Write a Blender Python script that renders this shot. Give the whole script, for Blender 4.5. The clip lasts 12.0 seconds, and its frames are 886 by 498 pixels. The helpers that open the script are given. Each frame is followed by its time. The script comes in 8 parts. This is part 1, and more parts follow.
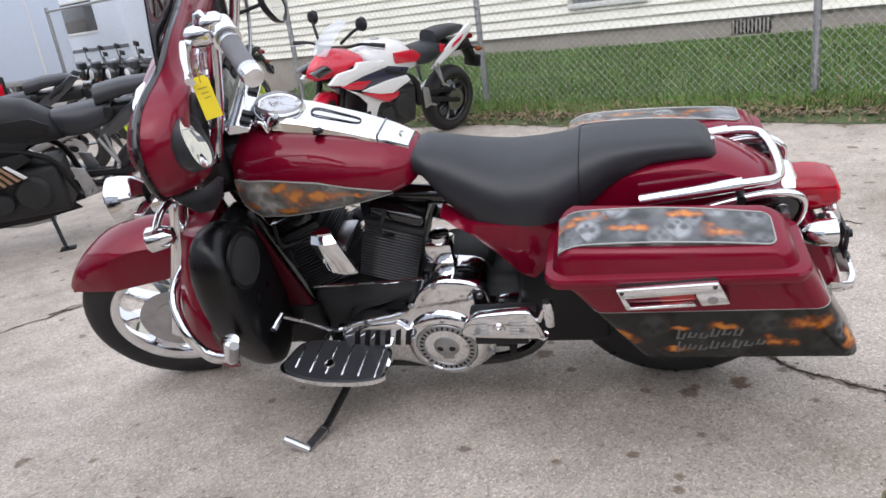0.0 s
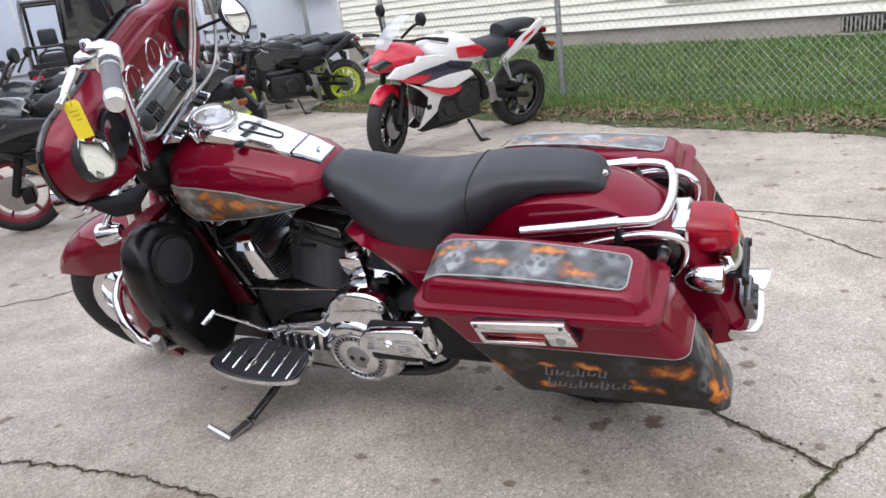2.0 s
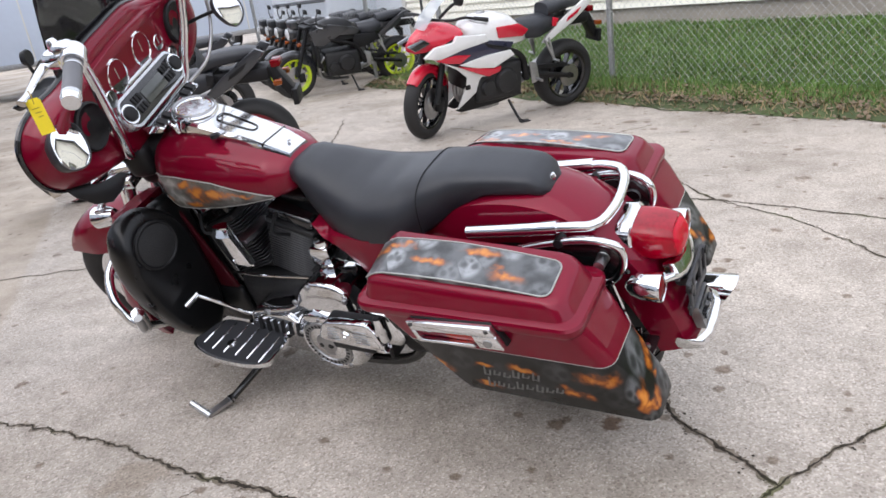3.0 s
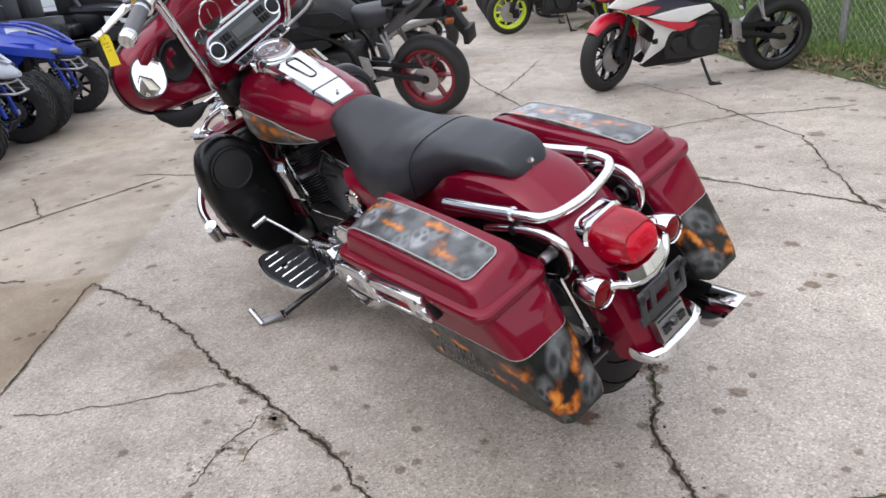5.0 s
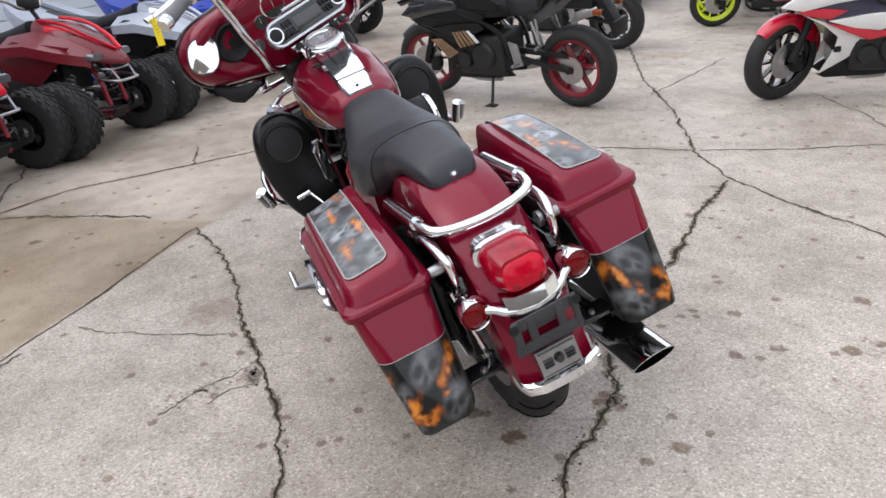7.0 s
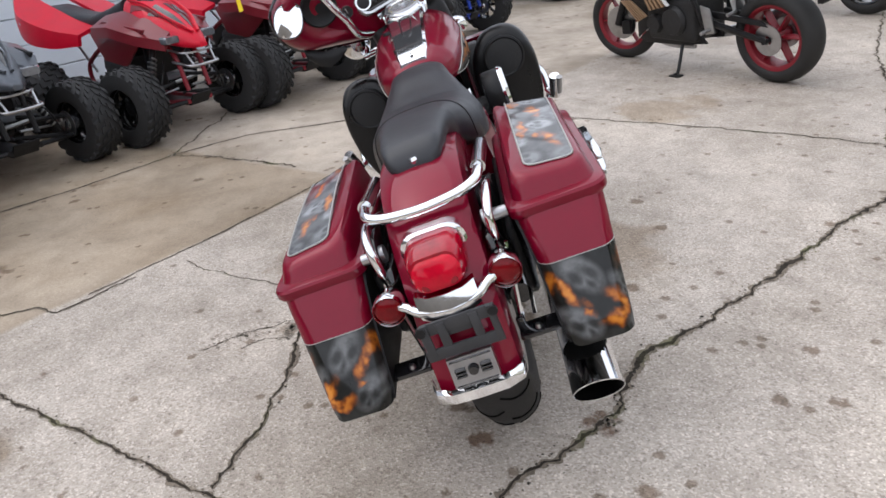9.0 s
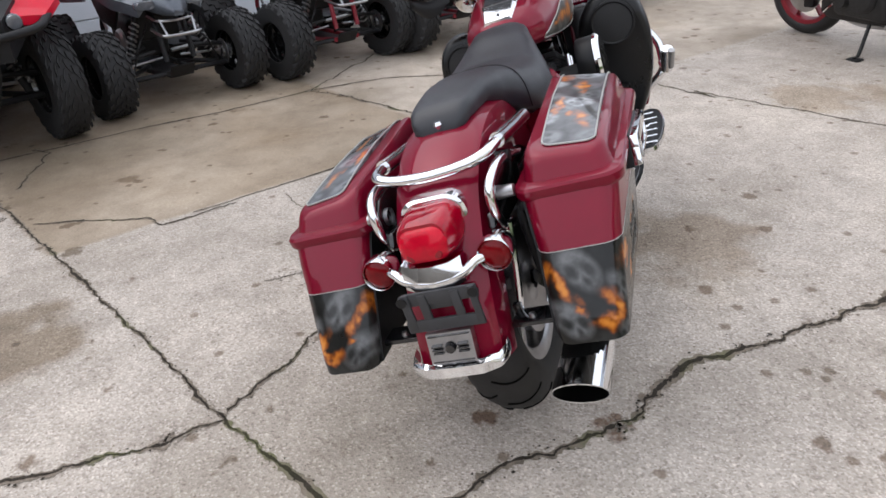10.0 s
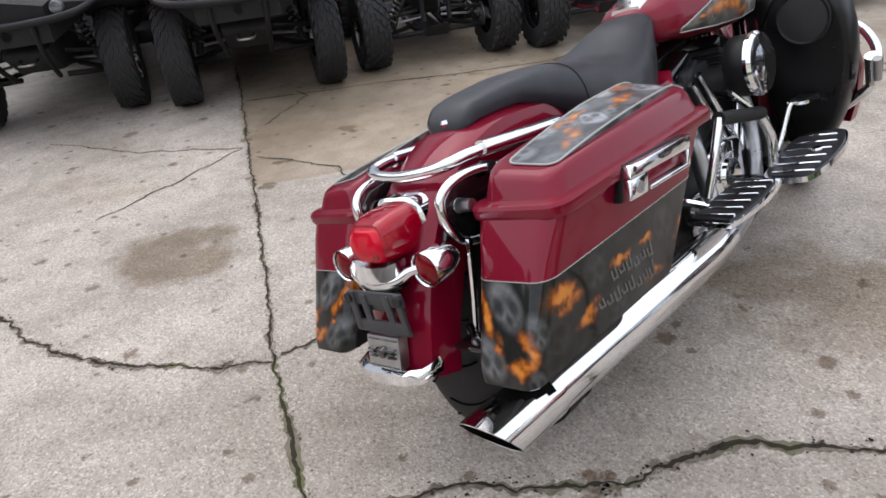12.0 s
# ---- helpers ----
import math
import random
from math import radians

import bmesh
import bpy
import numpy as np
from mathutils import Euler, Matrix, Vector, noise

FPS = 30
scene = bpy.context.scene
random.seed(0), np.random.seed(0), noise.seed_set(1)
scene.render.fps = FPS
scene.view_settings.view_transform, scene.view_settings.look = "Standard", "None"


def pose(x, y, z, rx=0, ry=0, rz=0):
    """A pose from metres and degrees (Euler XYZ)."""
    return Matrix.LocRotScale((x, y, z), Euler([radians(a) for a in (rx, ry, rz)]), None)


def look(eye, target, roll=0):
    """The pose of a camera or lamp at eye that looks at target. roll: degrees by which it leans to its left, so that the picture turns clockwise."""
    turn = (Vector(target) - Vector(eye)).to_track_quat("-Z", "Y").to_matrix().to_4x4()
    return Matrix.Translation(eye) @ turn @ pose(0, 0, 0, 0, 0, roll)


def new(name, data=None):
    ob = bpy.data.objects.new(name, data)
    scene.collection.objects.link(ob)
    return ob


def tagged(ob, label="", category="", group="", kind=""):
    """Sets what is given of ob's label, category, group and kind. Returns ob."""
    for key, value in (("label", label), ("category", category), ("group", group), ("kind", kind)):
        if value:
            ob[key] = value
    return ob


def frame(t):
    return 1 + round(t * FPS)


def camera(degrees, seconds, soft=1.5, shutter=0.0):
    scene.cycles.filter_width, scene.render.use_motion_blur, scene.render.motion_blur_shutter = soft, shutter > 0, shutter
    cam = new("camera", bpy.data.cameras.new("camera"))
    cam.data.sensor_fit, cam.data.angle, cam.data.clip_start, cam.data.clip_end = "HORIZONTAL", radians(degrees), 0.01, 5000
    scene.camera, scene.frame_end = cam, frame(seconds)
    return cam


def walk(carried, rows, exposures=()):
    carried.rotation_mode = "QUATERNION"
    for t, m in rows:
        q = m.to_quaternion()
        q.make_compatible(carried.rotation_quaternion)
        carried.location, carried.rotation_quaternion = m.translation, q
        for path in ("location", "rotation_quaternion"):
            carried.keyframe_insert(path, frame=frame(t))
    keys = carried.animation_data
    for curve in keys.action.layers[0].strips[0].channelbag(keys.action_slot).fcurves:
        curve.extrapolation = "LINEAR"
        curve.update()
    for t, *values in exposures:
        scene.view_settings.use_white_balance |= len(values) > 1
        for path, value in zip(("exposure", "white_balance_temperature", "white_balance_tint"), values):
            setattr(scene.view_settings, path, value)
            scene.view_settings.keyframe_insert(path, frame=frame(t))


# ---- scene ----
from mathutils.bvhtree import BVHTree

cam = camera(63.1, 12.0, soft=1.6)
PATH = [
    (0, (0.18, -0.047, 1.196), (0.042, 1.835, 0.534), -8.0),
    (0.5, (0.314, -0.01, 1.198), (0.077, 1.852, 0.506), -7.4),
    (1, (0.502, -0.032, 1.215), (0.136, 1.814, 0.538), -7.3),
    (1.5, (0.655, -0.039, 1.222), (0.223, 1.797, 0.557), -7.8),
    (2, (0.797, 0.019, 1.224), (0.313, 1.843, 0.561), -7.6),
    (2.5, (0.933, 0.07, 1.233), (0.367, 1.86, 0.543), -7.7),
    (2.7, (1.006, 0.079, 1.241), (0.394, 1.851, 0.544), -8.1),
    (4.3, (1.437, 0.276, 1.261), (0.458, 1.84, 0.489), -5.9),
    (4.5, (1.497, 0.304, 1.262), (0.45, 1.819, 0.481), -6.8),
    (5, (1.68, 0.389, 1.274), (0.472, 1.768, 0.476), -5.9),
    (5.5, (1.791, 0.517, 1.271), (0.515, 1.819, 0.45), -5.3),
    (6, (1.882, 0.654, 1.291), (0.501, 1.84, 0.462), -5.0),
    (6.5, (2.041, 0.78, 1.297), (0.543, 1.831, 0.49), -5.2),
    (6.7, (2.107, 0.829, 1.297), (0.568, 1.824, 0.496), -4.9),
    (8.3, (2.339, 1.363, 1.293), (0.623, 1.922, 0.43), -5.6),
    (8.5, (2.361, 1.425, 1.295), (0.614, 1.893, 0.442), -5.9),
    (9, (2.345, 1.586, 1.279), (0.558, 1.863, 0.424), -6.5),
    (9.5, (2.299, 1.749, 1.26), (0.51, 1.822, 0.369), -5.1),
    (10, (2.312, 1.936, 1.264), (0.551, 1.754, 0.334), -4.6),
    (10.5, (2.311, 2.094, 1.278), (0.599, 1.701, 0.322), -5.1),
    (11, (2.202, 2.253, 1.252), (0.528, 1.697, 0.311), -5.2),
    (11.5, (2.087, 2.405, 1.251), (0.496, 1.663, 0.294), -6.1),
    (12, (2.01, 2.593, 1.258), (0.554, 1.603, 0.309), -6.8),
]
walk(cam, [(t, look(eye, target, roll)) for t, eye, target, roll in PATH], [(0.0, 0.09, 6330, 13), (1.0, 0.13, 6330, 13), (2.5, 0.15, 6340, 13), (4.3, 0.05, 6380, 13), (6.0, 0.05, 6420, 12), (8.5, 0.03, 6460, 12), (12.0, 0.03, 6460, 12)])

# world: bright overcast sky
world = bpy.data.worlds.new("overcast_sky")
scene.world = world
world.use_nodes = True
wn, wl = world.node_tree.nodes, world.node_tree.links
sky = wn.new("ShaderNodeTexSky")
sky.sky_type = "NISHITA"
sky.sun_disc = False
sky.sun_elevation = radians(52)
sky.sun_rotation = radians(200)
sky.dust_density = 4.0
veil = wn.new("ShaderNodeHueSaturation")
veil.inputs["Saturation"].default_value = 0.4
wl.new(sky.outputs["Color"], veil.inputs["Color"])
cloud = wn.new("ShaderNodeMix")
cloud.data_type = "RGBA"
cloud.inputs["Factor"].default_value = 0.72
cloud.inputs["B"].default_value = (7.35, 7.75, 8.5, 1)
wl.new(veil.outputs["Color"], cloud.inputs["A"])
wl.new(cloud.outputs["Result"], wn["Background"].inputs["Color"])
wn["Background"].inputs["Strength"].default_value = 0.208

sun = new("sun", bpy.data.lights.new("sun", "SUN"))
sun.data.energy = 0.9
sun.data.angle = radians(85)
sun.data.color = (1.0, 0.97, 0.92)
sun.matrix_world = look((-4, -9, 14), (0, 0, 0))
scene.view_settings.exposure = 0.0


# ---- materials ----
def mat(name, col, rough=0.5, metal=0.0, var=0.15, scale=20.0, bump=0.0, bscale=80.0, coat=0.0, rvar=0.1, spec=0.5, object_random=0.0):
    """Principled material with colour and gloss varied at two scales."""
    m = bpy.data.materials.new(name)
    m.use_nodes = True
    n, l = m.node_tree.nodes, m.node_tree.links
    p = n["Principled BSDF"]
    p.inputs["Metallic"].default_value = metal
    p.inputs["Specular IOR Level"].default_value = spec
    p.inputs["Coat Weight"].default_value = coat
    p.inputs["Coat Roughness"].default_value = 0.035
    tc = n.new("ShaderNodeTexCoord")
    big = n.new("ShaderNodeTexNoise")
    big.inputs["Scale"].default_value = scale
    big.inputs["Detail"].default_value = 6
    fine = n.new("ShaderNodeTexNoise")
    fine.inputs["Scale"].default_value = scale * 9
    fine.inputs["Detail"].default_value = 3
    l.new(tc.outputs["Object"], big.inputs["Vector"])
    l.new(tc.outputs["Object"], fine.inputs["Vector"])
    add = n.new("ShaderNodeMath")
    add.operation = "MULTIPLY_ADD"
    add.inputs[1].default_value = 0.4
    l.new(fine.outputs["Fac"], add.inputs[0])
    l.new(big.outputs["Fac"], add.inputs[2])
    ramp = n.new("ShaderNodeMapRange")
    ramp.inputs["From Min"].default_value, ramp.inputs["From Max"].default_value = 0.35, 1.05
    ramp.inputs["To Min"].default_value, ramp.inputs["To Max"].default_value = 1 - var, 1 + var
    l.new(add.outputs[0], ramp.inputs["Value"])
    mul = n.new("ShaderNodeVectorMath")
    mul.operation = "SCALE"
    mul.inputs[0].default_value = col[:3]
    l.new(ramp.outputs["Result"], mul.inputs["Scale"])
    out = mul.outputs["Vector"]
    if object_random:
        info = n.new("ShaderNodeObjectInfo")
        r2 = n.new("ShaderNodeMapRange")
        r2.inputs["To Min"].default_value, r2.inputs["To Max"].default_value = 1 - object_random, 1 + object_random
        l.new(info.outputs["Random"], r2.inputs["Value"])
        m2 = n.new("ShaderNodeVectorMath")
        m2.operation = "SCALE"
        l.new(out, m2.inputs[0])
        l.new(r2.outputs["Result"], m2.inputs["Scale"])
        out = m2.outputs["Vector"]
    l.new(out, p.inputs["Base Color"])
    rr = n.new("ShaderNodeMapRange")
    rr.inputs["To Min"].default_value, rr.inputs["To Max"].default_value = max(0.02, rough - rvar), min(1, rough + rvar)
    l.new(big.outputs["Fac"], rr.inputs["Value"])
    l.new(rr.outputs["Result"], p.inputs["Roughness"])
    if bump:
        bt = n.new("ShaderNodeTexNoise")
        bt.inputs["Scale"].default_value = bscale
        bt.inputs["Detail"].default_value = 4
        l.new(tc.outputs["Object"], bt.inputs["Vector"])
        b = n.new("ShaderNodeBump")
        b.inputs["Strength"].default_value = bump
        b.inputs["Distance"].default_value = 0.01
        l.new(bt.outputs["Fac"], b.inputs["Height"])
        l.new(b.outputs["Normal"], p.inputs["Normal"])
    return m


def concrete_material():
    """Weathered exposed-aggregate concrete: pale sand grains, brown oil spots, damp patches."""
    m = bpy.data.materials.new("weathered_concrete")
    m.use_nodes = True
    n, l = m.node_tree.nodes, m.node_tree.links
    p = n["Principled BSDF"]
    tc = n.new("ShaderNodeTexCoord")

    def tex(kind, scale, detail=4.0):
        t = n.new("ShaderNodeTex" + kind)
        t.inputs["Scale"].default_value = scale
        if kind == "Noise":
            t.inputs["Detail"].default_value = detail
        l.new(tc.outputs["Object"], t.inputs["Vector"])
        return t

    def ramp(src, stops):
        r = n.new("ShaderNodeValToRGB")
        e = r.color_ramp.elements
        e[0].position, e[0].color = stops[0][0], (*stops[0][1], 1)
        e[1].position, e[1].color = stops[-1][0], (*stops[-1][1], 1)
        for pos, c in stops[1:-1]:
            e.new(pos).color = (*c, 1)
        l.new(src, r.inputs["Fac"])
        return r.outputs["Color"]

    def mix(kind, fac, a, b):
        x = n.new("ShaderNodeMix")
        x.data_type, x.blend_type = "RGBA", kind
        if isinstance(fac, float):
            x.inputs["Factor"].default_value = fac
        else:
            l.new(fac, x.inputs["Factor"])
        l.new(a, x.inputs["A"])
        l.new(b, x.inputs["B"])
        return x.outputs["Result"]

    grains = tex("Voronoi", 185)
    pebbles = ramp(grains.outputs["Color"], [(0.08, (0.285, 0.246, 0.216)), (0.34, (0.428, 0.383, 0.343)), (0.68, (0.482, 0.435, 0.392)), (0.95, (0.69, 0.64, 0.595))])
    stones = tex("Voronoi", 95)
    pebbles = mix("MULTIPLY", 1.0, pebbles, ramp(stones.outputs["Color"], [(0.08, (0.74, 0.72, 0.70)), (0.20, (0.98, 0.98, 0.98)), (0.84, (1.0, 1.0, 1.0)), (0.95, (1.15, 1.145, 1.14))]))
    # the slabs beyond the diagonal joint are smoother; the one before them is browner and damp
    def linear(a, b, c):
        d = n.new("ShaderNodeVectorMath")
        d.operation = "DOT_PRODUCT"
        d.inputs[1].default_value = (a, b, 0)
        l.new(tc.outputs["Object"], d.inputs[0])
        x = n.new("ShaderNodeMath")
        x.operation = "MULTIPLY_ADD"
        x.inputs[1].default_value = 0.06
        l.new(tex("Noise", 3.0, 5).outputs["Fac"], x.inputs[0])
        l.new(d.outputs["Value"], x.inputs[2])
        r = n.new("ShaderNodeMapRange")
        r.interpolation_type = "SMOOTHSTEP"
        r.inputs["From Min"].default_value, r.inputs["From Max"].default_value = c, c + 0.05
        l.new(x.outputs[0], r.inputs["Value"])
        return r.outputs["Result"]

    def both(a, b):
        x = n.new("ShaderNodeMath")
        x.operation = "MULTIPLY"
        l.new(a, x.inputs[0])
        l.new(b, x.inputs[1])
        return x.outputs[0]

    slab = both(linear(-0.762, -0.647, 0.045), linear(-0.731, 0.682, 0.165))
    wet = both(slab, linear(0.685, -0.728, -2.21))
    plain = n.new("ShaderNodeRGB")
    plain.outputs[0].default_value = (0.455, 0.408, 0.366, 1)
    worn = n.new("ShaderNodeMath")
    worn.operation = "MULTIPLY"
    worn.inputs[1].default_value = 0.6
    l.new(slab, worn.inputs[0])
    pebbles = mix("MIX", worn.outputs[0], pebbles, plain.outputs[0])
    mottling = ramp(tex("Noise", 1.1, 7).outputs["Fac"], [(0.33, (0.74, 0.72, 0.68)), (0.5, (0.95, 0.94, 0.92)), (0.66, (1.12, 1.11, 1.08))])
    col = mix("MULTIPLY", 1.0, pebbles, mottling)
    grime = ramp(tex("Noise", 7, 8).outputs["Fac"], [(0.35, (0.82, 0.80, 0.77)), (0.6, (1.05, 1.04, 1.02))])
    col = mix("MULTIPLY", 0.8, col, grime)
    # oil spots, large and small, with wobbling outlines
    for scale, nscale, reach, soft, dark, amount, keep in ((1.9, 18, 0.12, 0.05, (0.50, 0.43, 0.36), 0.9, 0.4), (4.3, 40, 0.15, 0.05, (0.40, 0.33, 0.27), 0.9, 0.48), (9.0, 80, 0.175, 0.06, (0.42, 0.36, 0.30), 0.85, 0.56)):
        cells = tex("Voronoi", scale)
        wob = n.new("ShaderNodeMath")
        wob.operation = "MULTIPLY_ADD"
        wob.inputs[1].default_value = 0.22
        l.new(tex("Noise", nscale, 3).outputs["Fac"], wob.inputs[0])
        l.new(cells.outputs["Distance"], wob.inputs[2])
        sep = n.new("ShaderNodeSeparateColor")
        l.new(cells.outputs["Color"], sep.inputs["Color"])
        some = n.new("ShaderNodeMath")
        some.operation = "GREATER_THAN"
        some.inputs[1].default_value = keep
        l.new(sep.outputs["Red"], some.inputs[0])
        away = n.new("ShaderNodeMath")
        away.operation = "ADD"
        l.new(wob.outputs[0], away.inputs[0])
        l.new(some.outputs[0], away.inputs[1])
        spots = ramp(away.outputs[0], [(0.11 + reach - soft, dark), (0.11 + reach, (1.0, 1.0, 1.0))])
        col = mix("MULTIPLY", amount, col, spots)

    blot = ramp(tex("Noise", 1.6, 5).outputs["Fac"], [(0.40, (0.70, 0.64, 0.555)), (0.62, (0.84, 0.80, 0.735))])
    col = mix("MULTIPLY", wet, col, blot)
    blot = ramp(tex("Noise", 1.1, 5).outputs["Fac"], [(0.36, (0.82, 0.78, 0.71)), (0.60, (0.97, 0.945, 0.90))])
    col = mix("MULTIPLY", slab, col, blot)
    # damp, dirty blotch
    damp = ramp(tex("Noise", 0.55, 6).outputs["Fac"], [(0.60, (1.0, 1.0, 1.0)), (0.68, (0.80, 0.76, 0.70))])
    col = mix("MULTIPLY", 0.9, col, damp)
    # old oil stains with ragged edges
    for cx, cy, rx, dark in ((0.52, 0.30, 0.34, (0.56, 0.50, 0.42)), (0.90, 2.18, 0.06, (0.40, 0.30, 0.24)), (-0.16, 0.17, 0.06, (0.45, 0.40, 0.34)), (-0.10, 2.55, 0.42, (0.74, 0.68, 0.61)), (-0.46, 1.39, 0.14, (0.78, 0.74, 0.69)), (-1.75, 3.72, 0.42, (0.80, 0.74, 0.66)), (0.10, 1.36, 0.06, (0.70, 0.66, 0.61)), (-0.62, -0.42, 0.05, (0.5, 0.44, 0.38)), (0.86, 1.86, 0.05, (0.42, 0.32, 0.26))):
        far = n.new("ShaderNodeVectorMath")
        far.operation = "DISTANCE"
        far.inputs[1].default_value = (cx, cy, 0)
        l.new(tc.outputs["Object"], far.inputs[0])
        ragged = n.new("ShaderNodeMath")
        ragged.operation = "MULTIPLY_ADD"
        ragged.inputs[1].default_value = rx * 1.9
        l.new(tex("Noise", 1.6 / rx, 6).outputs["Fac"], ragged.inputs[0])
        l.new(far.outputs["Value"], ragged.inputs[2])
        cut = n.new("ShaderNodeMapRange")
        cut.inputs["From Min"].default_value, cut.inputs["From Max"].default_value = rx * 1.45, rx * 1.75
        l.new(ragged.outputs[0], cut.inputs["Value"])
        col = mix("MULTIPLY", 1.0, col, ramp(cut.outputs["Result"], [(0.0, dark), (1.0, (1.0, 1.0, 1.0))]))
    l.new(col, p.inputs["Base Color"])
    rough = ramp(tex("Noise", 0.7, 5).outputs["Fac"], [(0.35, (0.55, 0.55, 0.55)), (0.6, (0.85, 0.85, 0.85))])
    l.new(rough, p.inputs["Roughness"])
    b = n.new("ShaderNodeBump")
    b.inputs["Strength"].default_value = 0.4
    b.inputs["Distance"].default_value = 0.004
    l.new(grains.outputs["Distance"], b.inputs["Height"])
    b2 = n.new("ShaderNodeBump")
    b2.inputs["Strength"].default_value = 0.35
    b2.inputs["Distance"].default_value = 0.01
    l.new(tex("Noise", 14, 6).outputs["Fac"], b2.inputs["Height"])
    l.new(b.outputs["Normal"], b2.inputs["Normal"])
    l.new(b2.outputs["Normal"], p.inputs["Normal"])
    return m


def airbrush_material(name, wrap, flames, skull=0.034, base=(0.016, 0.017, 0.016), pale=(0.19, 0.20, 0.205), coat=0.9, ragged=0.045, haze=0.3, spec=0.3, skulls=(), crowd=1.0):
    """Airbrushed smoke, rows of pale skulls with dark sockets, and licks of orange flame under clear lacquer.

    wrap turns x, y, z of the machine into the two ways across the panel; each flame is (u, v, half length, half width, turn),
    each large skull (u, v, size, paleness); crowd is the paleness of the small ones in rows."""
    m = bpy.data.materials.new(name)
    m.use_nodes = True
    n, l = m.node_tree.nodes, m.node_tree.links
    p = n["Principled BSDF"]
    tc = n.new("ShaderNodeTexCoord")

    def math_node(op, a, b=None, c=None, clamp=False):
        x = n.new("ShaderNodeMath")
        x.operation, x.use_clamp = op, clamp
        for k, q in enumerate((a, b, c)):
            if isinstance(q, (int, float)):
                x.inputs[k].default_value = q
            elif q is not None:
                l.new(q, x.inputs[k])
        return x.outputs[0]

    def fade(src, lo, hi, a=0.0, b=1.0):
        r = n.new("ShaderNodeMapRange")
        r.interpolation_type = "SMOOTHSTEP"
        for k, q in (("From Min", lo), ("From Max", hi), ("To Min", a), ("To Max", b)):
            r.inputs[k].default_value = q
        l.new(src, r.inputs["Value"])
        return r.outputs["Result"]

    def blend(fac, a, b):
        x = n.new("ShaderNodeMix")
        x.data_type = "RGBA"
        l.new(fac, x.inputs["Factor"])
        for q, k in ((a, "A"), (b, "B")):
            if isinstance(q, tuple):
                x.inputs[k].default_value = (*q, 1)
            else:
                l.new(q, x.inputs[k])
        return x.outputs["Result"]

    def noise_tex(scale, detail, vec):
        t = n.new("ShaderNodeTexNoise")
        t.inputs["Scale"].default_value = scale
        t.inputs["Detail"].default_value = detail
        l.new(vec, t.inputs["Vector"])
        return t

    sep = n.new("ShaderNodeSeparateXYZ")
    l.new(tc.outputs["Object"], sep.inputs[0])
    side = math_node("ABSOLUTE", sep.outputs["Y"])
    u, v = {"top": (sep.outputs["X"], side), "around": (math_node("ADD", sep.outputs["X"], side), sep.outputs["Z"]), "flank": (sep.outputs["X"], sep.outputs["Z"])}[wrap]
    flat = n.new("ShaderNodeCombineXYZ")
    l.new(u, flat.inputs[0])
    l.new(v, flat.inputs[1])
    # skulls: one in each cell, with two sockets and a nose
    cells = n.new("ShaderNodeTexVoronoi")
    cells.voronoi_dimensions = "2D"
    cells.inputs["Scale"].default_value = 1 / (skull * 2.1)
    cells.inputs["Randomness"].default_value = 0.75
    l.new(flat.outputs[0], cells.inputs["Vector"])
    here = n.new("ShaderNodeVectorMath")
    here.operation = "SUBTRACT"
    l.new(flat.outputs[0], here.inputs[0])
    l.new(cells.outputs["Position"], here.inputs[1])
    hs = n.new("ShaderNodeSeparateXYZ")
    l.new(here.outputs[0], hs.inputs[0])
    hx, hy = math_node("ABSOLUTE", hs.outputs[0]), hs.outputs[1]

    def round_at(x0, y0, r0, r1, squash=1.0, at=(hx, hy, skull)):
        ax, ay, r = at
        dx = math_node("SUBTRACT", ax, x0 * r)
        dy = math_node("MULTIPLY", math_node("SUBTRACT", ay, y0 * r), squash)
        d = math_node("SQRT", math_node("ADD", math_node("MULTIPLY", dx, dx), math_node("MULTIPLY", dy, dy)))
        return fade(d, r0 * r, r1 * r, 1.0, 0.0)

    smoke = noise_tex(38, 5, tc.outputs["Object"])
    tone = n.new("ShaderNodeSeparateColor")
    l.new(cells.outputs["Color"], tone.inputs["Color"])
    head = math_node("MULTIPLY", round_at(0.0, 0.05, 0.55, 1.1, 0.85), fade(smoke.outputs["Fac"], 0.3, 0.66, 0.3, 1.0))
    head = math_node("MULTIPLY", head, fade(tone.outputs[0], 0.1, 0.9, 0.25, 1.0))
    holes = math_node("MAXIMUM", round_at(0.38, 0.02, 0.10, 0.42), round_at(0.0, -0.42, 0.0, 0.30))
    bone = math_node("MULTIPLY", head, math_node("SUBTRACT", 1.0, math_node("MULTIPLY", holes, 0.85)), clamp=True)
    bone = math_node("MULTIPLY", bone, crowd)
    for su, sv, size, amount in skulls:
        at = (math_node("ABSOLUTE", math_node("SUBTRACT", u, su)), math_node("SUBTRACT", v, sv), size)
        brow = math_node("MULTIPLY", round_at(0.0, 0.05, 0.45, 1.05, 0.9, at), fade(smoke.outputs["Fac"], 0.3, 0.66, 0.45, 1.0))
        eyes = math_node("MAXIMUM", round_at(0.40, -0.05, 0.10, 0.42, 0.85, at), round_at(0.0, -0.48, 0.0, 0.28, 0.7, at))
        brow = math_node("MULTIPLY", brow, math_node("SUBTRACT", 1.0, math_node("MULTIPLY", eyes, 0.8)))
        bone = math_node("MAXIMUM", bone, math_node("MULTIPLY", brow, amount), clamp=True)
    dark = blend(fade(noise_tex(16, 6, tc.outputs["Object"]).outputs["Fac"], 0.35, 0.7), base, tuple((1 - haze) * a + haze * b for a, b in zip(base, pale)))
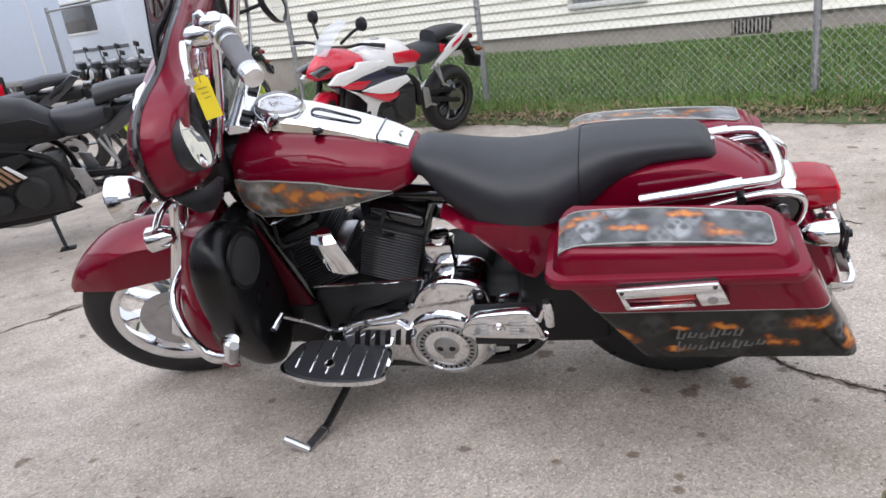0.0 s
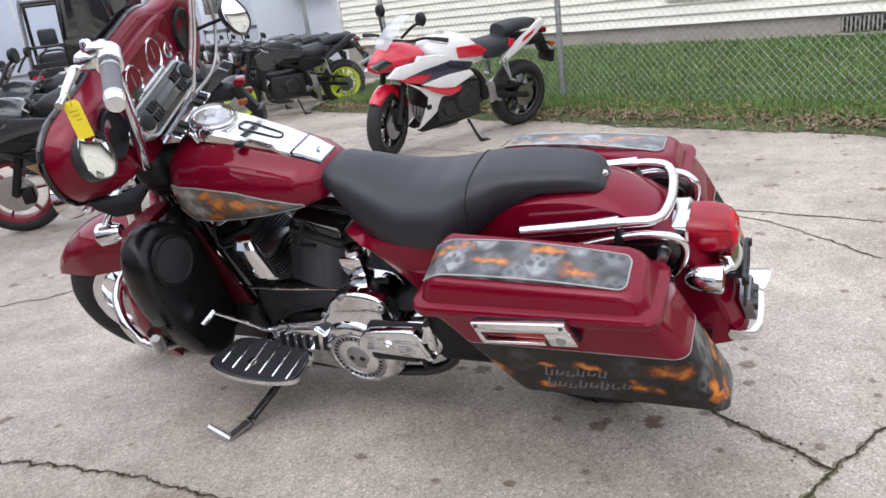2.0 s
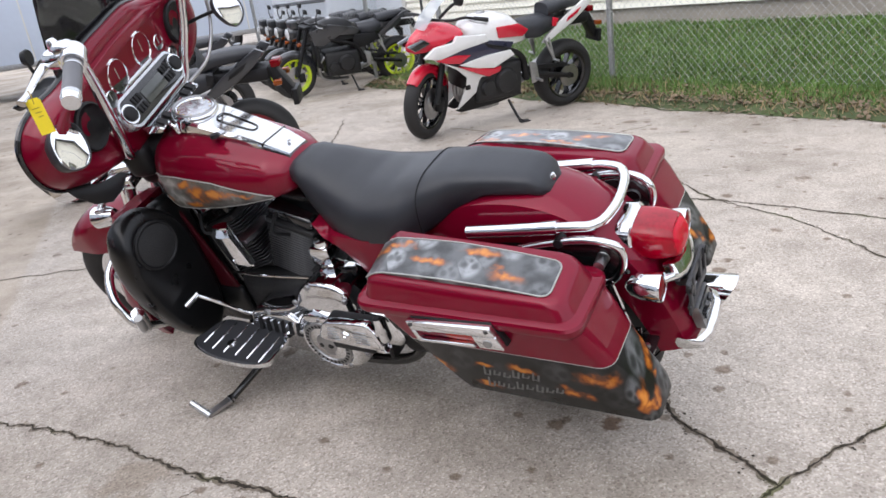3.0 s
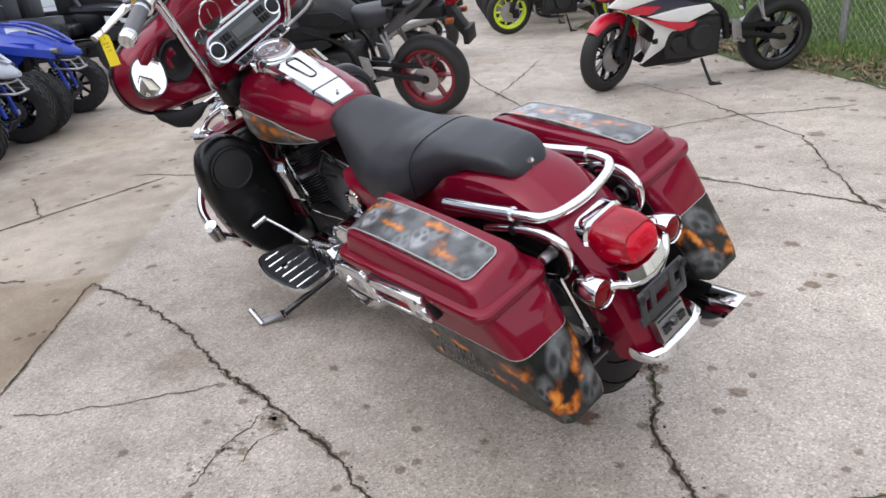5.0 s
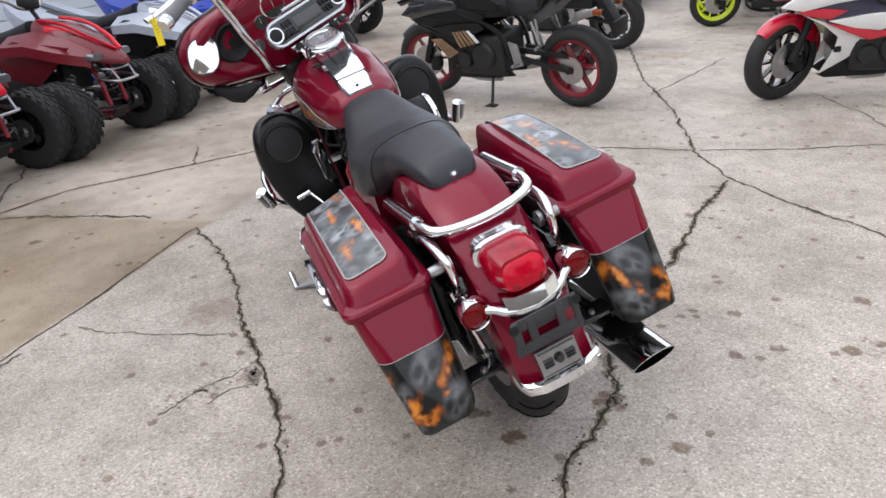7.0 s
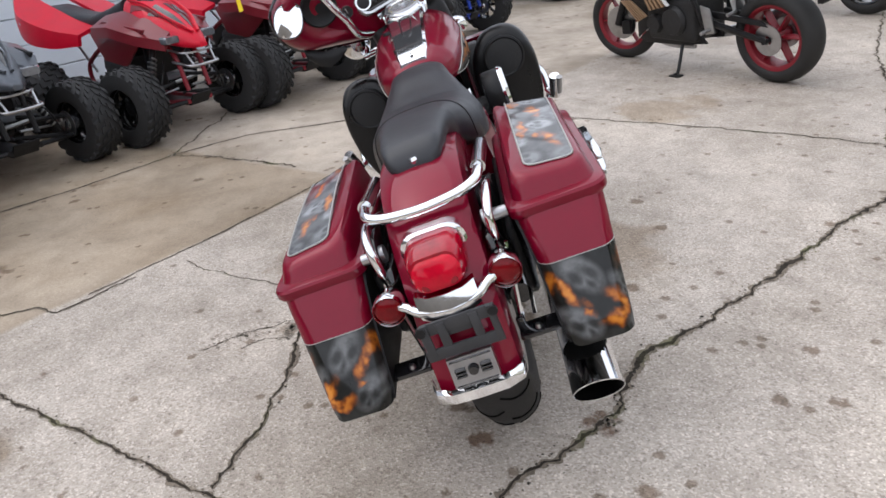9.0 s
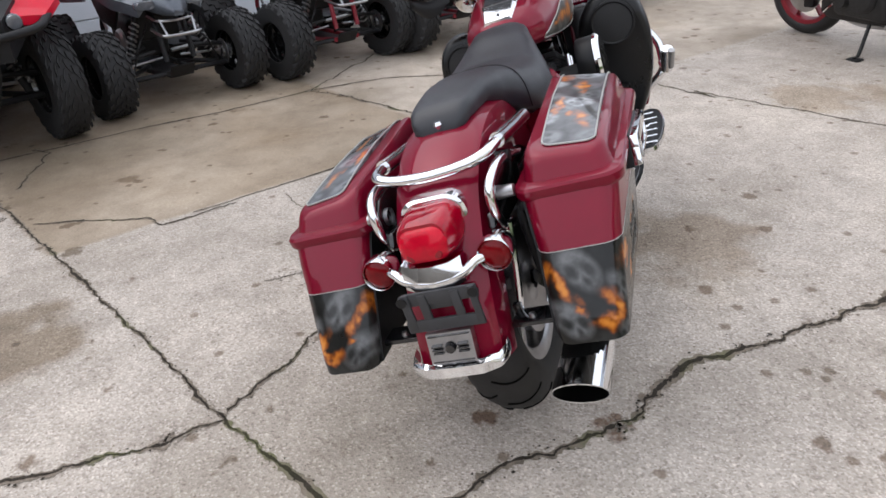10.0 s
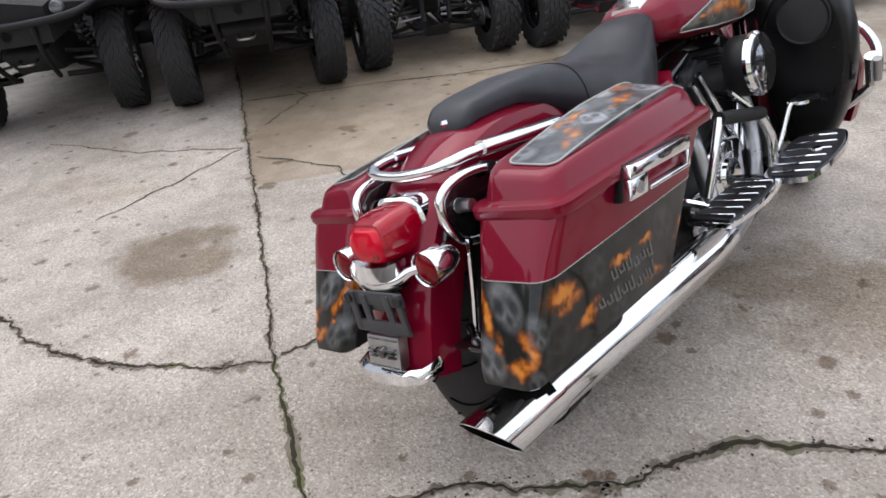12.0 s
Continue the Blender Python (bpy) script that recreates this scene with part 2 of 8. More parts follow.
    col = blend(bone, dark, pale)
    # flames
    warp = noise_tex(24, 2, tc.outputs["Object"])
    off = n.new("ShaderNodeVectorMath")
    off.operation = "MULTIPLY_ADD"
    off.inputs[1].default_value = (ragged, ragged, 0)
    l.new(warp.outputs["Color"], off.inputs[0])
    l.new(flat.outputs[0], off.inputs[2])
    heat = None
    for fu, fv, ru, rv, turn in flames:
        mp = n.new("ShaderNodeMapping")
        mp.vector_type = "TEXTURE"
        mp.inputs["Location"].default_value = (fu + ragged * 0.5, fv + ragged * 0.5, 0)
        mp.inputs["Rotation"].default_value = (0, 0, radians(turn))
        mp.inputs["Scale"].default_value = (ru, rv, 1)
        l.new(off.outputs[0], mp.inputs["Vector"])
        ln = n.new("ShaderNodeVectorMath")
        ln.operation = "LENGTH"
        l.new(mp.outputs[0], ln.inputs[0])
        f = fade(ln.outputs["Value"], 0.15, 1.45, 1.0, 0.0)
        heat = f if heat is None else math_node("MAXIMUM", heat, f)
    heat = math_node("MULTIPLY", heat, fade(noise_tex(34, 2, tc.outputs["Object"]).outputs["Fac"], 0.3, 0.65, 0.4, 1.05))
    glow = n.new("ShaderNodeValToRGB")
    e = glow.color_ramp.elements
    e[0].color, e[1].color = (0.10, 0.035, 0.012, 1), (0.58, 0.215, 0.03, 1)
    e.new(0.5).color = (0.42, 0.105, 0.010, 1)
    l.new(heat, glow.inputs["Fac"])
    l.new(blend(fade(heat, 0.05, 0.95), col, glow.outputs["Color"]), p.inputs["Base Color"])
    p.inputs["Roughness"].default_value = 0.45
    p.inputs["Specular IOR Level"].default_value = spec
    p.inputs["Coat Weight"].default_value = coat
    p.inputs["Coat Roughness"].default_value = 0.05
    return m


def glass_material(name, col, rough=0.02, alpha=0.35):
    """Thin tinted plastic or glass pane."""
    m = bpy.data.materials.new(name)
    m.use_nodes = True
    p = m.node_tree.nodes["Principled BSDF"]
    p.inputs["Base Color"].default_value = (*col, 1)
    p.inputs["Roughness"].default_value = rough
    p.inputs["Alpha"].default_value = alpha
    return m


M_CONCRETE = concrete_material()
M_RED = mat("candy_red_paint", (0.185, 0.0016, 0.0175), 0.42, 0.25, 0.08, 6, coat=0.66, rvar=0.03, spec=0.05)
# much darker copy of the candy red, for the inner shields of the lowers
M_REDDARK = mat("dark_red_inner_shield", (0.05, 0.0025, 0.007), 0.45, 0.1, 0.12, 8, coat=0.08, spec=0.2)
M_AIR = airbrush_material("airbrushed_lid_panel", "top", [(0.31, 0.275, 0.035, 0.02, 0), (0.25, 0.255, 0.05, 0.014, 4), (0.155, 0.295, 0.06, 0.016, -4), (0.04, 0.255, 0.055, 0.014, 3), (-0.045, 0.31, 0.05, 0.022, -10), (-0.015, 0.285, 0.02, 0.014, 0)], 0.034, (0.020, 0.021, 0.022), (0.34, 0.355, 0.37), haze=0.25)
M_AIRLOW = airbrush_material("airbrushed_lower_panel", "around", [(0.54, 0.447, 0.045, 0.022, 20), (0.405, 0.397, 0.04, 0.010, 5), (0.405, 0.474, 0.03, 0.010, 0), (0.305, 0.480, 0.045, 0.014, 5), (0.115, 0.492, 0.065, 0.028, -8), (0.178, 0.425, 0.05, 0.017, 12), (-0.075, 0.480, 0.018, 0.045, 8), (0.010, 0.43, 0.022, 0.035, 30), (-0.02, 0.402, 0.05, 0.018, 6), (-0.075, 0.428, 0.014, 0.012, 0)], 0.050, (0.004, 0.0044, 0.0034), (0.15, 0.154, 0.158), 0.7, haze=0.05, spec=0.05, crowd=0.14,
    skulls=[(-0.025, 0.498, 0.046, 1.0), (-0.098, 0.408, 0.040, 0.9), (0.035, 0.455, 0.034, 0.7), (0.0, 0.372, 0.028, 0.5), (-0.115, 0.50, 0.030, 0.6), (0.22, 0.49, 0.042, 0.25), (0.35, 0.43, 0.042, 0.22), (0.47, 0.485, 0.045, 0.25), (0.27, 0.405, 0.034, 0.22)])
M_AIRTANK = airbrush_material("airbrushed_tank_panel", "flank", [(1.065, 0.838, 0.055, 0.016, -12), (1.025, 0.80, 0.05, 0.034, 20), (0.965, 0.797, 0.075, 0.020, 5), (1.06, 0.762, 0.045, 0.014, 10), (1.17, 0.783, 0.028, 0.016, 0), (1.205, 0.835, 0.024, 0.024, 0), (0.87, 0.79, 0.05, 0.008, 8)], 0.06, (0.045, 0.042, 0.034), (0.42, 0.41, 0.385), 0.9, 0.03, haze=0.25, crowd=0.35, skulls=[(1.135, 0.815, 0.05, 1.0), (1.11, 0.765, 0.042, 1.0), (0.93, 0.825, 0.025, 0.5), (0.90, 0.78, 0.03, 0.4)])
M_CHROME = mat("chrome", (0.80, 0.81, 0.83), 0.07, 1.0, 0.05, 12, rvar=0.05)
M_STEEL = mat("brushed_steel", (0.42, 0.42, 0.43), 0.32, 1.0, 0.2, 25)
M_ALU = mat("dull_aluminium", (0.38, 0.38, 0.38), 0.45, 0.9, 0.2, 30)
M_SEAT = mat("black_vinyl", (0.019, 0.0205, 0.0255), 0.42, 0.0, 0.25, 14, bump=0.10, bscale=420, rvar=0.08)
M_BLACK = mat("satin_black_plastic", (0.010, 0.010, 0.011), 0.45, 0.0, 0.3, 12, bump=0.08, bscale=300, spec=0.3)
M_CUP = mat("worn_black_mirror_shell", (0.030, 0.031, 0.035), 0.38, 0.0, 0.2, 18, spec=0.4)
M_GRIP = mat("grey_rubber_grip", (0.14, 0.14, 0.15), 0.45, 0.1, 0.15, 30)
M_PALEBLUE = mat("pale_blue_metal", (0.52, 0.58, 0.68), 0.45, 0.0, 0.06, 1.2)
M_GLOSSBLACK = mat("gloss_black", (0.008, 0.008, 0.009), 0.12, 0.0, 0.3, 12, coat=0.6, rvar=0.06)
M_ENGINE = mat("black_crinkle_engine", (0.02, 0.02, 0.021), 0.5, 0.2, 0.4, 22, bump=0.3, bscale=500)
M_RUBBER = mat("tyre_rubber", (0.021, 0.021, 0.022), 0.78, 0.0, 0.35, 16, bump=0.2, bscale=200)
M_TYRE = mat("road_tyre_rubber", (0.017, 0.0165, 0.0165), 0.7, 0.0, 0.3, 14, bump=0.15, bscale=200)
M_SILVER = mat("silver_pinstripe", (0.40, 0.40, 0.38), 0.35, 0.3, 0.1, 30)
M_LENS = mat("red_lens", (0.50, 0.0006, 0.018), 0.14, 0.0, 0.35, 9, coat=0.25, rvar=0.04, spec=0.2)
M_LENSDEEP = mat("deep_red_lens", (0.30, 0.0004, 0.012), 0.08, 0.0, 0.5, 14, coat=0.4, rvar=0.03, spec=0.3)
M_FRAME = mat("bright_silver_plastic", (0.62, 0.63, 0.65), 0.18, 0.8, 0.06, 30)
M_REFLECT = mat("orange_red_reflector", (0.75, 0.07, 0.02), 0.2, 0.0, 0.2, 60, coat=0.6)
M_REDLIGHT = mat("red_reflector", (0.42, 0.02, 0.012), 0.2, 0.0, 0.3, 60, coat=0.3)
M_CLEAR = mat("clear_lamp_glass", (0.72, 0.73, 0.74), 0.08, 0.3, 0.2, 40, coat=1.0)
M_TAG = mat("yellow_paper_tag", (0.85, 0.66, 0.02), 0.6, 0.0, 0.06, 30)
M_INK = mat("dark_ink", (0.34, 0.24, 0.03), 0.7, 0.0, 0.1, 40)
M_SMOKE = glass_material("smoked_windscreen", (0.008, 0.007, 0.008), 0.04, 0.93)
M_MIRROR = mat("mirror_glass", (0.9, 0.9, 0.9), 0.02, 1.0, 0.0, 10, rvar=0.01)
M_SCREEN = mat("radio_display", (0.05, 0.055, 0.05), 0.2, 0.0, 0.1, 40, coat=0.5)
M_DIAL = mat("black_dial_face", (0.012, 0.012, 0.013), 0.3, 0.0, 0.2, 60, coat=0.8)
def crack_material(name, dirt, moss, bump):
    """Dirt packed in a crack, mossy here and there."""
    m = mat(name, dirt, 0.95, 0.0, 0.6, 30, bump=bump, bscale=160, spec=0.1)
    n, l = m.node_tree.nodes, m.node_tree.links
    p = n["Principled BSDF"]
    old = p.inputs["Base Color"].links[0].from_socket
    tc, t = n.new("ShaderNodeTexCoord"), n.new("ShaderNodeTexNoise")
    t.inputs["Scale"].default_value = 3.5
    t.inputs["Detail"].default_value = 4
    l.new(tc.outputs["Object"], t.inputs["Vector"])
    r = n.new("ShaderNodeMapRange")
    r.inputs["From Min"].default_value, r.inputs["From Max"].default_value = 0.52, 0.64
    l.new(t.outputs["Fac"], r.inputs["Value"])
    x = n.new("ShaderNodeMix")
    x.data_type = "RGBA"
    x.inputs["B"].default_value = (*moss, 1)
    l.new(r.outputs["Result"], x.inputs["Factor"])
    l.new(old, x.inputs["A"])
    l.new(x.outputs["Result"], p.inputs["Base Color"])
    return m


M_CRACK = crack_material("crack_dirt", (0.042, 0.035, 0.028), (0.048, 0.047, 0.026), 0.6)
M_CRACKEDGE = crack_material("crumbling_crack_edge", (0.20, 0.168, 0.135), (0.16, 0.155, 0.09), 0.3)
M_SPALL = mat("broken_concrete", (0.25, 0.212, 0.175), 0.95, 0.0, 0.4, 30, bump=0.1, bscale=150)
M_GRASS = mat("grass_blades", (0.115, 0.205, 0.045), 0.55, 0.0, 0.4, 3)
M_DRY = mat("dry_stalks", (0.30, 0.23, 0.12), 0.8, 0.0, 0.4, 5)
M_SOIL = mat("lawn_soil", (0.07, 0.095, 0.035), 0.9, 0.0, 0.5, 2.2, bump=0.6, bscale=40)
M_GALV = mat("galvanised_steel", (0.36, 0.37, 0.37), 0.45, 0.85, 0.25, 30)
M_SIDING = mat("cream_siding", (0.83, 0.81, 0.71), 0.6, 0.0, 0.06, 3, object_random=0.03)
M_FOUND = mat("foundation_block", (0.30, 0.27, 0.23), 0.85, 0.0, 0.2, 4, bump=0.4, bscale=60)
M_WHITE = mat("white_painted_metal", (0.65, 0.70, 0.76), 0.45, 0.0, 0.05, 1.5)
M_TRIM = mat("white_trim", (0.66, 0.66, 0.63), 0.5, 0.0, 0.08, 8)
M_CURTAIN = mat("window_blind", (0.55, 0.57, 0.60), 0.7, 0.0, 0.15, 12)
M_GLASS = glass_material("window_glass", (0.05, 0.06, 0.07), 0.03, 0.35)
M_DARKGLASS = mat("dark_window", (0.02, 0.023, 0.026), 0.06, 0.0, 0.2, 3)
M_ROOF = mat("grey_shingles", (0.13, 0.13, 0.14), 0.85, 0.0, 0.3, 14)


# ---- shape helpers ----
def part(name, bm, material, parent=None, label="", sharp=38, m=None):
    """Link a bmesh as one mesh object under a thing or a part."""
    if m is not None:
        bm.transform(m)
    bmesh.ops.recalc_face_normals(bm, faces=bm.faces)
    me = bpy.data.meshes.new(name)
    bm.to_mesh(me)
    bm.free()
    me.materials.append(material)
    me.polygons.foreach_set("use_smooth", [True] * len(me.polygons))
    me.set_sharp_from_angle(angle=radians(sharp))
    ob = new(name, me)
    if parent is not None:
        ob.parent = parent
    return tagged(ob, label)


def thing(name, m, label, category, group="", kind=""):
    """The Empty at the base of a thing."""
    ob = new(name)
    ob.empty_display_size = 0.1
    ob.matrix_basis = m
    return tagged(ob, label, category, group, kind)


def V(*a):
    return Vector(a)


def join(*bms):
    out = bmesh.new()
    for b in bms:
        me = bpy.data.meshes.new("joined")
        b.to_mesh(me)
        b.free()
        out.from_mesh(me)
        bpy.data.meshes.remove(me)
    return out


def box(x0, x1, y0, y1, z0, z1, bev=0.004, seg=2):
    bm = bmesh.new()
    bmesh.ops.create_cube(bm, size=1)
    for v in bm.verts:
        v.co = V((x0 + x1) / 2 + v.co.x * (x1 - x0), (y0 + y1) / 2 + v.co.y * (y1 - y0), (z0 + z1) / 2 + v.co.z * (z1 - z0))
    if bev:
        bmesh.ops.bevel(bm, geom=bm.edges[:], offset=bev, segments=seg, affect="EDGES", profile=0.5)
    return bm


def spline(pts, k=6, closed=False):
    """Catmull-Rom through the points."""
    P = [Vector(p) for p in pts]
    n = len(P)
    out = []
    for i in range(n if closed else n - 1):
        p0 = P[(i - 1) % n] if closed or i > 0 else P[0] * 2 - P[1]
        p1, p2 = P[i], P[(i + 1) % n]
        p3 = P[(i + 2) % n] if closed or i + 2 < n else P[-1] * 2 - P[-2]
        for j in range(k):
            t = j / k
            out.append(0.5 * ((2 * p1) + (p2 - p0) * t + (2 * p0 - 5 * p1 + 4 * p2 - p3) * t * t + (3 * p1 - p0 - 3 * p2 + p3) * t ** 3))
    if not closed:
        out.append(P[-1].copy())
    return out


def skin(rings, closed=True, caps=True, loop=False):
    """Faces between rings of equal length."""
    bm = bmesh.new()
    rows = [[bm.verts.new(p) for p in r] for r in rings]
    n = len(rows[0])
    pairs = list(zip(rows, rows[1:])) + ([(rows[-1], rows[0])] if loop else [])
    for a, b in pairs:
        for i in range(n if closed else n - 1):
            j = (i + 1) % n
            bm.faces.new((a[i], a[j], b[j], b[i]))
    if caps and closed and not loop:
        bm.faces.new(rows[0][::-1])
        bm.faces.new(rows[-1])
    return bm


def tube(pts, r, n=10, k=6, closed=False, smooth=True, flat=1.0):
    """A round bar along points; r is a radius or one for each given point."""
    P = spline(pts, k, closed) if smooth else [Vector(p) for p in pts]
    if isinstance(r, (int, float)):
        R = [r] * len(P)
    else:
        R = [r[min(len(r) - 1, int(i / (len(P) - 1) * (len(r) - 1)))] * (1 - f) + r[min(len(r) - 1, int(i / (len(P) - 1) * (len(r) - 1)) + 1)] * f
             for i in range(len(P)) for f in [(i / (len(P) - 1) * (len(r) - 1)) % 1]]
    N = None
    rings = []
    m = len(P)
    for i in range(m):
        a = P[(i - 1) % m] if closed or i > 0 else P[0]
        b = P[(i + 1) % m] if closed or i < m - 1 else P[-1]
        t = (b - a).normalized()
        if N is None:
            N = t.orthogonal().normalized()
        N = (N - t * N.dot(t)).normalized()
        B = t.cross(N)
        rings.append([P[i] + (N * math.cos(q) + B * math.sin(q) * flat) * R[i] for q in [2 * math.pi * c / n for c in range(n)]])
    return skin(rings, True, not closed, closed)


def lathe(prof, n=28, axis="Y", at=(0, 0, 0), loop=False):
    """Turn a profile of (radius, along) round an axis."""
    at = Vector(at)
    rings = []
    for q in range(n):
        a = 2 * math.pi * q / n
        c, s = math.cos(a), math.sin(a)
        ring = []
        for r, h in prof:
            ring.append(at + {"Y": V(r * c, h, r * s), "X": V(h, r * c, r * s), "Z": V(r * c, r * s, h)}[axis])
        rings.append(ring)
    bm = skin(rings, loop, False, True)
    bmesh.ops.remove_doubles(bm, verts=bm.verts[:], dist=1e-6)
    return bm


def prism(outline, y0, y1, bev=0.004, seg=2):
    """An outline in x and z, drawn out along y."""
    bm = bmesh.new()
    a = [bm.verts.new((x, y0, z)) for x, z in outline]
    b = [bm.verts.new((x, y1, z)) for x, z in outline]
    n = len(a)
    bm.faces.new(a)
    bm.faces.new(b[::-1])
    for i in range(n):
        bm.faces.new((a[i], a[(i + 1) % n], b[(i + 1) % n], b[i]))
    bmesh.ops.recalc_face_normals(bm, faces=bm.faces)
    if bev:
        bmesh.ops.bevel(bm, geom=bm.edges[:], offset=bev, segments=seg, affect="EDGES", profile=0.5)
    return bm


def rrect(x0, x1, y0, y1, r, n=5):
    """A rounded rectangle, anticlockwise."""
    out = []
    for cx, cy, a0 in ((x1 - r, y1 - r, 0), (x0 + r, y1 - r, 90), (x0 + r, y0 + r, 180), (x1 - r, y0 + r, 270)):
        for i in range(n + 1):
            a = radians(a0 + 90 * i / n)
            out.append((cx + r * math.cos(a), cy + r * math.sin(a)))
    return out


def lerp(table, x):
    """Straight-line look-up in rows of (x, value, ...)."""
    if x <= table[0][0]:
        return table[0][1:]
    for a, b in zip(table, table[1:]):
        if x <= b[0]:
            f = (x - a[0]) / (b[0] - a[0])
            return tuple(p + (q - p) * f for p, q in zip(a[1:], b[1:]))
    return table[-1][1:]


def mirrored(bm, s):
    """Reflect a left-hand shape to the right-hand side when s is -1."""
    if s < 0:
        for v in bm.verts:
            v.co.y = -v.co.y
        bmesh.ops.reverse_faces(bm, faces=bm.faces[:])
    return bm


def tyre_profile(R, b, flat=1.0):
    """Closed tyre cross-section: crown, shoulders, sidewalls, bead."""
    out = []
    for i in range(13):
        a = radians(-115 + 230 * i / 12)
        out.append((R - b + b * math.cos(a), b * flat * math.sin(a)))
    rb = out[0][0] - 0.2 * b
    return out + [(rb, out[-1][1] * 0.8), (rb, out[0][1] * 0.8)]


def wheel(parent, name, at, R, b, rim_mat, spokes=9, rim_r=None, m=None, disc=0.0, disc_side=1, hub=0.045, width=1.0, spoke_w=0.014):
    """Tyre, rim with spokes, and a brake disc, on the y axis through a centre."""
    rim_r = rim_r or R - 1.55 * b
    w = b * 0.8 * width
    holder = part(name, lathe(tyre_profile(R, b, width), 48, "Y", loop=True), M_TYRE, parent, m=(m or Matrix()) @ Matrix.Translation(at))
    rim = lathe([(rim_r + 0.012, -w), (rim_r + 0.012, -w * 0.92), (rim_r - 0.006, -w * 0.8), (rim_r - 0.014, 0), (rim_r - 0.006, w * 0.8), (rim_r + 0.012, w * 0.92), (rim_r + 0.012, w), (rim_r - 0.002, w), (rim_r - 0.02, w * 0.8), (rim_r - 0.03, 0), (rim_r - 0.02, -w * 0.8), (rim_r - 0.002, -w)], 48, "Y", loop=True)
    bits = [rim, lathe([(0.012, -w), (hub, -w), (hub * 1.1, -w * 0.6), (hub * 0.9, 0), (hub * 1.1, w * 0.6), (hub, w), (0.012, w)], 20, "Y")]
    for i in range(spokes):
        a = 2 * math.pi * i / spokes
        s = prism([(hub * 0.8, -spoke_w * 1.2), (rim_r - 0.01, -spoke_w * 0.7), (rim_r - 0.01, spoke_w * 0.7), (hub * 0.8, spoke_w * 1.2)], -w * 0.45, w * 0.45, 0.004, 1)
        s.transform(Matrix.Rotation(a, 4, "Y"))
        bits.append(s)
    bm = join(*bits)
    part("rim", bm, rim_mat, holder, m=(m or Matrix()) @ Matrix.Translation(at))
    if disc:
        y = disc_side * (w + 0.006)
        d = lathe([(disc, y), (disc, y + 0.005), (disc * 0.62, y + 0.005), (disc * 0.62, y)], 40, "Y", loop=True)
        c = lathe([(disc * 0.64, y), (disc * 0.64, y + 0.008), (0.03, y + 0.012 * disc_side + 0.004), (0.03, y)], 24, "Y", loop=True)
        part("brake_disc", join(d, c), M_STEEL, holder, m=(m or Matrix()) @ Matrix.Translation(at))
    return holder


# ---- ground ----
def ground():
    bm = bmesh.new()
    bmesh.ops.create_grid(bm, x_segments=2, y_segments=2, size=300)
    return tagged(part("ground", bm, M_CONCRETE), "weathered pale concrete lot with oil spots and cracks", "concrete lot", kind="structure")


GROUND = ground()
rng = random.Random(4)


def crack(pts, width=0.012, jag=0.014):
    """A jagged, dirt-filled crack with a crumbling border along points on the slab."""
    P = []
    for a, b in zip(pts, pts[1:]):
        a, b = Vector((*a, 0)), Vector((*b, 0))
        n = max(3, int((b - a).length / 0.010))
        for i in range(n):
            P.append(a.lerp(b, i / n))
    P.append(Vector((*pts[-1], 0)))
    core, edge = bmesh.new(), bmesh.new()
    rows = {core: [], edge: []}
    for i, p in enumerate(P):
        t = (P[min(i + 1, len(P) - 1)] - P[max(i - 1, 0)]).normalized()
        s = V(-t.y, t.x, 0)
        k = noise.noise(p * 7.0) * 1.7 + noise.noise(p * 24.0) * 1.0 + noise.noise(p * 70.0) * 0.45
        c = p + s * k * jag
        swell = 0.16 + 1.15 * max(0, noise.noise(p * 5.0 + V(3, 1, 0))) + 0.75 * max(0, noise.noise(p * 26.0))
        end = 0.3 if i in (0, len(P) - 1) else 1.0
        for bm, grow, z in ((core, 0.64, 0.0034), (edge, 1.5, 0.0022)):
            wl = width * end * grow * (swell + 0.5 * rng.random() + 0.5 * noise.noise(p * 55.0 + V(0, 0, grow)))
            wr = width * end * grow * (swell + 0.5 * rng.random() + 0.5 * noise.noise(p * 55.0 + V(5, 0, grow)))
            wl, wr = max(wl, width * 0.10), max(wr, width * 0.10)
            rows[bm].append((bm.verts.new(c - s * wl + V(0, 0, z)), bm.verts.new(c + V(0, 0, z + 0.0006)), bm.verts.new(c + s * wr + V(0, 0, z))))
    for bm in (core, edge):
        for a, b in zip(rows[bm], rows[bm][1:]):
            bm.faces.new((a[0], b[0], b[1], a[1]))
            bm.faces.new((a[1], b[1], b[2], a[2]))
    # crumbs broken from the edges
    for bm, count, z in ((core, 34, 0.0034), (edge, 60, 0.0022)):
        for _ in range(int(len(P) * width * count)):
            p = P[rng.randrange(len(P))]
            q = p + V(rng.gauss(0, width * 1.5), rng.gauss(0, width * 1.5), z)
            e = rng.uniform(0.0012, 0.004) + width * 0.2 * rng.random()
            a0 = rng.uniform(0, 6.28)
            bm.faces.new([bm.verts.new(q + V(math.cos(a0 + i * 1.257), math.sin(a0 + i * 1.257), 0) * e * rng.uniform(0.5, 1.2)) for i in range(5)])
    part("crack_edge", edge, M_CRACKEDGE, GROUND)
    return part("crack", core, M_CRACK, GROUND)


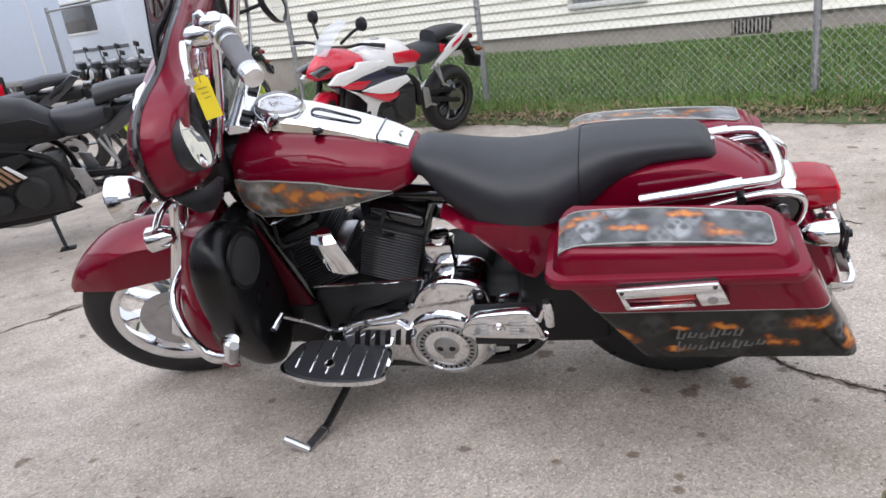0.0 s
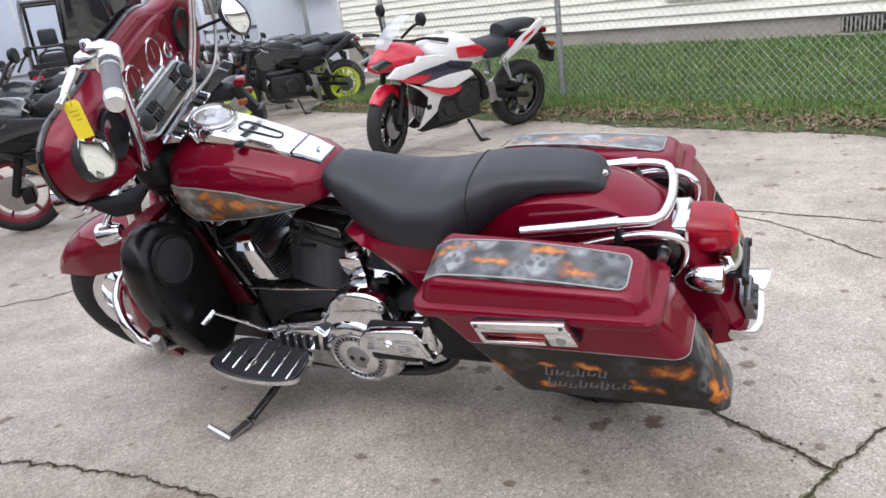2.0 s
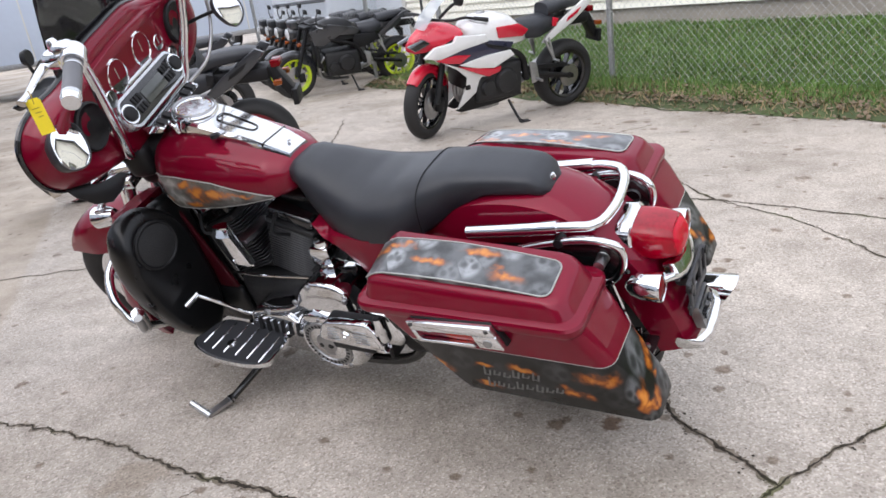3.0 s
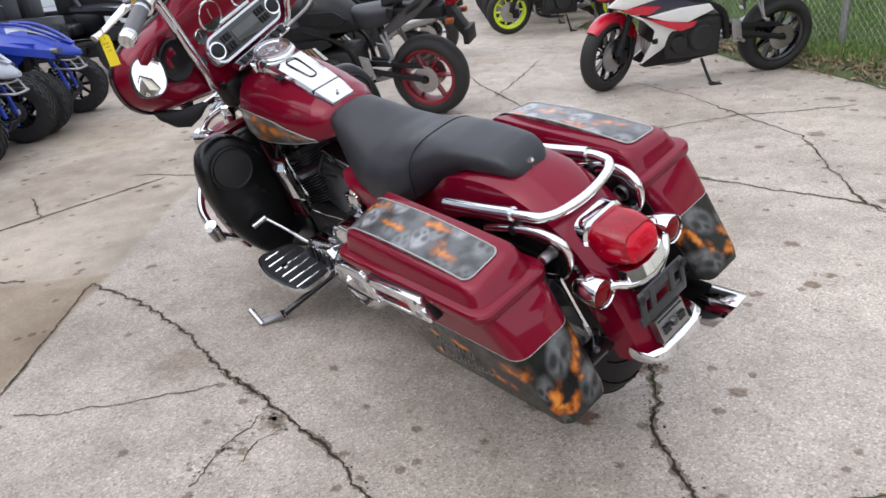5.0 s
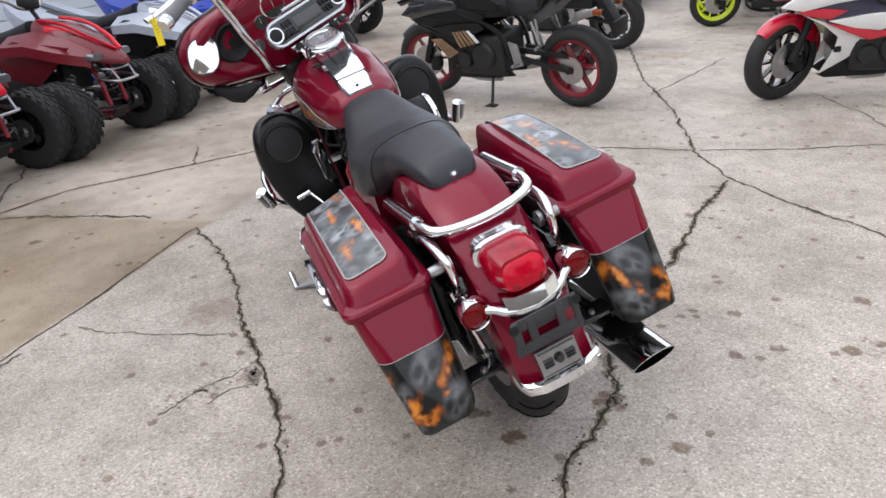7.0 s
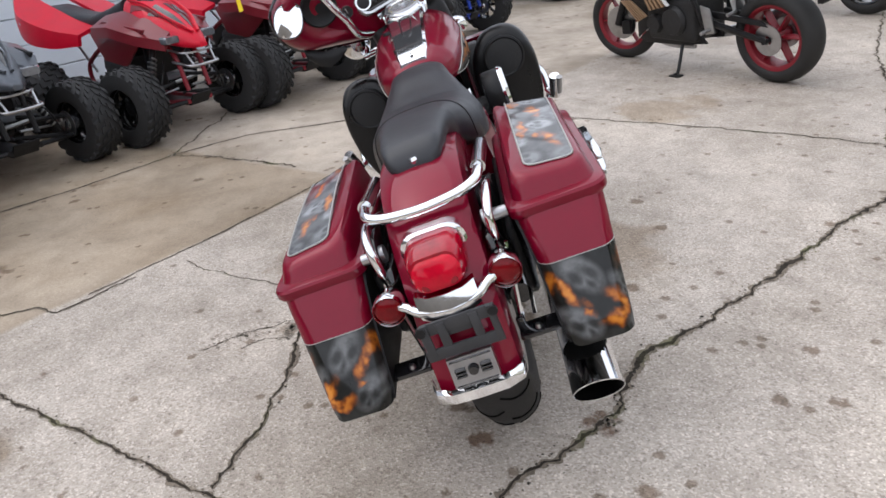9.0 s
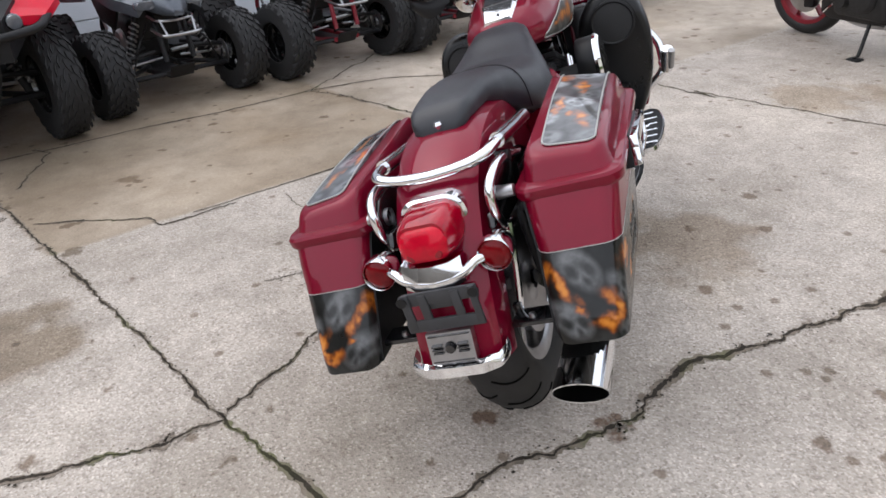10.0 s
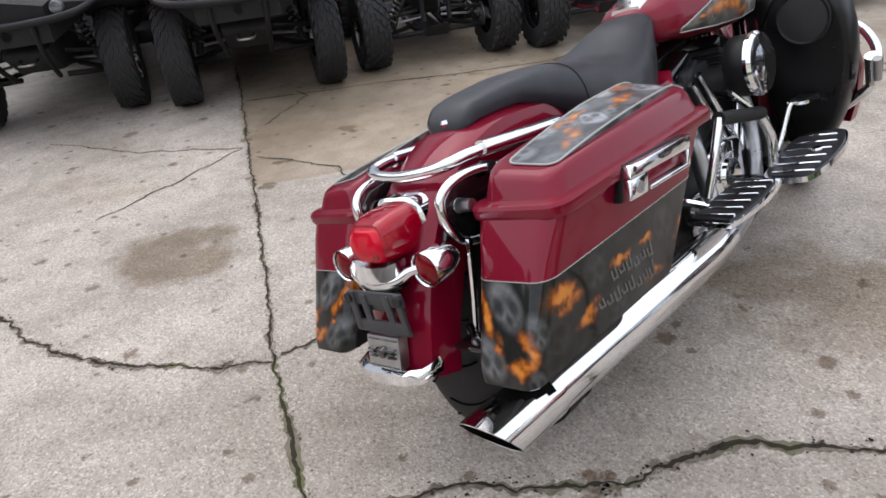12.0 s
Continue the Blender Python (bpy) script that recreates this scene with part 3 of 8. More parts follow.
crack([(-1.44, 1.57), (-1.08, 1.58), (-0.57, 1.53), (-0.28, 1.45), (-0.08, 1.43), (0.12, 1.40), (0.30, 1.37), (0.54, 1.31), (0.67, 1.25), (0.83, 1.16)], 0.0085, 0.017)
crack([(-1.44, 1.57), (-1.2, 1.32), (-0.87, 0.98), (-0.5, 0.55)], 0.005, 0.006)
crack([(1.27, 1.65), (1.2, 1.73), (1.07, 1.86), (0.94, 2.12), (0.88, 2.24), (0.73, 2.35), (0.63, 2.46), (0.56, 2.67), (0.38, 3.01), (0.16, 3.40), (-0.11, 3.99)], 0.014)
crack([(-1.9, -1.8), (-1.36, -1.2), (-0.17, 0.07), (0.47, 0.76), (0.86, 1.16), (1.27, 1.65), (1.5, 1.89), (1.9, 2.3)], 0.009, 0.008)
crack([(0.86, 1.16), (0.94, 1.03), (1.02, 0.84), (1.08, 0.71), (1.12, 0.33), (1.06, 0.03), (1.15, -0.4)], 0.011)
crack([(-0.52, -0.35), (0.0, -0.33), (0.4, -0.35)], 0.004)
crack([(-0.85, -0.50), (-1.15, -0.57), (-1.39, -0.64), (-1.47, -0.78)], 0.009)
crack([(-0.44, -0.16), (-0.46, 0.12), (-0.45, 0.36), (-0.39, 0.46), (-0.43, 0.54), (-0.59, 0.72)], 0.006)
crack([(-0.52, -0.35), (-0.29, -0.91), (-0.22, -1.66)], 0.004)
crack([(-1.2, -1.0), (-1.61, -0.47), (-1.78, -0.26), (-2.04, 0.15), (-2.44, 0.63), (-2.67, 1.1), (-2.64, 2.2), (-2.62, 2.65)], 0.0095, 0.006)
crack([(-3.44, 0.93), (-2.44, 0.63), (-2.29, 0.87), (-1.78, 1.43)], 0.009)
crack([(-4.2, 7.34), (-2.26, 5.61), (-1.36, 4.97), (-0.59, 4.29), (-0.14, 4.03), (0.44, 3.9), (0.91, 3.87), (1.17, 3.85), (1.96, 3.49)], 0.0075)
crack([(-0.56, 4.31), (-0.19, 4.72), (0.16, 5.2), (0.45, 5.38), (0.75, 5.66)], 0.005)
crack([(-0.95, 5.98), (-0.33, 5.63), (0.16, 5.2), (0.64, 4.84), (0.91, 4.31), (1.17, 3.85), (1.54, 3.5), (1.8, 3.03)], 0.0055)
crack([(-1.81, 5.24), (-2.07, 5.99), (-2.35, 6.76)], 0.005)
crack([(-1.82, 3.14), (-1.98, 3.05), (-1.56, 3.45), (-1.23, 3.77), (-0.89, 4.07), (-0.59, 4.29)], 0.005)
crack([(-2.9, 2.6), (-2.12, 2.9), (-1.82, 3.14)], 0.006)
crack([(-3.1, 2.01), (-2.62, 1.86)], 0.006)
crack([(-0.23, 1.39), (-0.45, 1.11), (-0.66, 0.91)], 0.002)
crack([(0.04, 1.38), (0.05, 1.30), (0.08, 1.19), (0.11, 1.05)], 0.0018, 0.02)
crack([(0.15, 1.36), (0.13, 1.28), (0.17, 1.20)], 0.0018, 0.014)


def spall(cx, cy, rx, ry, turn, count):
    """A patch of broken, pitted surface beside a crack."""
    bm = bmesh.new()
    for _ in range(count):
        a, r = rng.uniform(0, 6.28), min(1.3, abs(rng.gauss(0, 0.55)))
        x, y = rx * r * math.cos(a), ry * r * math.sin(a)
        q = V(cx + x * math.cos(turn) - y * math.sin(turn), cy + x * math.sin(turn) + y * math.cos(turn), 0.0035)
        e = rng.uniform(0.0015, 0.006) * (1.5 if rng.random() < 0.1 else 1.0)
        a0 = rng.uniform(0, 6.28)
        bm.faces.new([bm.verts.new(q + V(math.cos(a0 + i * 1.047), math.sin(a0 + i * 1.047), 0) * e * rng.uniform(0.4, 1.3)) for i in range(6)])
    return tagged(part("spalled_patch", bm, M_SPALL, GROUND), "pitted, broken concrete", kind="stuff")


spall(0.09, 1.37, 0.09, 0.05, -0.3, 150)
spall(0.07, 1.20, 0.05, 0.16, 0.1, 60)
spall(0.90, 2.20, 0.06, 0.04, 0.4, 60)
spall(0.94, 1.03, 0.05, 0.035, -0.9, 50)
spall(-2.44, 0.63, 0.09, 0.05, 0.3, 40)

# ---- lawn, fence and house along one line ----
FA = radians(34.0)
FD, FN = V(math.cos(FA), -math.sin(FA), 0), V(math.sin(FA), math.cos(FA), 0)
F0 = V(0.29, 7.33, 0)


def along(s, d, z=0.0):
    """A place s metres along the fence from its middle post and d metres behind it."""
    return F0 + FD * s + FN * d + V(0, 0, z)


def lawn_height(d):
    return 0.0 if d < -0.55 else min(0.34, 0.03 + (d + 0.55) * 0.125)


def lawn():
    bm = bmesh.new()
    rows = []
    for i in range(121):
        s = -3.75 + i * 0.1
        edge = -0.62 + 0.10 * noise.noise(V(s * 1.3, 0, 0)) + 0.05 * noise.noise(V(s * 5, 2, 0))
        ds = [edge, edge + 0.05, -0.45, -0.25, 0, 0.4, 0.8, 1.2, 1.6, 2.0, 6.0]
        rows.append([bm.verts.new(along(s, d, (0.004 if k == 0 else lawn_height(d) + 0.02 * noise.noise(V(s * 2, d * 3, 1))))) for k, d in enumerate(ds)])
    for a, b in zip(rows, rows[1:]):
        for i in range(len(a) - 1):
            bm.faces.new((a[i], b[i], b[i + 1], a[i + 1]))
    return tagged(part("lawn", bm, M_SOIL), "soil bank of the lawn behind the chain-link fence", "lawn", kind="structure")


lawn()


def blades(name, count, d0, d1, h0, h1, material, label, seed, lean=0.5, s0=-3.7, s1=6.0, width=0.004):
    r = random.Random(seed)
    verts, faces = [], []
    for _ in range(count):
        s, d = r.uniform(s0, s1), r.uniform(d0, d1)
        p = along(s, d, lawn_height(d) - 0.01)
        h = r.uniform(h0, h1) * (0.7 + 0.6 * abs(noise.noise(p * 0.9)))
        a = r.uniform(0, 6.28)
        side = V(math.cos(a), math.sin(a), 0) * width * r.uniform(0.7, 1.6)
        tip = p + V(r.uniform(-lean, lean) * h, r.uniform(-lean, lean) * h, h)
        mid = p.lerp(tip, 0.55) + V(0, 0, h * 0.1)
        k = len(verts)
        verts += [p - side, p + side, mid + side * 0.7, mid - side * 0.7, tip]
        faces += [(k, k + 1, k + 2, k + 3), (k + 3, k + 2, k + 4)]
    me = bpy.data.meshes.new(name)
    me.from_pydata(verts, [], faces)
    me.materials.append(material)
    return tagged(new(name, me), label, "grass", kind="stuff")


blades("grass", 70000, -0.4, 2.1, 0.04, 0.10, M_GRASS, "short green spring grass between fence and house", 1)
blades("dry_weeds", 3200, -0.60, -0.15, 0.03, 0.10, M_DRY, "dry straw-coloured weeds along the lot's edge", 2, 1.3)
blades("dead_grass", 9000, -0.4, 2.0, 0.03, 0.07, M_DRY, "dead straw among the green grass", 3, 1.2)


def leaf_litter():
    r = random.Random(9)
    verts, faces = [], []
    for _ in range(5200):
        s, d = r.uniform(-3.7, 6), r.gauss(-0.40, 0.13)
        p = along(s, d, lawn_height(d) + r.uniform(0.005, 0.03))
        a, e = r.uniform(0, 6.28), r.uniform(0.012, 0.03)
        u, w = V(math.cos(a), math.sin(a), r.uniform(-.5, .5)) * e, V(-math.sin(a), math.cos(a), r.uniform(-.4, .4)) * e * 0.5
        k = len(verts)
        verts += [p - u, p - w * 0.9, p + u, p + w + V(0, 0, 0.004)]
        faces += [(k, k + 1, k + 2, k + 3)]
    me = bpy.data.meshes.new("leaf_litter")
    me.from_pydata(verts, [], faces)
    me.materials.append(mat("brown_dead_leaves", (0.21, 0.155, 0.105), 0.85, 0, 0.6, 9))
    return tagged(new("leaf_litter", me), "brown dead leaves caught under the fence", "leaves", kind="stuff")


leaf_litter()


def fence():
    f = thing("chain_link_fence", Matrix.Translation(F0), "galvanised chain-link fence with round steel posts", "fence", kind="structure")
    top = 1.75
    inv = Matrix.Translation(-F0)
    for s in (-8.1, -4.3, -2.65, 0.0, 2.99, 5.98):
        part("post", tube([along(s, 0, -0.05), along(s, 0, top * 0.5), along(s, 0, top + 0.06)], 0.03, 12, 2), M_GALV, f, m=inv)
    part("top_rail", tube([along(-8.1, 0, top), along(0, 0, top), along(6, 0, top)], 0.021, 10, 2), M_GALV, f, m=inv)
    verts, faces = [], []
    step, zb = 0.066, 0.06
    hgt = top - zb
    n0, n1 = int(-8.0 / step), int(6 / step)

    def wire(a, b):
        t = (b - a).normalized()
        s1 = t.cross(FN).normalized() * 0.0012
        s2 = FN * 0.0012
        k = len(verts)
        verts.extend([a + s1, a - s1 * 0.5 + s2, a - s1 * 0.5 - s2, b + s1, b - s1 * 0.5 + s2, b - s1 * 0.5 - s2])
        faces.extend([(k, k + 1, k + 4, k + 3), (k + 1, k + 2, k + 5, k + 4), (k + 2, k, k + 3, k + 5)])

    slope = hgt * 0.95
    for i in range(n0 - int(slope / step), n1):
        for k, d in ((1, -0.034), (-1, -0.030)):
            a, b = i * step, i * step + slope
            z0, z1 = (zb, top) if k > 0 else (top, zb)
            if a < n0 * step:
                z0 += (z1 - z0) * (n0 * step - a) / slope
                a = n0 * step
            wire(along(a, d, z0) - F0, along(b, d, z1) - F0)
    me = bpy.data.meshes.new("wire_mesh")
    me.from_pydata(verts, [], faces)
    me.materials.append(M_GALV)
    ob = new("wire_mesh", me)
    ob.parent = f
    return f


fence()


def house():
    base = along(0, 2.0)
    hm = Matrix.Translation(base) @ Matrix.Rotation(-FA, 4, "Z")
    h = thing("house", hm, "cream-sided house with concrete block foundation", "house", kind="structure")
    x0, x1 = -6.3, 9.0
    zs = 0.56
    part("foundation", box(x0 + 0.03, x1 - 0.03, 0.05, 6, -0.1, zs, 0.01), M_FOUND, h)
    part("wall", box(x0 + 0.02, x1 - 0.02, 0.06, 6, zs, 3.3, 0.005), M_SIDING, h)
    part("ledge", box(-0.5, x1, 0.01, 0.055, 0.355, 0.375, 0.006), M_FOUND, h)
    lap = 0.108
    me = None
    for i in range(25):
        z = zs + i * lap
        if me is None:
            ob = part("siding_board", prism([(x0, 0), (x1, 0), (x1, lap + 0.01), (x0, lap + 0.01)], 0, 0.012, 0), M_SIDING, h)
            me = ob.data
            for v in me.vertices:
                v.co.y = (0.0 if v.co.z < 0.05 else 0.038) if v.co.y < 0.006 else 0.045
        else:
            ob = new("siding_board", me)
            ob.parent = h
        ob.location = (0, 0, z)
    # window with blind
    wx0, wx1, wz0, wz1 = 0.04, 0.88, 0.88, 1.95
    part("window_blind", box(wx0, wx1, 0.012, 0.02, wz0, wz1, 0), M_CURTAIN, h)
    for i in range(16):
        part("blind_slat", box(wx0 + 0.02 + i * 0.051, wx0 + 0.052 + i * 0.051, -0.002, 0.010, wz0, wz1, 0.003, 1), M_CURTAIN, h)
    fr = part("window_frame", join(box(wx0 - 0.06, wx1 + 0.06, -0.035, 0.03, wz0 - 0.06, wz0, 0.006), box(wx0 - 0.06, wx0, -0.03, 0.03, wz0, wz1, 0.006), box(wx1, wx1 + 0.06, -0.03, 0.03, wz0, wz1, 0.006), box(wx0 - 0.06, wx1 + 0.06, -0.03, 0.03, wz1, wz1 + 0.06, 0.006)), M_TRIM, h)
    p = part("pane", box(wx0, wx1, -0.012, -0.008, wz0, wz1, 0), M_GLASS, fr)
    p.visible_shadow = False
    # foundation vent of glass blocks
    v = part("vent", box(1.83, 2.22, 0.03, 0.06, 0.39, 0.53, 0.004), M_DARKGLASS, h)
    for i in range(10):
        part("vent_bar", box(1.84 + i * 0.038, 1.856 + i * 0.038, 0.015, 0.04, 0.39, 0.53, 0.003, 1), M_FOUND, v)
    part("roof", prism([(x0 - 0.4, 3.25), (x1 + 0.4, 3.25), (x1 + 0.4, 3.32), (x0 - 0.4, 3.32)], -0.45, 6.4, 0.01), M_ROOF, h)
    part("corner_trim", box(x0 - 0.03, x0 + 0.06, -0.012, 0.1, zs - 0.01, 3.28, 0.006), M_TRIM, h)
    return h


house()


# ---- the touring motorcycle: x ahead, y to its left, z up, leaning on its stand ----
BIKE_M = Matrix.Translation((0.75, 2.0024, 0)) @ Matrix.Rotation(radians(168.366), 4, "Z") @ Matrix.Rotation(radians(-15.48), 4, "X")
BIKE = thing("touring_motorcycle", BIKE_M, "candy red touring motorcycle with airbrushed flames, leaning on its side stand", "motorcycle")
HEAD = V(1.36, 0, 0.80)
STEER = Matrix.Translation(HEAD) @ Matrix.Rotation(radians(19), 4, V(-math.sin(radians(26)), 0, math.cos(radians(26)))) @ Matrix.Translation(-HEAD)


def crown(X, w, zt, zb, e=0.6, n=22):
    """A ring across the machine: domed top, tucked-in lower edge."""
    out = []
    for i in range(n + 1):
        a = math.pi * i / n
        c, s = math.cos(a), math.sin(a)
        out.append(V(X, w * math.copysign(abs(c) ** e, c), zb + (zt - zb) * s ** (e * 0.9)))
    out.append(V(X, -w * 0.85, zb - 0.012))
    out.append(V(X, w * 0.85, zb - 0.012))
    return out


M_BRACKET = mat("dark_grey_bracket", (0.045, 0.046, 0.05), 0.5, 0.2, 0.2, 30)
M_INKBLACK = mat("groove_black", (0.004, 0.004, 0.004), 0.9, 0, 0.2, 30, spec=0.1)


def rear_end():
    wheel(BIKE, "rear_wheel", (0.035, 0, 0.325), 0.325, 0.075, M_STEEL, 9, 0.2, disc=0.14, disc_side=-1, width=1.05)
    rear = BIKE.children[-1]
    groove = None
    for i in range(36):
        turn = Matrix.Translation((0.035, 0, 0.325)) @ Matrix.Rotation(radians(10 * i), 4, "Y")
        side = 1 if i % 2 else -1
        if i < 2:
            ob = part("tread_groove", tube([((0.25 + 0.0756 * math.cos(q)) * math.cos(w), side * 0.0788 * math.sin(q), (0.25 + 0.0756 * math.cos(q)) * math.sin(w)) for q, w in ((0.05, -0.09), (0.35, -0.03), (0.7, 0.01), (1.05, 0.03), (1.3, 0.035))], 0.0024, 5, 3), M_INKBLACK, rear)
            groove = [ob.data] if groove is None else groove + [ob.data]
        else:
            ob = new("tread_groove", groove[i % 2])
            ob.parent = rear
        ob.matrix_basis = turn
    # fender
    line = spline([(0.42, 0, 0.60), (0.34, 0, 0.70), (0.20, 0, 0.765), (0.05, 0, 0.785), (-0.06, 0, 0.772), (-0.15, 0, 0.732), (-0.23, 0, 0.672), (-0.30, 0, 0.575), (-0.35, 0, 0.47), (-0.385, 0, 0.365)], 4)
    C = V(0.14, 0, 0.30)
    rings = []
    for i, p in enumerate(line):
        a = (line[min(i + 1, len(line) - 1)] - line[max(i - 1, 0)]).normalized()
        nrm = V(-a.z, 0, a.x)
        if nrm.dot(p - C) < 0:
            nrm = -nrm
        f = i / (len(line) - 1)
        w = 0.105 - 0.012 * max(0, f - 0.5)
        deep = 0.15 - 0.06 * f
        ring = []
        for y, d in ((w, -deep), (w, -0.05), (w * 0.93, -0.02), (w * 0.7, -0.006), (w * 0.35, 0), (0, 0.002)):
            ring.append(p + nrm * d + V(0, y, 0))
        ring += [V(q.x, -q.y, q.z) for q in ring[-2::-1]]
        ring += [q - nrm * 0.006 * (1 if abs(q.y) < w * 0.99 else 0) + V(0, -math.copysign(0.006, q.y) if abs(q.y) > w * 0.9 else 0, 0) for q in ring[::-1]]
        rings.append(ring)
    part("rear_fender", skin(rings), M_RED, BIKE, "candy red fender")
    # seat
    top = [(-0.062, 0.775), (-0.045, 0.808), (-0.02, 0.824), (0.03, 0.831), (0.165, 0.836), (0.25, 0.831), (0.311, 0.817), (0.373, 0.803), (0.465, 0.80), (0.54, 0.817), (0.62, 0.843), (0.69, 0.856), (0.735, 0.852), (0.765, 0.83)]
    low = [(-0.062, 0.768), (-0.02, 0.785), (0.103, 0.785), (0.185, 0.747), (0.258, 0.700), (0.319, 0.672), (0.467, 0.668), (0.573, 0.68), (0.641, 0.735), (0.69, 0.80), (0.765, 0.815)]
    wid = [(-0.062, 0.040), (-0.045, 0.066), (0.0, 0.078), (0.10, 0.088), (0.2, 0.106), (0.28, 0.142), (0.36, 0.170), (0.46, 0.174), (0.55, 0.152), (0.63, 0.120), (0.70, 0.09), (0.74, 0.068), (0.765, 0.04)]
    rings = []
    for i in range(57):
        X = -0.062 + i * (0.765 + 0.062) / 56
        rings.append(crown(X, lerp(wid, X)[0], lerp(top, X)[0], lerp(low, X)[0], 0.50 + 0.22 * min(1, max(0, (X - 0.16) / 0.16))))
    seat = part("seat", skin(rings), M_SEAT, BIKE, "black vinyl two-up seat", sharp=60)
    # seam between the rider's and the passenger's part
    pts = [q + V(0, 0, 0.001) for q in crown(0.275, 0.140, 0.8255, 0.692, 0.657)[:23]]
    part("seam", tube(pts, 0.0015, 6, 1, smooth=False), M_BLACK, seat)
    part("seat_knob", join(lathe([(0.0, 0.03), (0.009, 0.03), (0.012, 0.022), (0.008, 0.012), (0.013, 0.004), (0.013, 0)], 14, "Z", (-0.052, 0, 0.765)), box(-0.075, -0.03, -0.014, 0.014, 0.762, 0.768, 0.002)), M_CHROME, BIKE)
    # tail light
    def lens_ring(X, k, w=0.066, lo=-0.047, hi=0.050):
        return [V(X + 0.012 * max(0, z) / 0.06, y * k, 0.634 + z * k) for y, z in rrect(-w, w, lo, hi, 0.034, 8)]
    tl = part("tail_light", skin([lens_ring(X, k) for X, k in ((-0.235, 0.94), (-0.258, 0.99), (-0.300, 0.985), (-0.322, 0.93), (-0.342, 0.84), (-0.350, 0.78), (-0.351, 0.3))]), M_LENSDEEP, BIKE, "red tail light lens in a chrome bezel")
    part("lens_face", skin([lens_ring(X, k, 0.064, -0.047, 0.040) for X, k in ((-0.338, 0.86), (-0.348, 0.82), (-0.3555, 0.72), (-0.360, 0.55), (-0.3615, 0.28))]), M_LENS, tl, "bright red round-edged lens face")
    part("bezel", skin([[V(X, y, 0.63 + z) for y, z in rrect(-w, w, -w * 0.82, w * 0.82, 0.04, 5)] for X, w in ((-0.215, 0.074), (-0.246, 0.074), (-0.252, 0.068))]), M_CHROME, tl, m=Matrix.Translation((0.0, 0, 0.002)))
    for y in (-0.035, 0.035):
        part("bulb_reflector", lathe([(0.0, -0.3605), (0.009, -0.360), (0.012, -0.356)], 20, "X", (0, y * 0.8, 0.615)), M_LENSDEEP, tl)
    # chrome bar with turn signals
    part("signal_bar", join(tube([(-0.31, 0.125, 0.577), (-0.335, 0.09, 0.574), (-0.35, 0.062, 0.560), (-0.360, 0.0, 0.552), (-0.35, -0.062, 0.560), (-0.335, -0.09, 0.574), (-0.31, -0.125, 0.577)], 0.0105, 10), skin([[V(x + 0.004, y, z + 0.036), V(x - 0.007, y, z + 0.010), V(x - 0.010, y, z), V(x - 0.006, y, z - 0.016), V(x + 0.02, y, z - 0.016), V(x + 0.03, y, z + 0.036)] for x, y, z in ((-0.348, 0.066, 0.560), (-0.357, 0.04, 0.553), (-0.361, 0.0, 0.551), (-0.357, -0.04, 0.553), (-0.348, -0.066, 0.560))])), M_CHROME, BIKE)
    for s in (1, -1):
        t = part("turn_signal", mirrored(lathe([(0.0, 0.085), (0.014, 0.083), (0.026, 0.07), (0.034, 0.045), (0.0365, 0.004), (0.035, 0.0), (0.033, 0.003)], 22, "X", (-0.333, 0.13, 0.577)), s), M_CHROME, BIKE)
        part("lens", mirrored(lathe([(0.0335, 0.008), (0.030, 0.003), (0.016, -0.003), (0.0, -0.005)], 22, "X", (-0.333, 0.13, 0.577)), s), mat("dark_red_lens", (0.16, 0.001, 0.004), 0.10, 0, 0.5, 30, coat=0.08, spec=0.25) if s > 0 else bpy.data.materials["dark_red_lens"], t)
    # number plate bracket, bare
    pb = part("plate_bracket", join(box(-0.377, -0.369, -0.088, 0.076, 0.515, 0.545, 0.003), box(-0.381, -0.373, -0.086, 0.084, 0.455, 0.483, 0.003), box(-0.380, -0.372, -0.05, -0.03, 0.46, 0.54, 0.003), box(-0.380, -0.372, 0.022, 0.042, 0.46, 0.54, 0.003), box(-0.382, -0.374, -0.086, -0.07, 0.46, 0.545, 0.003), box(-0.382, -0.374, 0.06, 0.08, 0.46, 0.545, 0.003), box(-0.372, -0.33, -0.03, 0.03, 0.50, 0.53, 0.004)), M_BRACKET, BIKE, "bare black plate bracket")
    for y in (-0.082, 0.075):
        part("bolt", lathe([(0.0, -0.008), (0.011, -0.008), (0.011, 0.0)], 12, "X", (-0.378, y, 0.532)), M_BLACK, pb)
    # bumper trim at the fender's tip
    part("fender_trim", skin([[V(X + dx, y, z + dz) for dx, dz in ((0, 0.016), (-0.014, 0.012), (-0.016, -0.010), (0, -0.016), (0.006, 0))] for X, y, z in ((-0.345, 0.104, 0.382), (-0.366, 0.103, 0.378), (-0.388, 0.095, 0.376), (-0.402, 0.06, 0.374), (-0.405, 0, 0.374), (-0.402, -0.06, 0.374), (-0.388, -0.095, 0.376), (-0.366, -0.103, 0.378), (-0.345, -0.104, 0.382))]), M_CHROME, BIKE, sharp=60)
    pl = part("fender_plate", skin([[V(-0.372 - 0.02 * (0.46 - z) / 0.07 - 0.012, y, z) for y in (-0.05, 0.05)] + [V(-0.36 - 0.02 * (0.46 - z) / 0.07, y, z) for y in (0.05, -0.05)] for z in (0.452, 0.388)]), M_STEEL, BIKE, "polished steel plate with a winged badge")
    part("plate_border", join(box(-0.4045, -0.392, -0.046, 0.046, 0.391, 0.3945, 0.001, 1), box(-0.392, -0.380, -0.046, 0.046, 0.445, 0.4485, 0.001, 1)), M_GLOSSBLACK, pl)
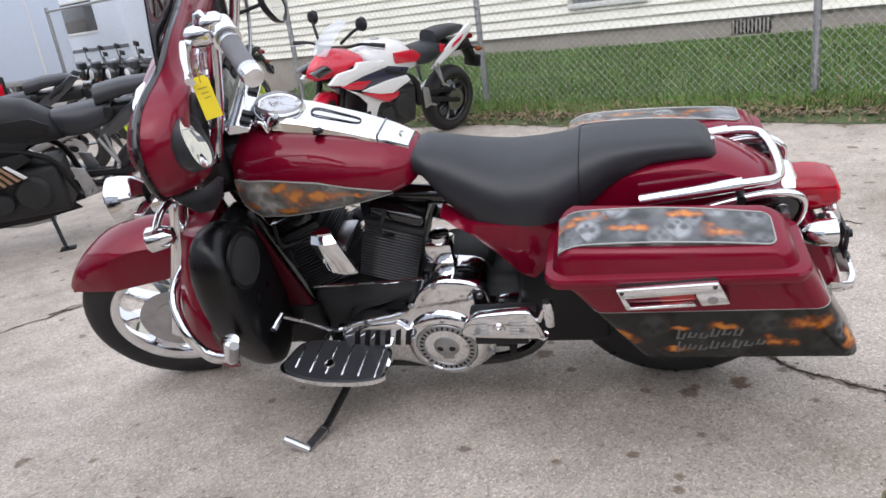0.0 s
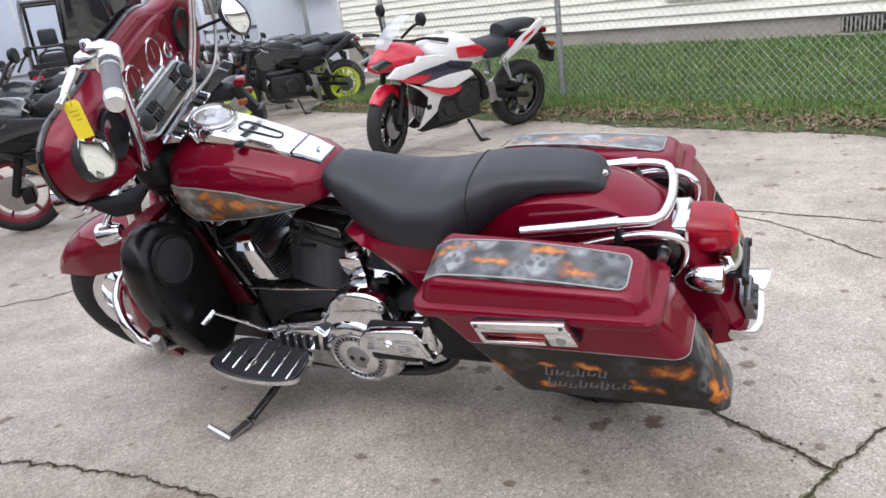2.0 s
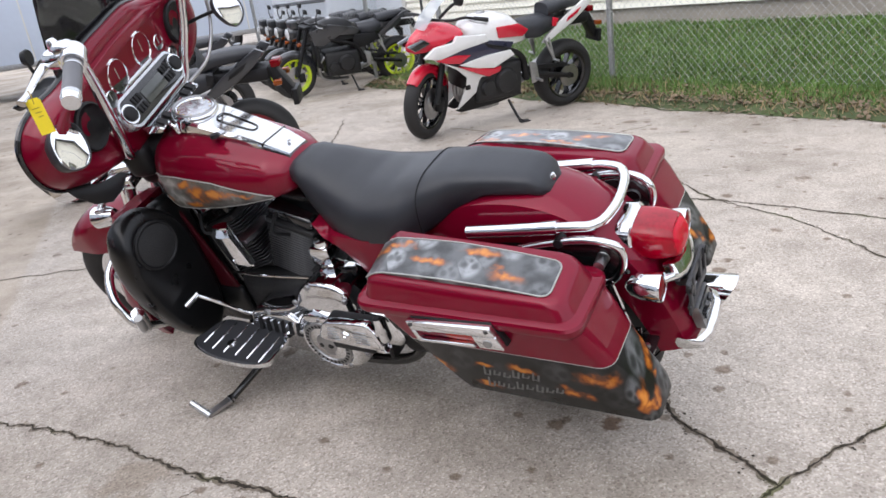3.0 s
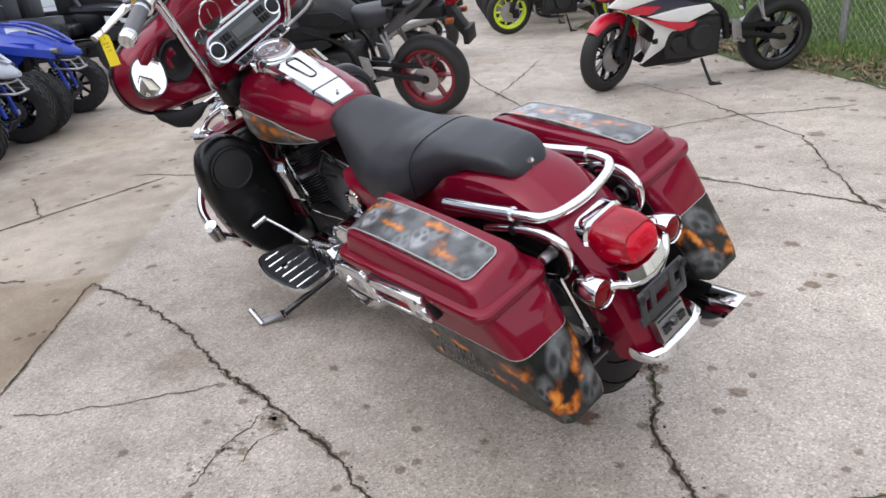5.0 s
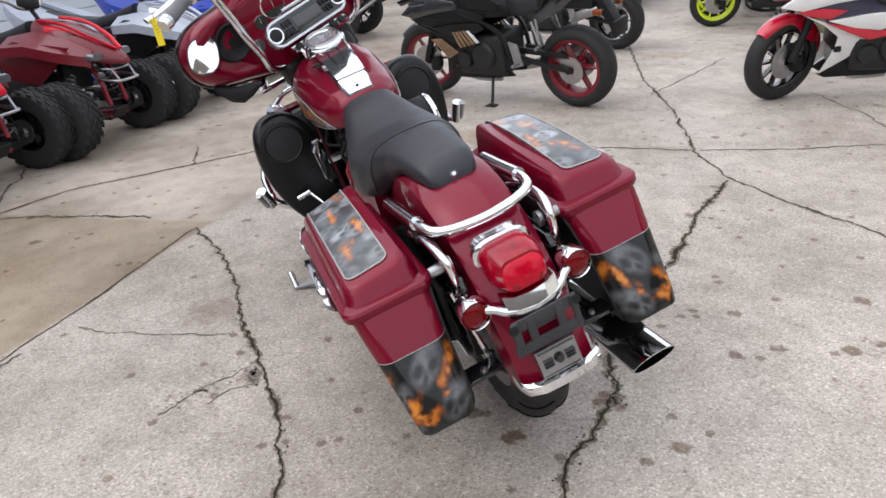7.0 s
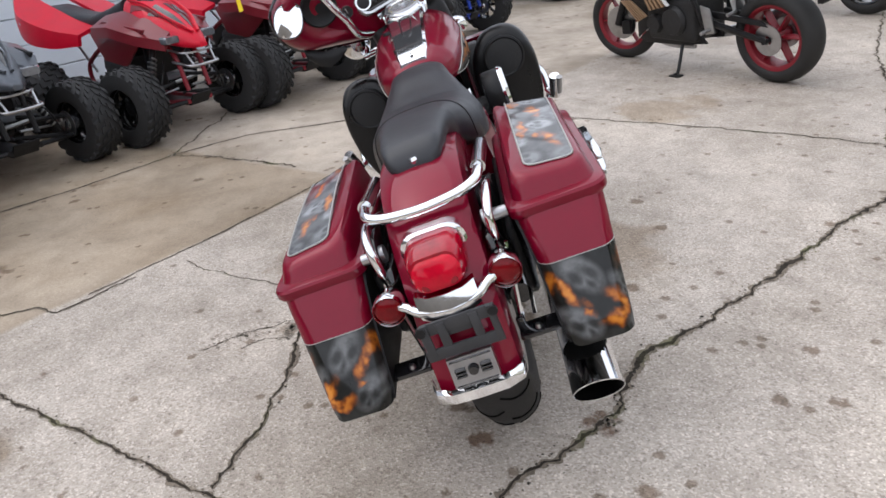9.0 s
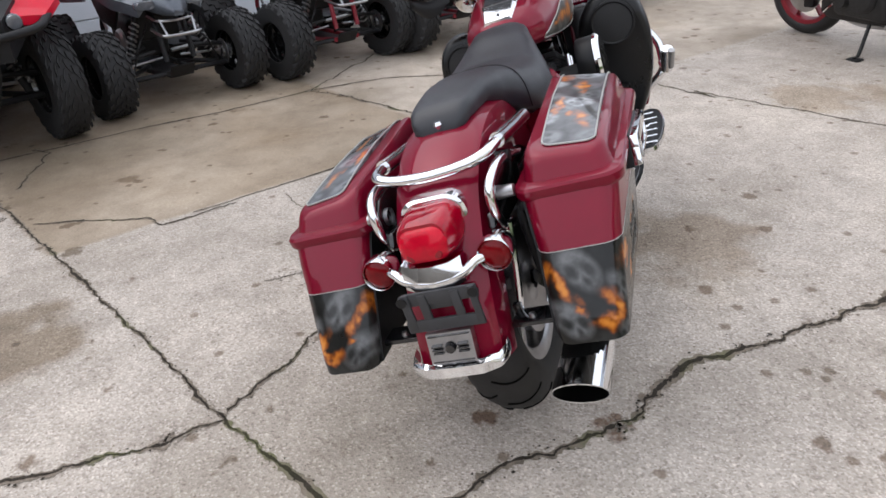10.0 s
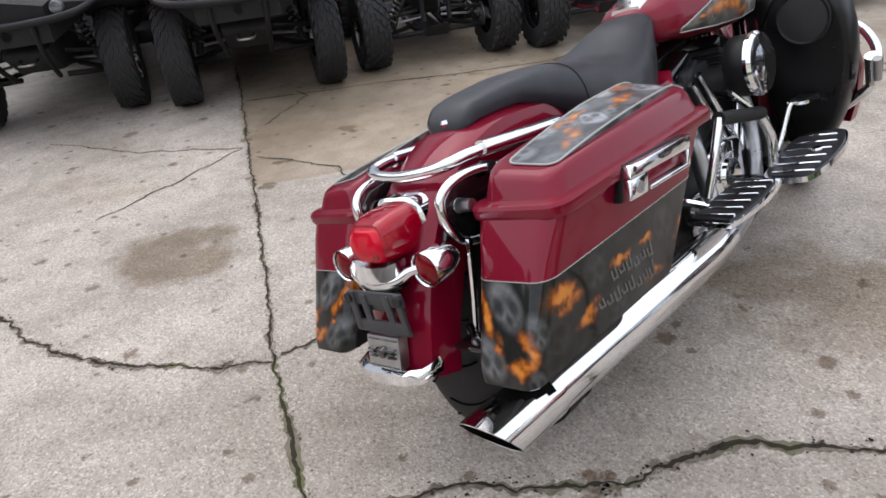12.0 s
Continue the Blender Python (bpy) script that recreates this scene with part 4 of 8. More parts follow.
    part("badge", lathe([(0.0, -0.4055), (0.010, -0.404), (0.013, -0.394)], 16, "X", (0, 0, 0.421)), M_GLOSSBLACK, pl)
    for z in (0.411, 0.419, 0.427):
        for y0, y1 in ((-0.040, -0.016), (0.016, 0.040)):
            part("badge_wing", box(-0.4035, -0.388, y0, y1, z, z + 0.0035, 0.0008, 1), M_GLOSSBLACK, pl)
    # carrier rail over the fender
    rail = [(0.12, 0.145, 0.712), (0.02, 0.14, 0.722), (-0.10, 0.138, 0.735), (-0.150, 0.134, 0.738), (-0.185, 0.122, 0.735), (-0.203, 0.08, 0.728), (-0.21, 0.0, 0.724), (-0.203, -0.08, 0.728), (-0.185, -0.122, 0.735), (-0.150, -0.134, 0.738), (-0.10, -0.138, 0.735), (0.02, -0.14, 0.722), (0.12, -0.145, 0.712)]
    rack = part("fender_rail", tube(rail, 0.0125, 12, 5), M_CHROME, BIKE)
    for s in (1, -1):
        part("rail_sleeve", mirrored(tube([(0.13, 0.145, 0.711), (0.0, 0.141, 0.724), (-0.11, 0.138, 0.737)], 0.0175, 12, 4), s), M_CHROME, rack)
        part("stud", mirrored(lathe([(0.0, 0.03), (0.012, 0.03), (0.014, 0.0)], 12, "Y", (-0.108, 0.125, 0.699)), s), M_BLACK, rack)
        # saddlebag guard loop and its stay
        part("bag_guard", mirrored(tube([(0.0, 0.142, 0.668), (-0.08, 0.143, 0.692), (-0.16, 0.143, 0.708), (-0.215, 0.140, 0.704), (-0.246, 0.134, 0.684), (-0.252, 0.131, 0.650), (-0.240, 0.131, 0.615), (-0.215, 0.131, 0.585), (-0.16, 0.131, 0.57)], 0.0105, 10), s), M_CHROME, BIKE)
        part("guard_plate", mirrored(prism([(0.0, 0.662), (-0.16, 0.702), (-0.21, 0.698), (-0.242, 0.675), (-0.245, 0.645), (-0.21, 0.585), (0.0, 0.58)], 0.124, 0.134, 0.003), s), M_GLOSSBLACK, BIKE, "gloss black plate inside the guard loop")
        part("guard_bolt", mirrored(lathe([(0.0, 0.055), (0.013, 0.055), (0.015, 0.02), (0.02, 0.015), (0.02, 0.0)], 12, "Y", (-0.205, 0.115, 0.655)), s), M_STEEL, BIKE)
        part("fender_strut", mirrored(prism([(0.30, 0.60), (-0.24, 0.63), (-0.26, 0.60), (0.30, 0.555)], 0.108, 0.125, 0.006), s), M_GLOSSBLACK, BIKE)
        part("strut_cover", mirrored(tube([(-0.215, 0.142, 0.59), (-0.232, 0.128, 0.48), (-0.247, 0.114, 0.39)], 0.0075, 8), s), M_CHROME, BIKE)
        part("support_rail", mirrored(tube([(0.04, 0.152, 0.50), (-0.05, 0.150, 0.41), (-0.12, 0.140, 0.335)], 0.0055, 8), s), M_CHROME, BIKE)
        br = part("bag_bracket", mirrored(join(box(-0.305, -0.245, 0.105, 0.20, 0.388, 0.400, 0.004), box(-0.262, -0.246, 0.104, 0.120, 0.36, 0.42, 0.004)), s), M_GLOSSBLACK, BIKE)
        part("bolt", mirrored(lathe([(0.0, 0.409), (0.007, 0.408), (0.009, 0.399)], 10, "Z", (-0.285, 0.15, 0)), s), M_STEEL, br)
        part("bag_mount", mirrored(prism([(-0.19, 0.60), (0.28, 0.62), (0.28, 0.38), (-0.06, 0.36), (-0.17, 0.43)], 0.150, 0.172, 0.01), s), M_BLACK, BIKE, "black mounting plate behind the saddlebag")
        part("shock_absorber", mirrored(tube([(0.12, 0.125, 0.33), (0.20, 0.125, 0.60)], 0.024, 12, 2), s), M_BLACK, BIKE)
    # axle, swing arm and belt guard
    part("swing_arm", join(tube([(0.015, 0.115, 0.325), (0.5, 0.1, 0.34)], 0.03, 10, 2), tube([(0.015, -0.115, 0.325), (0.5, -0.1, 0.34)], 0.03, 10, 2), tube([(0.035, -0.16, 0.325), (0.035, 0.16, 0.325)], 0.018, 12, 2)), M_GLOSSBLACK, BIKE)
    part("belt_pulley", lathe([(0.10, 0.085), (0.10, 0.11), (0.085, 0.11), (0.08, 0.095), (0.02, 0.10), (0.02, 0.085)], 36, "Y", (0.035, 0, 0.325)), M_BLACK, BIKE)


M_SCRIPT = mat("dull_silver_script", (0.12, 0.12, 0.115), 0.4, 0.1, 0.3, 60)
BAG = [(0.358, -0.348, 0.130, 0.222, 0.335, 0.02), (0.366, -0.359, 0.140, 0.208, 0.346, 0.03), (0.390, -0.354, 0.160, 0.202, 0.350, 0.034), (0.535, -0.280, 0.258, 0.194, 0.366, 0.036), (0.60, -0.248, 0.303, 0.186, 0.374, 0.038), (0.648, -0.218, 0.348, 0.178, 0.380, 0.04)]


def bag_ring(z, grow=0.0):
    xr, xf, yi, yo, r = lerp(BAG, z)
    return [V(x, y, z) for x, y in rrect(xr - grow, xf + grow, yi - grow, yo + grow, r, 6)]


def lid_height(x, y):
    """The crowned top of a lid: higher towards the seat and a little ahead of its middle."""
    return 0.724 - 0.18 * (x - 0.2) ** 2 - 1.6 * max(0, x - 0.27) ** 1.5 + (0.346 - y) * min(0.21, max(0.08, 0.11 + 0.4 * (x + 0.15)))


def saddlebags():
    for s in (1, -1):
        body = part("saddlebag", mirrored(skin([bag_ring(z) for z in (0.535, 0.56, 0.60, 0.634)]), s), M_RED, BIKE, "red saddlebag with airbrushed lower half")
        part("lower_panel", mirrored(skin([bag_ring(z) for z in (0.358, 0.361, 0.366, 0.376, 0.390, 0.42, 0.46, 0.50, 0.534)]), s), M_AIRLOW, body, "smoke, skull and flame airbrush work")
        part("pinstripe", mirrored(tube(bag_ring(0.535, 0.0), 0.0010, 6, 1, True, False), s), M_SILVER, body)
        liner = []
        for z, xr, xf, yi, yo, r in BAG[1:]:
            liner.append([V(xr + 0.03, yi - 0.004, z), V(xf - 0.03, yi - 0.004, z), V(xf - 0.03, yi + 0.003, z), V(xr + 0.03, yi + 0.003, z)])
        part("inner_face", mirrored(skin(liner), s), M_BLACK, body, "black inner face")
        # lid: rolled lip, ledge, sloping shoulder, crowned top
        rings = []
        for z, g in ((0.628, 0.003), (0.630, 0.009), (0.636, 0.0115), (0.650, 0.0115), (0.656, 0.008), (0.658, 0.000)):
            rings.append([V(p.x, p.y, z) for p in bag_ring(0.648, g)])
        for xr, xf, yi, yo, r, h in ((-0.206, 0.340, 0.186, 0.373, 0.04, 0.03), (-0.203, 0.337, 0.188, 0.371, 0.04, 0.16), (-0.194, 0.333, 0.194, 0.366, 0.04, 0.62), (-0.187, 0.329, 0.199, 0.362, 0.04, 0.86), (-0.180, 0.326, 0.205, 0.357, 0.04, 0.97), (-0.168, 0.317, 0.214, 0.349, 0.035, 1.0), (-0.10, 0.24, 0.25, 0.32, 0.03, 1.0)):
            rings.append([V(x, y, 0.658 + (lid_height(x, y) - 0.658) * h) for x, y in rrect(xr, xf, yi, yo, r, 6)])
        lid = part("lid", mirrored(skin(rings), s), M_RED, body, sharp=30)
        # painted panel on the lid, running over its front edge, with a silver line on three sides
        nx, ny = 34, 8
        x0, x1, y0, y1, rc = -0.156, 0.322, 0.236, 0.345, 0.022
        grid = []
        for i in range(nx + 1):
            x = x0 + (x1 - x0) * (i / nx) ** 1.25
            cut = rc - math.sqrt(max(0.0, rc ** 2 - max(0.0, rc - (x - x0)) ** 2))
            row = [V(x, y0 + cut + (y1 - y0 - 2 * cut) * j / ny, 0) for j in range(ny + 1)]
            for q in row:
                q.z = lid_height(q.x, q.y) + 0.0022
            grid.append(row + [q - V(0, 0, 0.012) for q in row[::-1]])
        part("lid_panel", mirrored(skin(grid), s), M_AIR, lid, "smoke, skull and flame airbrush work")
        line = [(x1, y1), (0.2, y1), (0.05, y1)] + [(x0 + rc - rc * math.sin(a), y1 - rc + rc * math.cos(a)) for a in [radians(15 * k) for k in range(7)]]
        line += [(x, y0 + y1 - y) for x, y in line[::-1]]
        dense = [V(a[0] + (b[0] - a[0]) * k / 6, a[1] + (b[1] - a[1]) * k / 6, 0) for a, b in zip(line, line[1:]) for k in range(6)]
        for q in dense:
            q.z = lid_height(q.x, q.y) + 0.0026
        part("lid_pinstripe", mirrored(tube(dense, 0.0021, 6, 1, False, False), s), M_SILVER, lid)
        # latch: a chrome frame standing off the side, with a slot that shows the paint
        la = part("latch", mirrored(join(prism([(0.193, 0.640), (-0.030, 0.652), (-0.041, 0.628), (0.183, 0.613)], 0.394, 0.412, 0.003), prism([(0.183, 0.613), (0.172, 0.614), (0.160, 0.589), (0.171, 0.580)], 0.394, 0.412, 0.002), prism([(0.171, 0.580), (0.165, 0.588), (0.02, 0.597), (0.016, 0.588)], 0.394, 0.412, 0.002), prism([(0.020, 0.624), (-0.041, 0.628), (-0.056, 0.592), (0.006, 0.588)], 0.394, 0.412, 0.003)), s), M_CHROME, body, "chrome latch frame")
        part("latch_back", mirrored(prism([(0.188, 0.642), (-0.028, 0.654), (-0.058, 0.590), (0.166, 0.578)], 0.374, 0.3945, 0.002), s), M_BLACK, la)
        part("latch_slot", mirrored(prism([(0.172, 0.612), (0.022, 0.622), (0.010, 0.597), (0.160, 0.590)], 0.394, 0.398, 0.001), s), M_RED, la)
        for a, b in ((0.180, 0.632), (-0.022, 0.643)):
            part("rivet", mirrored(lathe([(0, 0.415), (0.0045, 0.4145), (0.006, 0.4115)], 10, "Y", (a, 0, b)), s), M_GLOSSBLACK, la)
        part("latch_badge", mirrored(lathe([(0, 0.4145), (0.011, 0.4145), (0.012, 0.4115)], 16, "Y", (-0.018, 0, 0.607)), s), M_ALU, la)
        if s > 0:
            part("slot_reflector", mirrored(prism([(0.10, 0.610), (0.024, 0.6155), (0.014, 0.599), (0.09, 0.594)], 0.3975, 0.400, 0.001), s), M_REDLIGHT, la)
        # two lines of silver script on the flank, drawn as plain slanting bars
        for z0, count in ((0.442, 6), (0.398, 8)):
            for i in range(count):
                x = 0.058 - i * 0.026
                z = z0 + 0.003 * math.sin(i * 2.1) + (0.035 - x * 0.1 - 0.035)
                h = 0.036 if i == 0 else (0.030 if i in (3, 5) else 0.020)
                y = 0.3535 + (z - 0.39) * 0.11
                bars = join(*[prism([(x + dx, z), (x + dx - 0.005, z), (x + dx - 0.011, z + h * k), (x + dx - 0.006, z + h * k)], y - 0.004, y + 0.001, 0) for dx, k in ((0.0, 1.0), (-0.013, 0.8 if i % 2 else 0.62))], prism([(x, z + 0.001), (x - 0.017, z + 0.001), (x - 0.017, z + 0.0045), (x, z + 0.0045)], y - 0.004, y + 0.001, 0))
                for v in bars.verts:
                    v.co.y = lerp(BAG, v.co.z)[3] + (0.0012 if v.co.y > y else -0.004)
                part("script_bar", mirrored(bars, s), M_SCRIPT, body)


TANK = [(0.705, 0.05, 0.845, 0.785), (0.725, 0.095, 0.866, 0.765), (0.78, 0.130, 0.890, 0.752), (0.88, 0.152, 0.918, 0.735), (0.98, 0.163, 0.945, 0.722), (1.08, 0.172, 0.962, 0.716), (1.16, 0.170, 0.965, 0.718), (1.205, 0.150, 0.955, 0.735), (1.235, 0.11, 0.935, 0.765), (1.25, 0.055, 0.90, 0.81)]


def tank_side(X, z):
    w, zt, zb = lerp(TANK, X)
    zc = zb + (zt - zb) * 0.40
    up = z > zc
    e = 2.3 if up else 4.0
    q = min(0.999, abs((z - zc) / ((zt - zc) if up else (zc - zb))))
    return w * (1 - q ** e) ** (1 / e)


def tank():
    rings = []
    for i in range(45):
        X = 0.705 + 0.545 * i / 44
        w, zt, zb = lerp(TANK, X)
        zc = zb + (zt - zb) * 0.40
        ring = []
        for k in range(40):
            a = 2 * math.pi * k / 40
            c, sn = math.cos(a), math.sin(a)
            h = (zt - zc) if sn > 0 else (zc - zb)
            e = 2 / (2.3 if sn > 0 else 4.0)
            ring.append(V(X, w * math.copysign(abs(c) ** e, c), zc + h * math.copysign(abs(sn) ** e, sn)))
        rings.append(ring)
    tk = part("fuel_tank", skin(rings), M_RED, BIKE, "candy red teardrop fuel tank", sharp=70)
    up = [(0.772, 0.777), (0.844, 0.801), (0.963, 0.838), (1.089, 0.860), (1.191, 0.864), (1.215, 0.855)]
    dn = [(0.772, 0.768), (0.931, 0.748), (1.071, 0.738), (1.16, 0.742), (1.215, 0.79)]
    for s in (1, -1):
        grid = []
        for i in range(41):
            X = 0.775 + (1.212 - 0.775) * i / 40
            a, b = lerp(dn, X)[0], lerp(up, X)[0]
            grid.append([V(X, tank_side(X, a + (b - a) * j / 8) + 0.003, a + (b - a) * j / 8) for j in range(9)])
        border = [g[8].copy() for g in grid] + [p.copy() for p in grid[-1][7:0:-1]] + [g[0].copy() for g in grid[::-1]]
        part("tank_panel", mirrored(skin(grid, closed=False), s), M_AIRTANK, tk, "smoke and flame airbrush work")
        part("tank_pinstripe", mirrored(tube(border, 0.0022, 6, 1, True, False), s), M_SILVER, tk)
    # chrome console down the spine
    line = [(0.725, 0.860, 0.046), (0.78, 0.888, 0.055), (0.86, 0.921, 0.060), (0.94, 0.948, 0.064), (1.0, 0.968, 0.068), (1.06, 0.982, 0.07)]
    con = part("console", skin([[V(x, y * w, z + dz) for y, dz in ((-1, -0.03), (-1, 0), (-0.86, 0.010), (0.86, 0.010), (1, 0), (1, -0.03))] for x, z, w in line]), M_CHROME, tk, "chrome tank console")
    loop = [(0.858, 0.0, 0.926), (0.862, 0.009, 0.9275), (0.88, 0.0125, 0.934), (0.92, 0.0145, 0.948), (0.962, 0.0165, 0.9625), (0.984, 0.014, 0.9695), (0.990, 0.0, 0.972)]
    loop = [V(x, y * 1.25, z + 0.0058) for x, y, z in loop] + [V(x, -y * 1.25, z + 0.0058) for x, y, z in loop[-2:0:-1]]
    part("console_inset", tube(loop, 0.0022, 6, 2, True), M_GLOSSBLACK, con)
    part("console_joint", box(0.801, 0.806, -0.0565, 0.0565, 0.87, 0.9095, 0.001), M_GLOSSBLACK, con)
    part("console_screw", lathe([(0, 0.003), (0.005, 0.002), (0.006, 0)], 10, "Z", (0.75, 0, 0.889)), M_STEEL, con)
    # round gauge pod
    gm = Matrix.Translation((1.085, 0, 0.985)) @ Matrix.Rotation(radians(-14), 4, "Y")
    g = part("tank_gauge", lathe([(0.0, 0.02), (0.05, 0.022), (0.056, 0.026), (0.066, 0.024), (0.074, 0.014), (0.078, -0.02), (0.06, -0.04)], 40, "Z"), M_CHROME, tk, m=gm)
    part("gauge_rim", lathe([(0.060, 0.026), (0.063, 0.031), (0.067, 0.025)], 40, "Z"), M_STEEL, g, m=gm)
    part("key_switch", join(lathe([(0, 0.031), (0.012, 0.031), (0.014, 0.02)], 16, "Z", (0.015, 0.0, 0)), box(-0.03, 0.0, -0.006, 0.006, 0.02, 0.026, 0.002), box(-0.012, 0.012, 0.022, 0.034, 0.02, 0.025, 0.002), box(-0.012, 0.012, -0.036, -0.024, 0.02, 0.025, 0.002)), M_FRAME, g, m=gm)
    part("dial_plate", lathe([(0.055, 0.0235), (0.03, 0.0245), (0.0, 0.0245)], 36, "Z"), M_FRAME, g, m=gm)
    for i in range(12):
        part("dial_mark", box(0.045, 0.051, -0.0012, 0.0012, 0.0235, 0.0252, 0.0004, 1), M_INK, g, m=gm @ Matrix.Rotation(radians(30 * i), 4, "Z"))
    for s in (1, -1):
        part("cable_guide", mirrored(tube([(1.10, 0.075, 0.96), (1.11, 0.08, 0.99), (1.16, 0.075, 0.985), (1.18, 0.06, 0.96)], 0.006, 8), s), M_CHROME, g)
    part("fuel_knob", lathe([(0.0, 0.012), (0.013, 0.010), (0.015, 0.0)], 14, "Z", (0.955, 0.075, 0.945)), M_BLACK, tk)


def side_covers():
    for s in (1, -1):
        ys = [(0.33, 0.135), (0.45, 0.16), (0.60, 0.145), (0.66, 0.11)]
        up = [(0.33, 0.668), (0.60, 0.676), (0.66, 0.69)]
        dn = [(0.33, 0.44), (0.378, 0.455), (0.447, 0.501), (0.513, 0.578), (0.604, 0.663), (0.66, 0.69)]
        rings = []
        for i in range(20):
            X = 0.31 + 0.345 * i / 19
            y, a, b = lerp(ys, X)[0], lerp(dn, X)[0], lerp(up, X)[0] + 0.01
            rings.append([V(X, y - 0.02, a), V(X, y + 0.012, a + 0.012 * (b > a + 0.02)), V(X, y + 0.024, (a + b) / 2), V(X, y + 0.016, b - 0.006), V(X, y - 0.04, b)])
        part("side_cover", mirrored(skin(rings), s), M_RED, BIKE, "candy red side cover")
        part("frame_cover", mirrored(box(0.22, 0.47, 0.10, 0.165, 0.24, 0.56, 0.03, 3), s), M_BLACK, BIKE)


M_FIN = mat("black_fins_with_bare_edges", (0.10, 0.10, 0.105), 0.36, 0.7, 0.3, 40)


def engine():
    part("crankcase", join(box(0.60, 1.12, -0.12, 0.13, 0.16, 0.44, 0.04, 3), box(0.42, 0.66, -0.11, 0.12, 0.20, 0.46, 0.04, 3), box(0.55, 0.72, -0.08, 0.10, 0.44, 0.52, 0.03)), M_ENGINE, BIKE)
    for name, ax, tilt in (("front_cylinder", 1.03, 22), ("rear_cylinder", 0.89, -19)):
        m = Matrix.Translation((ax, 0.0, 0.40)) @ Matrix.Rotation(radians(tilt), 4, "Y")
        cyl = part(name, join(box(-0.06, 0.06, -0.06, 0.06, 0, 0.27, 0.02)), M_ENGINE, BIKE, m=m)
        me = None
        for i in range(19):
            w = 0.088 if i < 13 else 0.083
            if me is None:
                ob = part("fin", box(-w, w, -0.09, 0.09, 0, 0.004, 0.0015, 1), M_FIN, cyl)
                me = ob.data
            else:
                ob = new("fin", me)
                ob.parent = cyl
            ob.matrix_basis = m @ Matrix.Translation((0, 0, 0.05 + i * 0.0105))
        part("rocker_cover", box(-0.085, 0.085, -0.085, 0.085, 0.255, 0.30, 0.016, 3), M_GLOSSBLACK, cyl, m=m)
        part("rocker_base", box(-0.09, 0.09, -0.09, 0.09, 0.235, 0.256, 0.006), M_ENGINE, cyl, m=m)
        part("spark_plug_lead", tube([m @ V(0.0, 0.09, 0.22), m @ V(0.03, 0.13, 0.25), m @ V(0.03, 0.10, 0.31)], 0.006, 8), M_BLACK, cyl)
        for k in (-0.025, 0.025):
            part("pushrod_tube", tube([m @ V(k, -0.115, 0.24), V(0.96 + k, -0.125, 0.36)], 0.011, 10, 2), M_CHROME, cyl)
    # waterfall horn cover on the left
    part("horn_cover", skin([[V(0.958 + (z - 0.61) * 0.32 + x * 1.08 * (k if 0.57 < z < 0.675 else k * 0.78), 0.155 + 0.06 * (k if 0.57 < z < 0.675 else k * 0.72), z) for x, k in ((-0.056, 0.2), (-0.055, 0.60), (-0.041, 0.88), (-0.014, 1.0), (0.014, 1.0), (0.041, 0.88), (0.055, 0.60), (0.056, 0.2))] for z in (0.696, 0.690, 0.672, 0.64, 0.60, 0.573, 0.560, 0.555)]), M_CHROME, BIKE, "chrome waterfall horn cover")
    part("horn_stay", box(0.94, 0.99, 0.02, 0.16, 0.61, 0.625, 0.003), M_STEEL, BIKE)
    part("oil_filler", join(box(0.64, 0.72, 0.07, 0.14, 0.53, 0.60, 0.012), lathe([(0, 0.02), (0.03, 0.018), (0.033, 0)], 18, "Z", (0.68, 0.10, 0.595))), M_CHROME, BIKE)
    for i in range(3):
        part("regulator_fin", box(0.64, 0.73, 0.06, 0.15, 0.485 + i * 0.016, 0.491 + i * 0.016, 0.002, 1), M_ENGINE, BIKE)
    # primary cover on the left
    out = [(1.02, 0.325), (0.985, 0.355), (0.90, 0.372), (0.80, 0.40), (0.75, 0.465), (0.705, 0.497), (0.66, 0.503), (0.585, 0.490), (0.555, 0.44), (0.55, 0.36), (0.555, 0.26), (0.60, 0.19), (0.69, 0.158), (0.77, 0.172), (0.84, 0.195), (0.95, 0.21), (1.02, 0.255)]
    pr = part("primary_cover", prism([tuple(p)[:2] for p in [(q.x, q.y) for q in spline([(a, b, 0) for a, b in out], 3, True)]], 0.05, 0.185, 0.014, 3), M_CHROME, BIKE, "chrome primary cover with skull-shaped emblem")
    pr.location = (-0.012, 0.04, 0.034)
    part("derby_cover", lathe([(0.126, 0.175), (0.124, 0.184), (0.117, 0.196), (0.104, 0.204), (0.092, 0.206), (0.088, 0.202), (0.060, 0.207), (0.0, 0.212)], 48, "Y", (0.697, 0, 0.278)), M_CHROME, pr)
    part("emblem_ring", lathe([(0.086, 0.2045), (0.084, 0.2075), (0.066, 0.2095), (0.064, 0.2055)], 48, "Y", (0.697, 0, 0.278), loop=True), M_ALU, pr)
    for i in range(30):
        a = 2 * math.pi * i / 30
        part("ring_bar", box(-0.003, 0.003, 0.2085, 0.2105, 0.069, 0.080, 0.0005, 1), M_BLACK, pr, m=Matrix.Translation((0.697, 0, 0.278)) @ Matrix.Rotation(a, 4, "Y"))
    part("emblem", join(lathe([(0.0, 0.216), (0.022, 0.215), (0.036, 0.211), (0.04, 0.206)], 24, "Y", (0.697, 0, 0.283)), box(0.679, 0.715, 0.205, 0.212, 0.236, 0.258, 0.004)), M_ALU, pr)
    for dx in (-0.017, 0.017):
        part("emblem_recess", lathe([(0.0, 0.2165), (0.008, 0.2165), (0.011, 0.213)], 12, "Y", (0.697 + dx, 0, 0.280)), M_BLACK, pr)
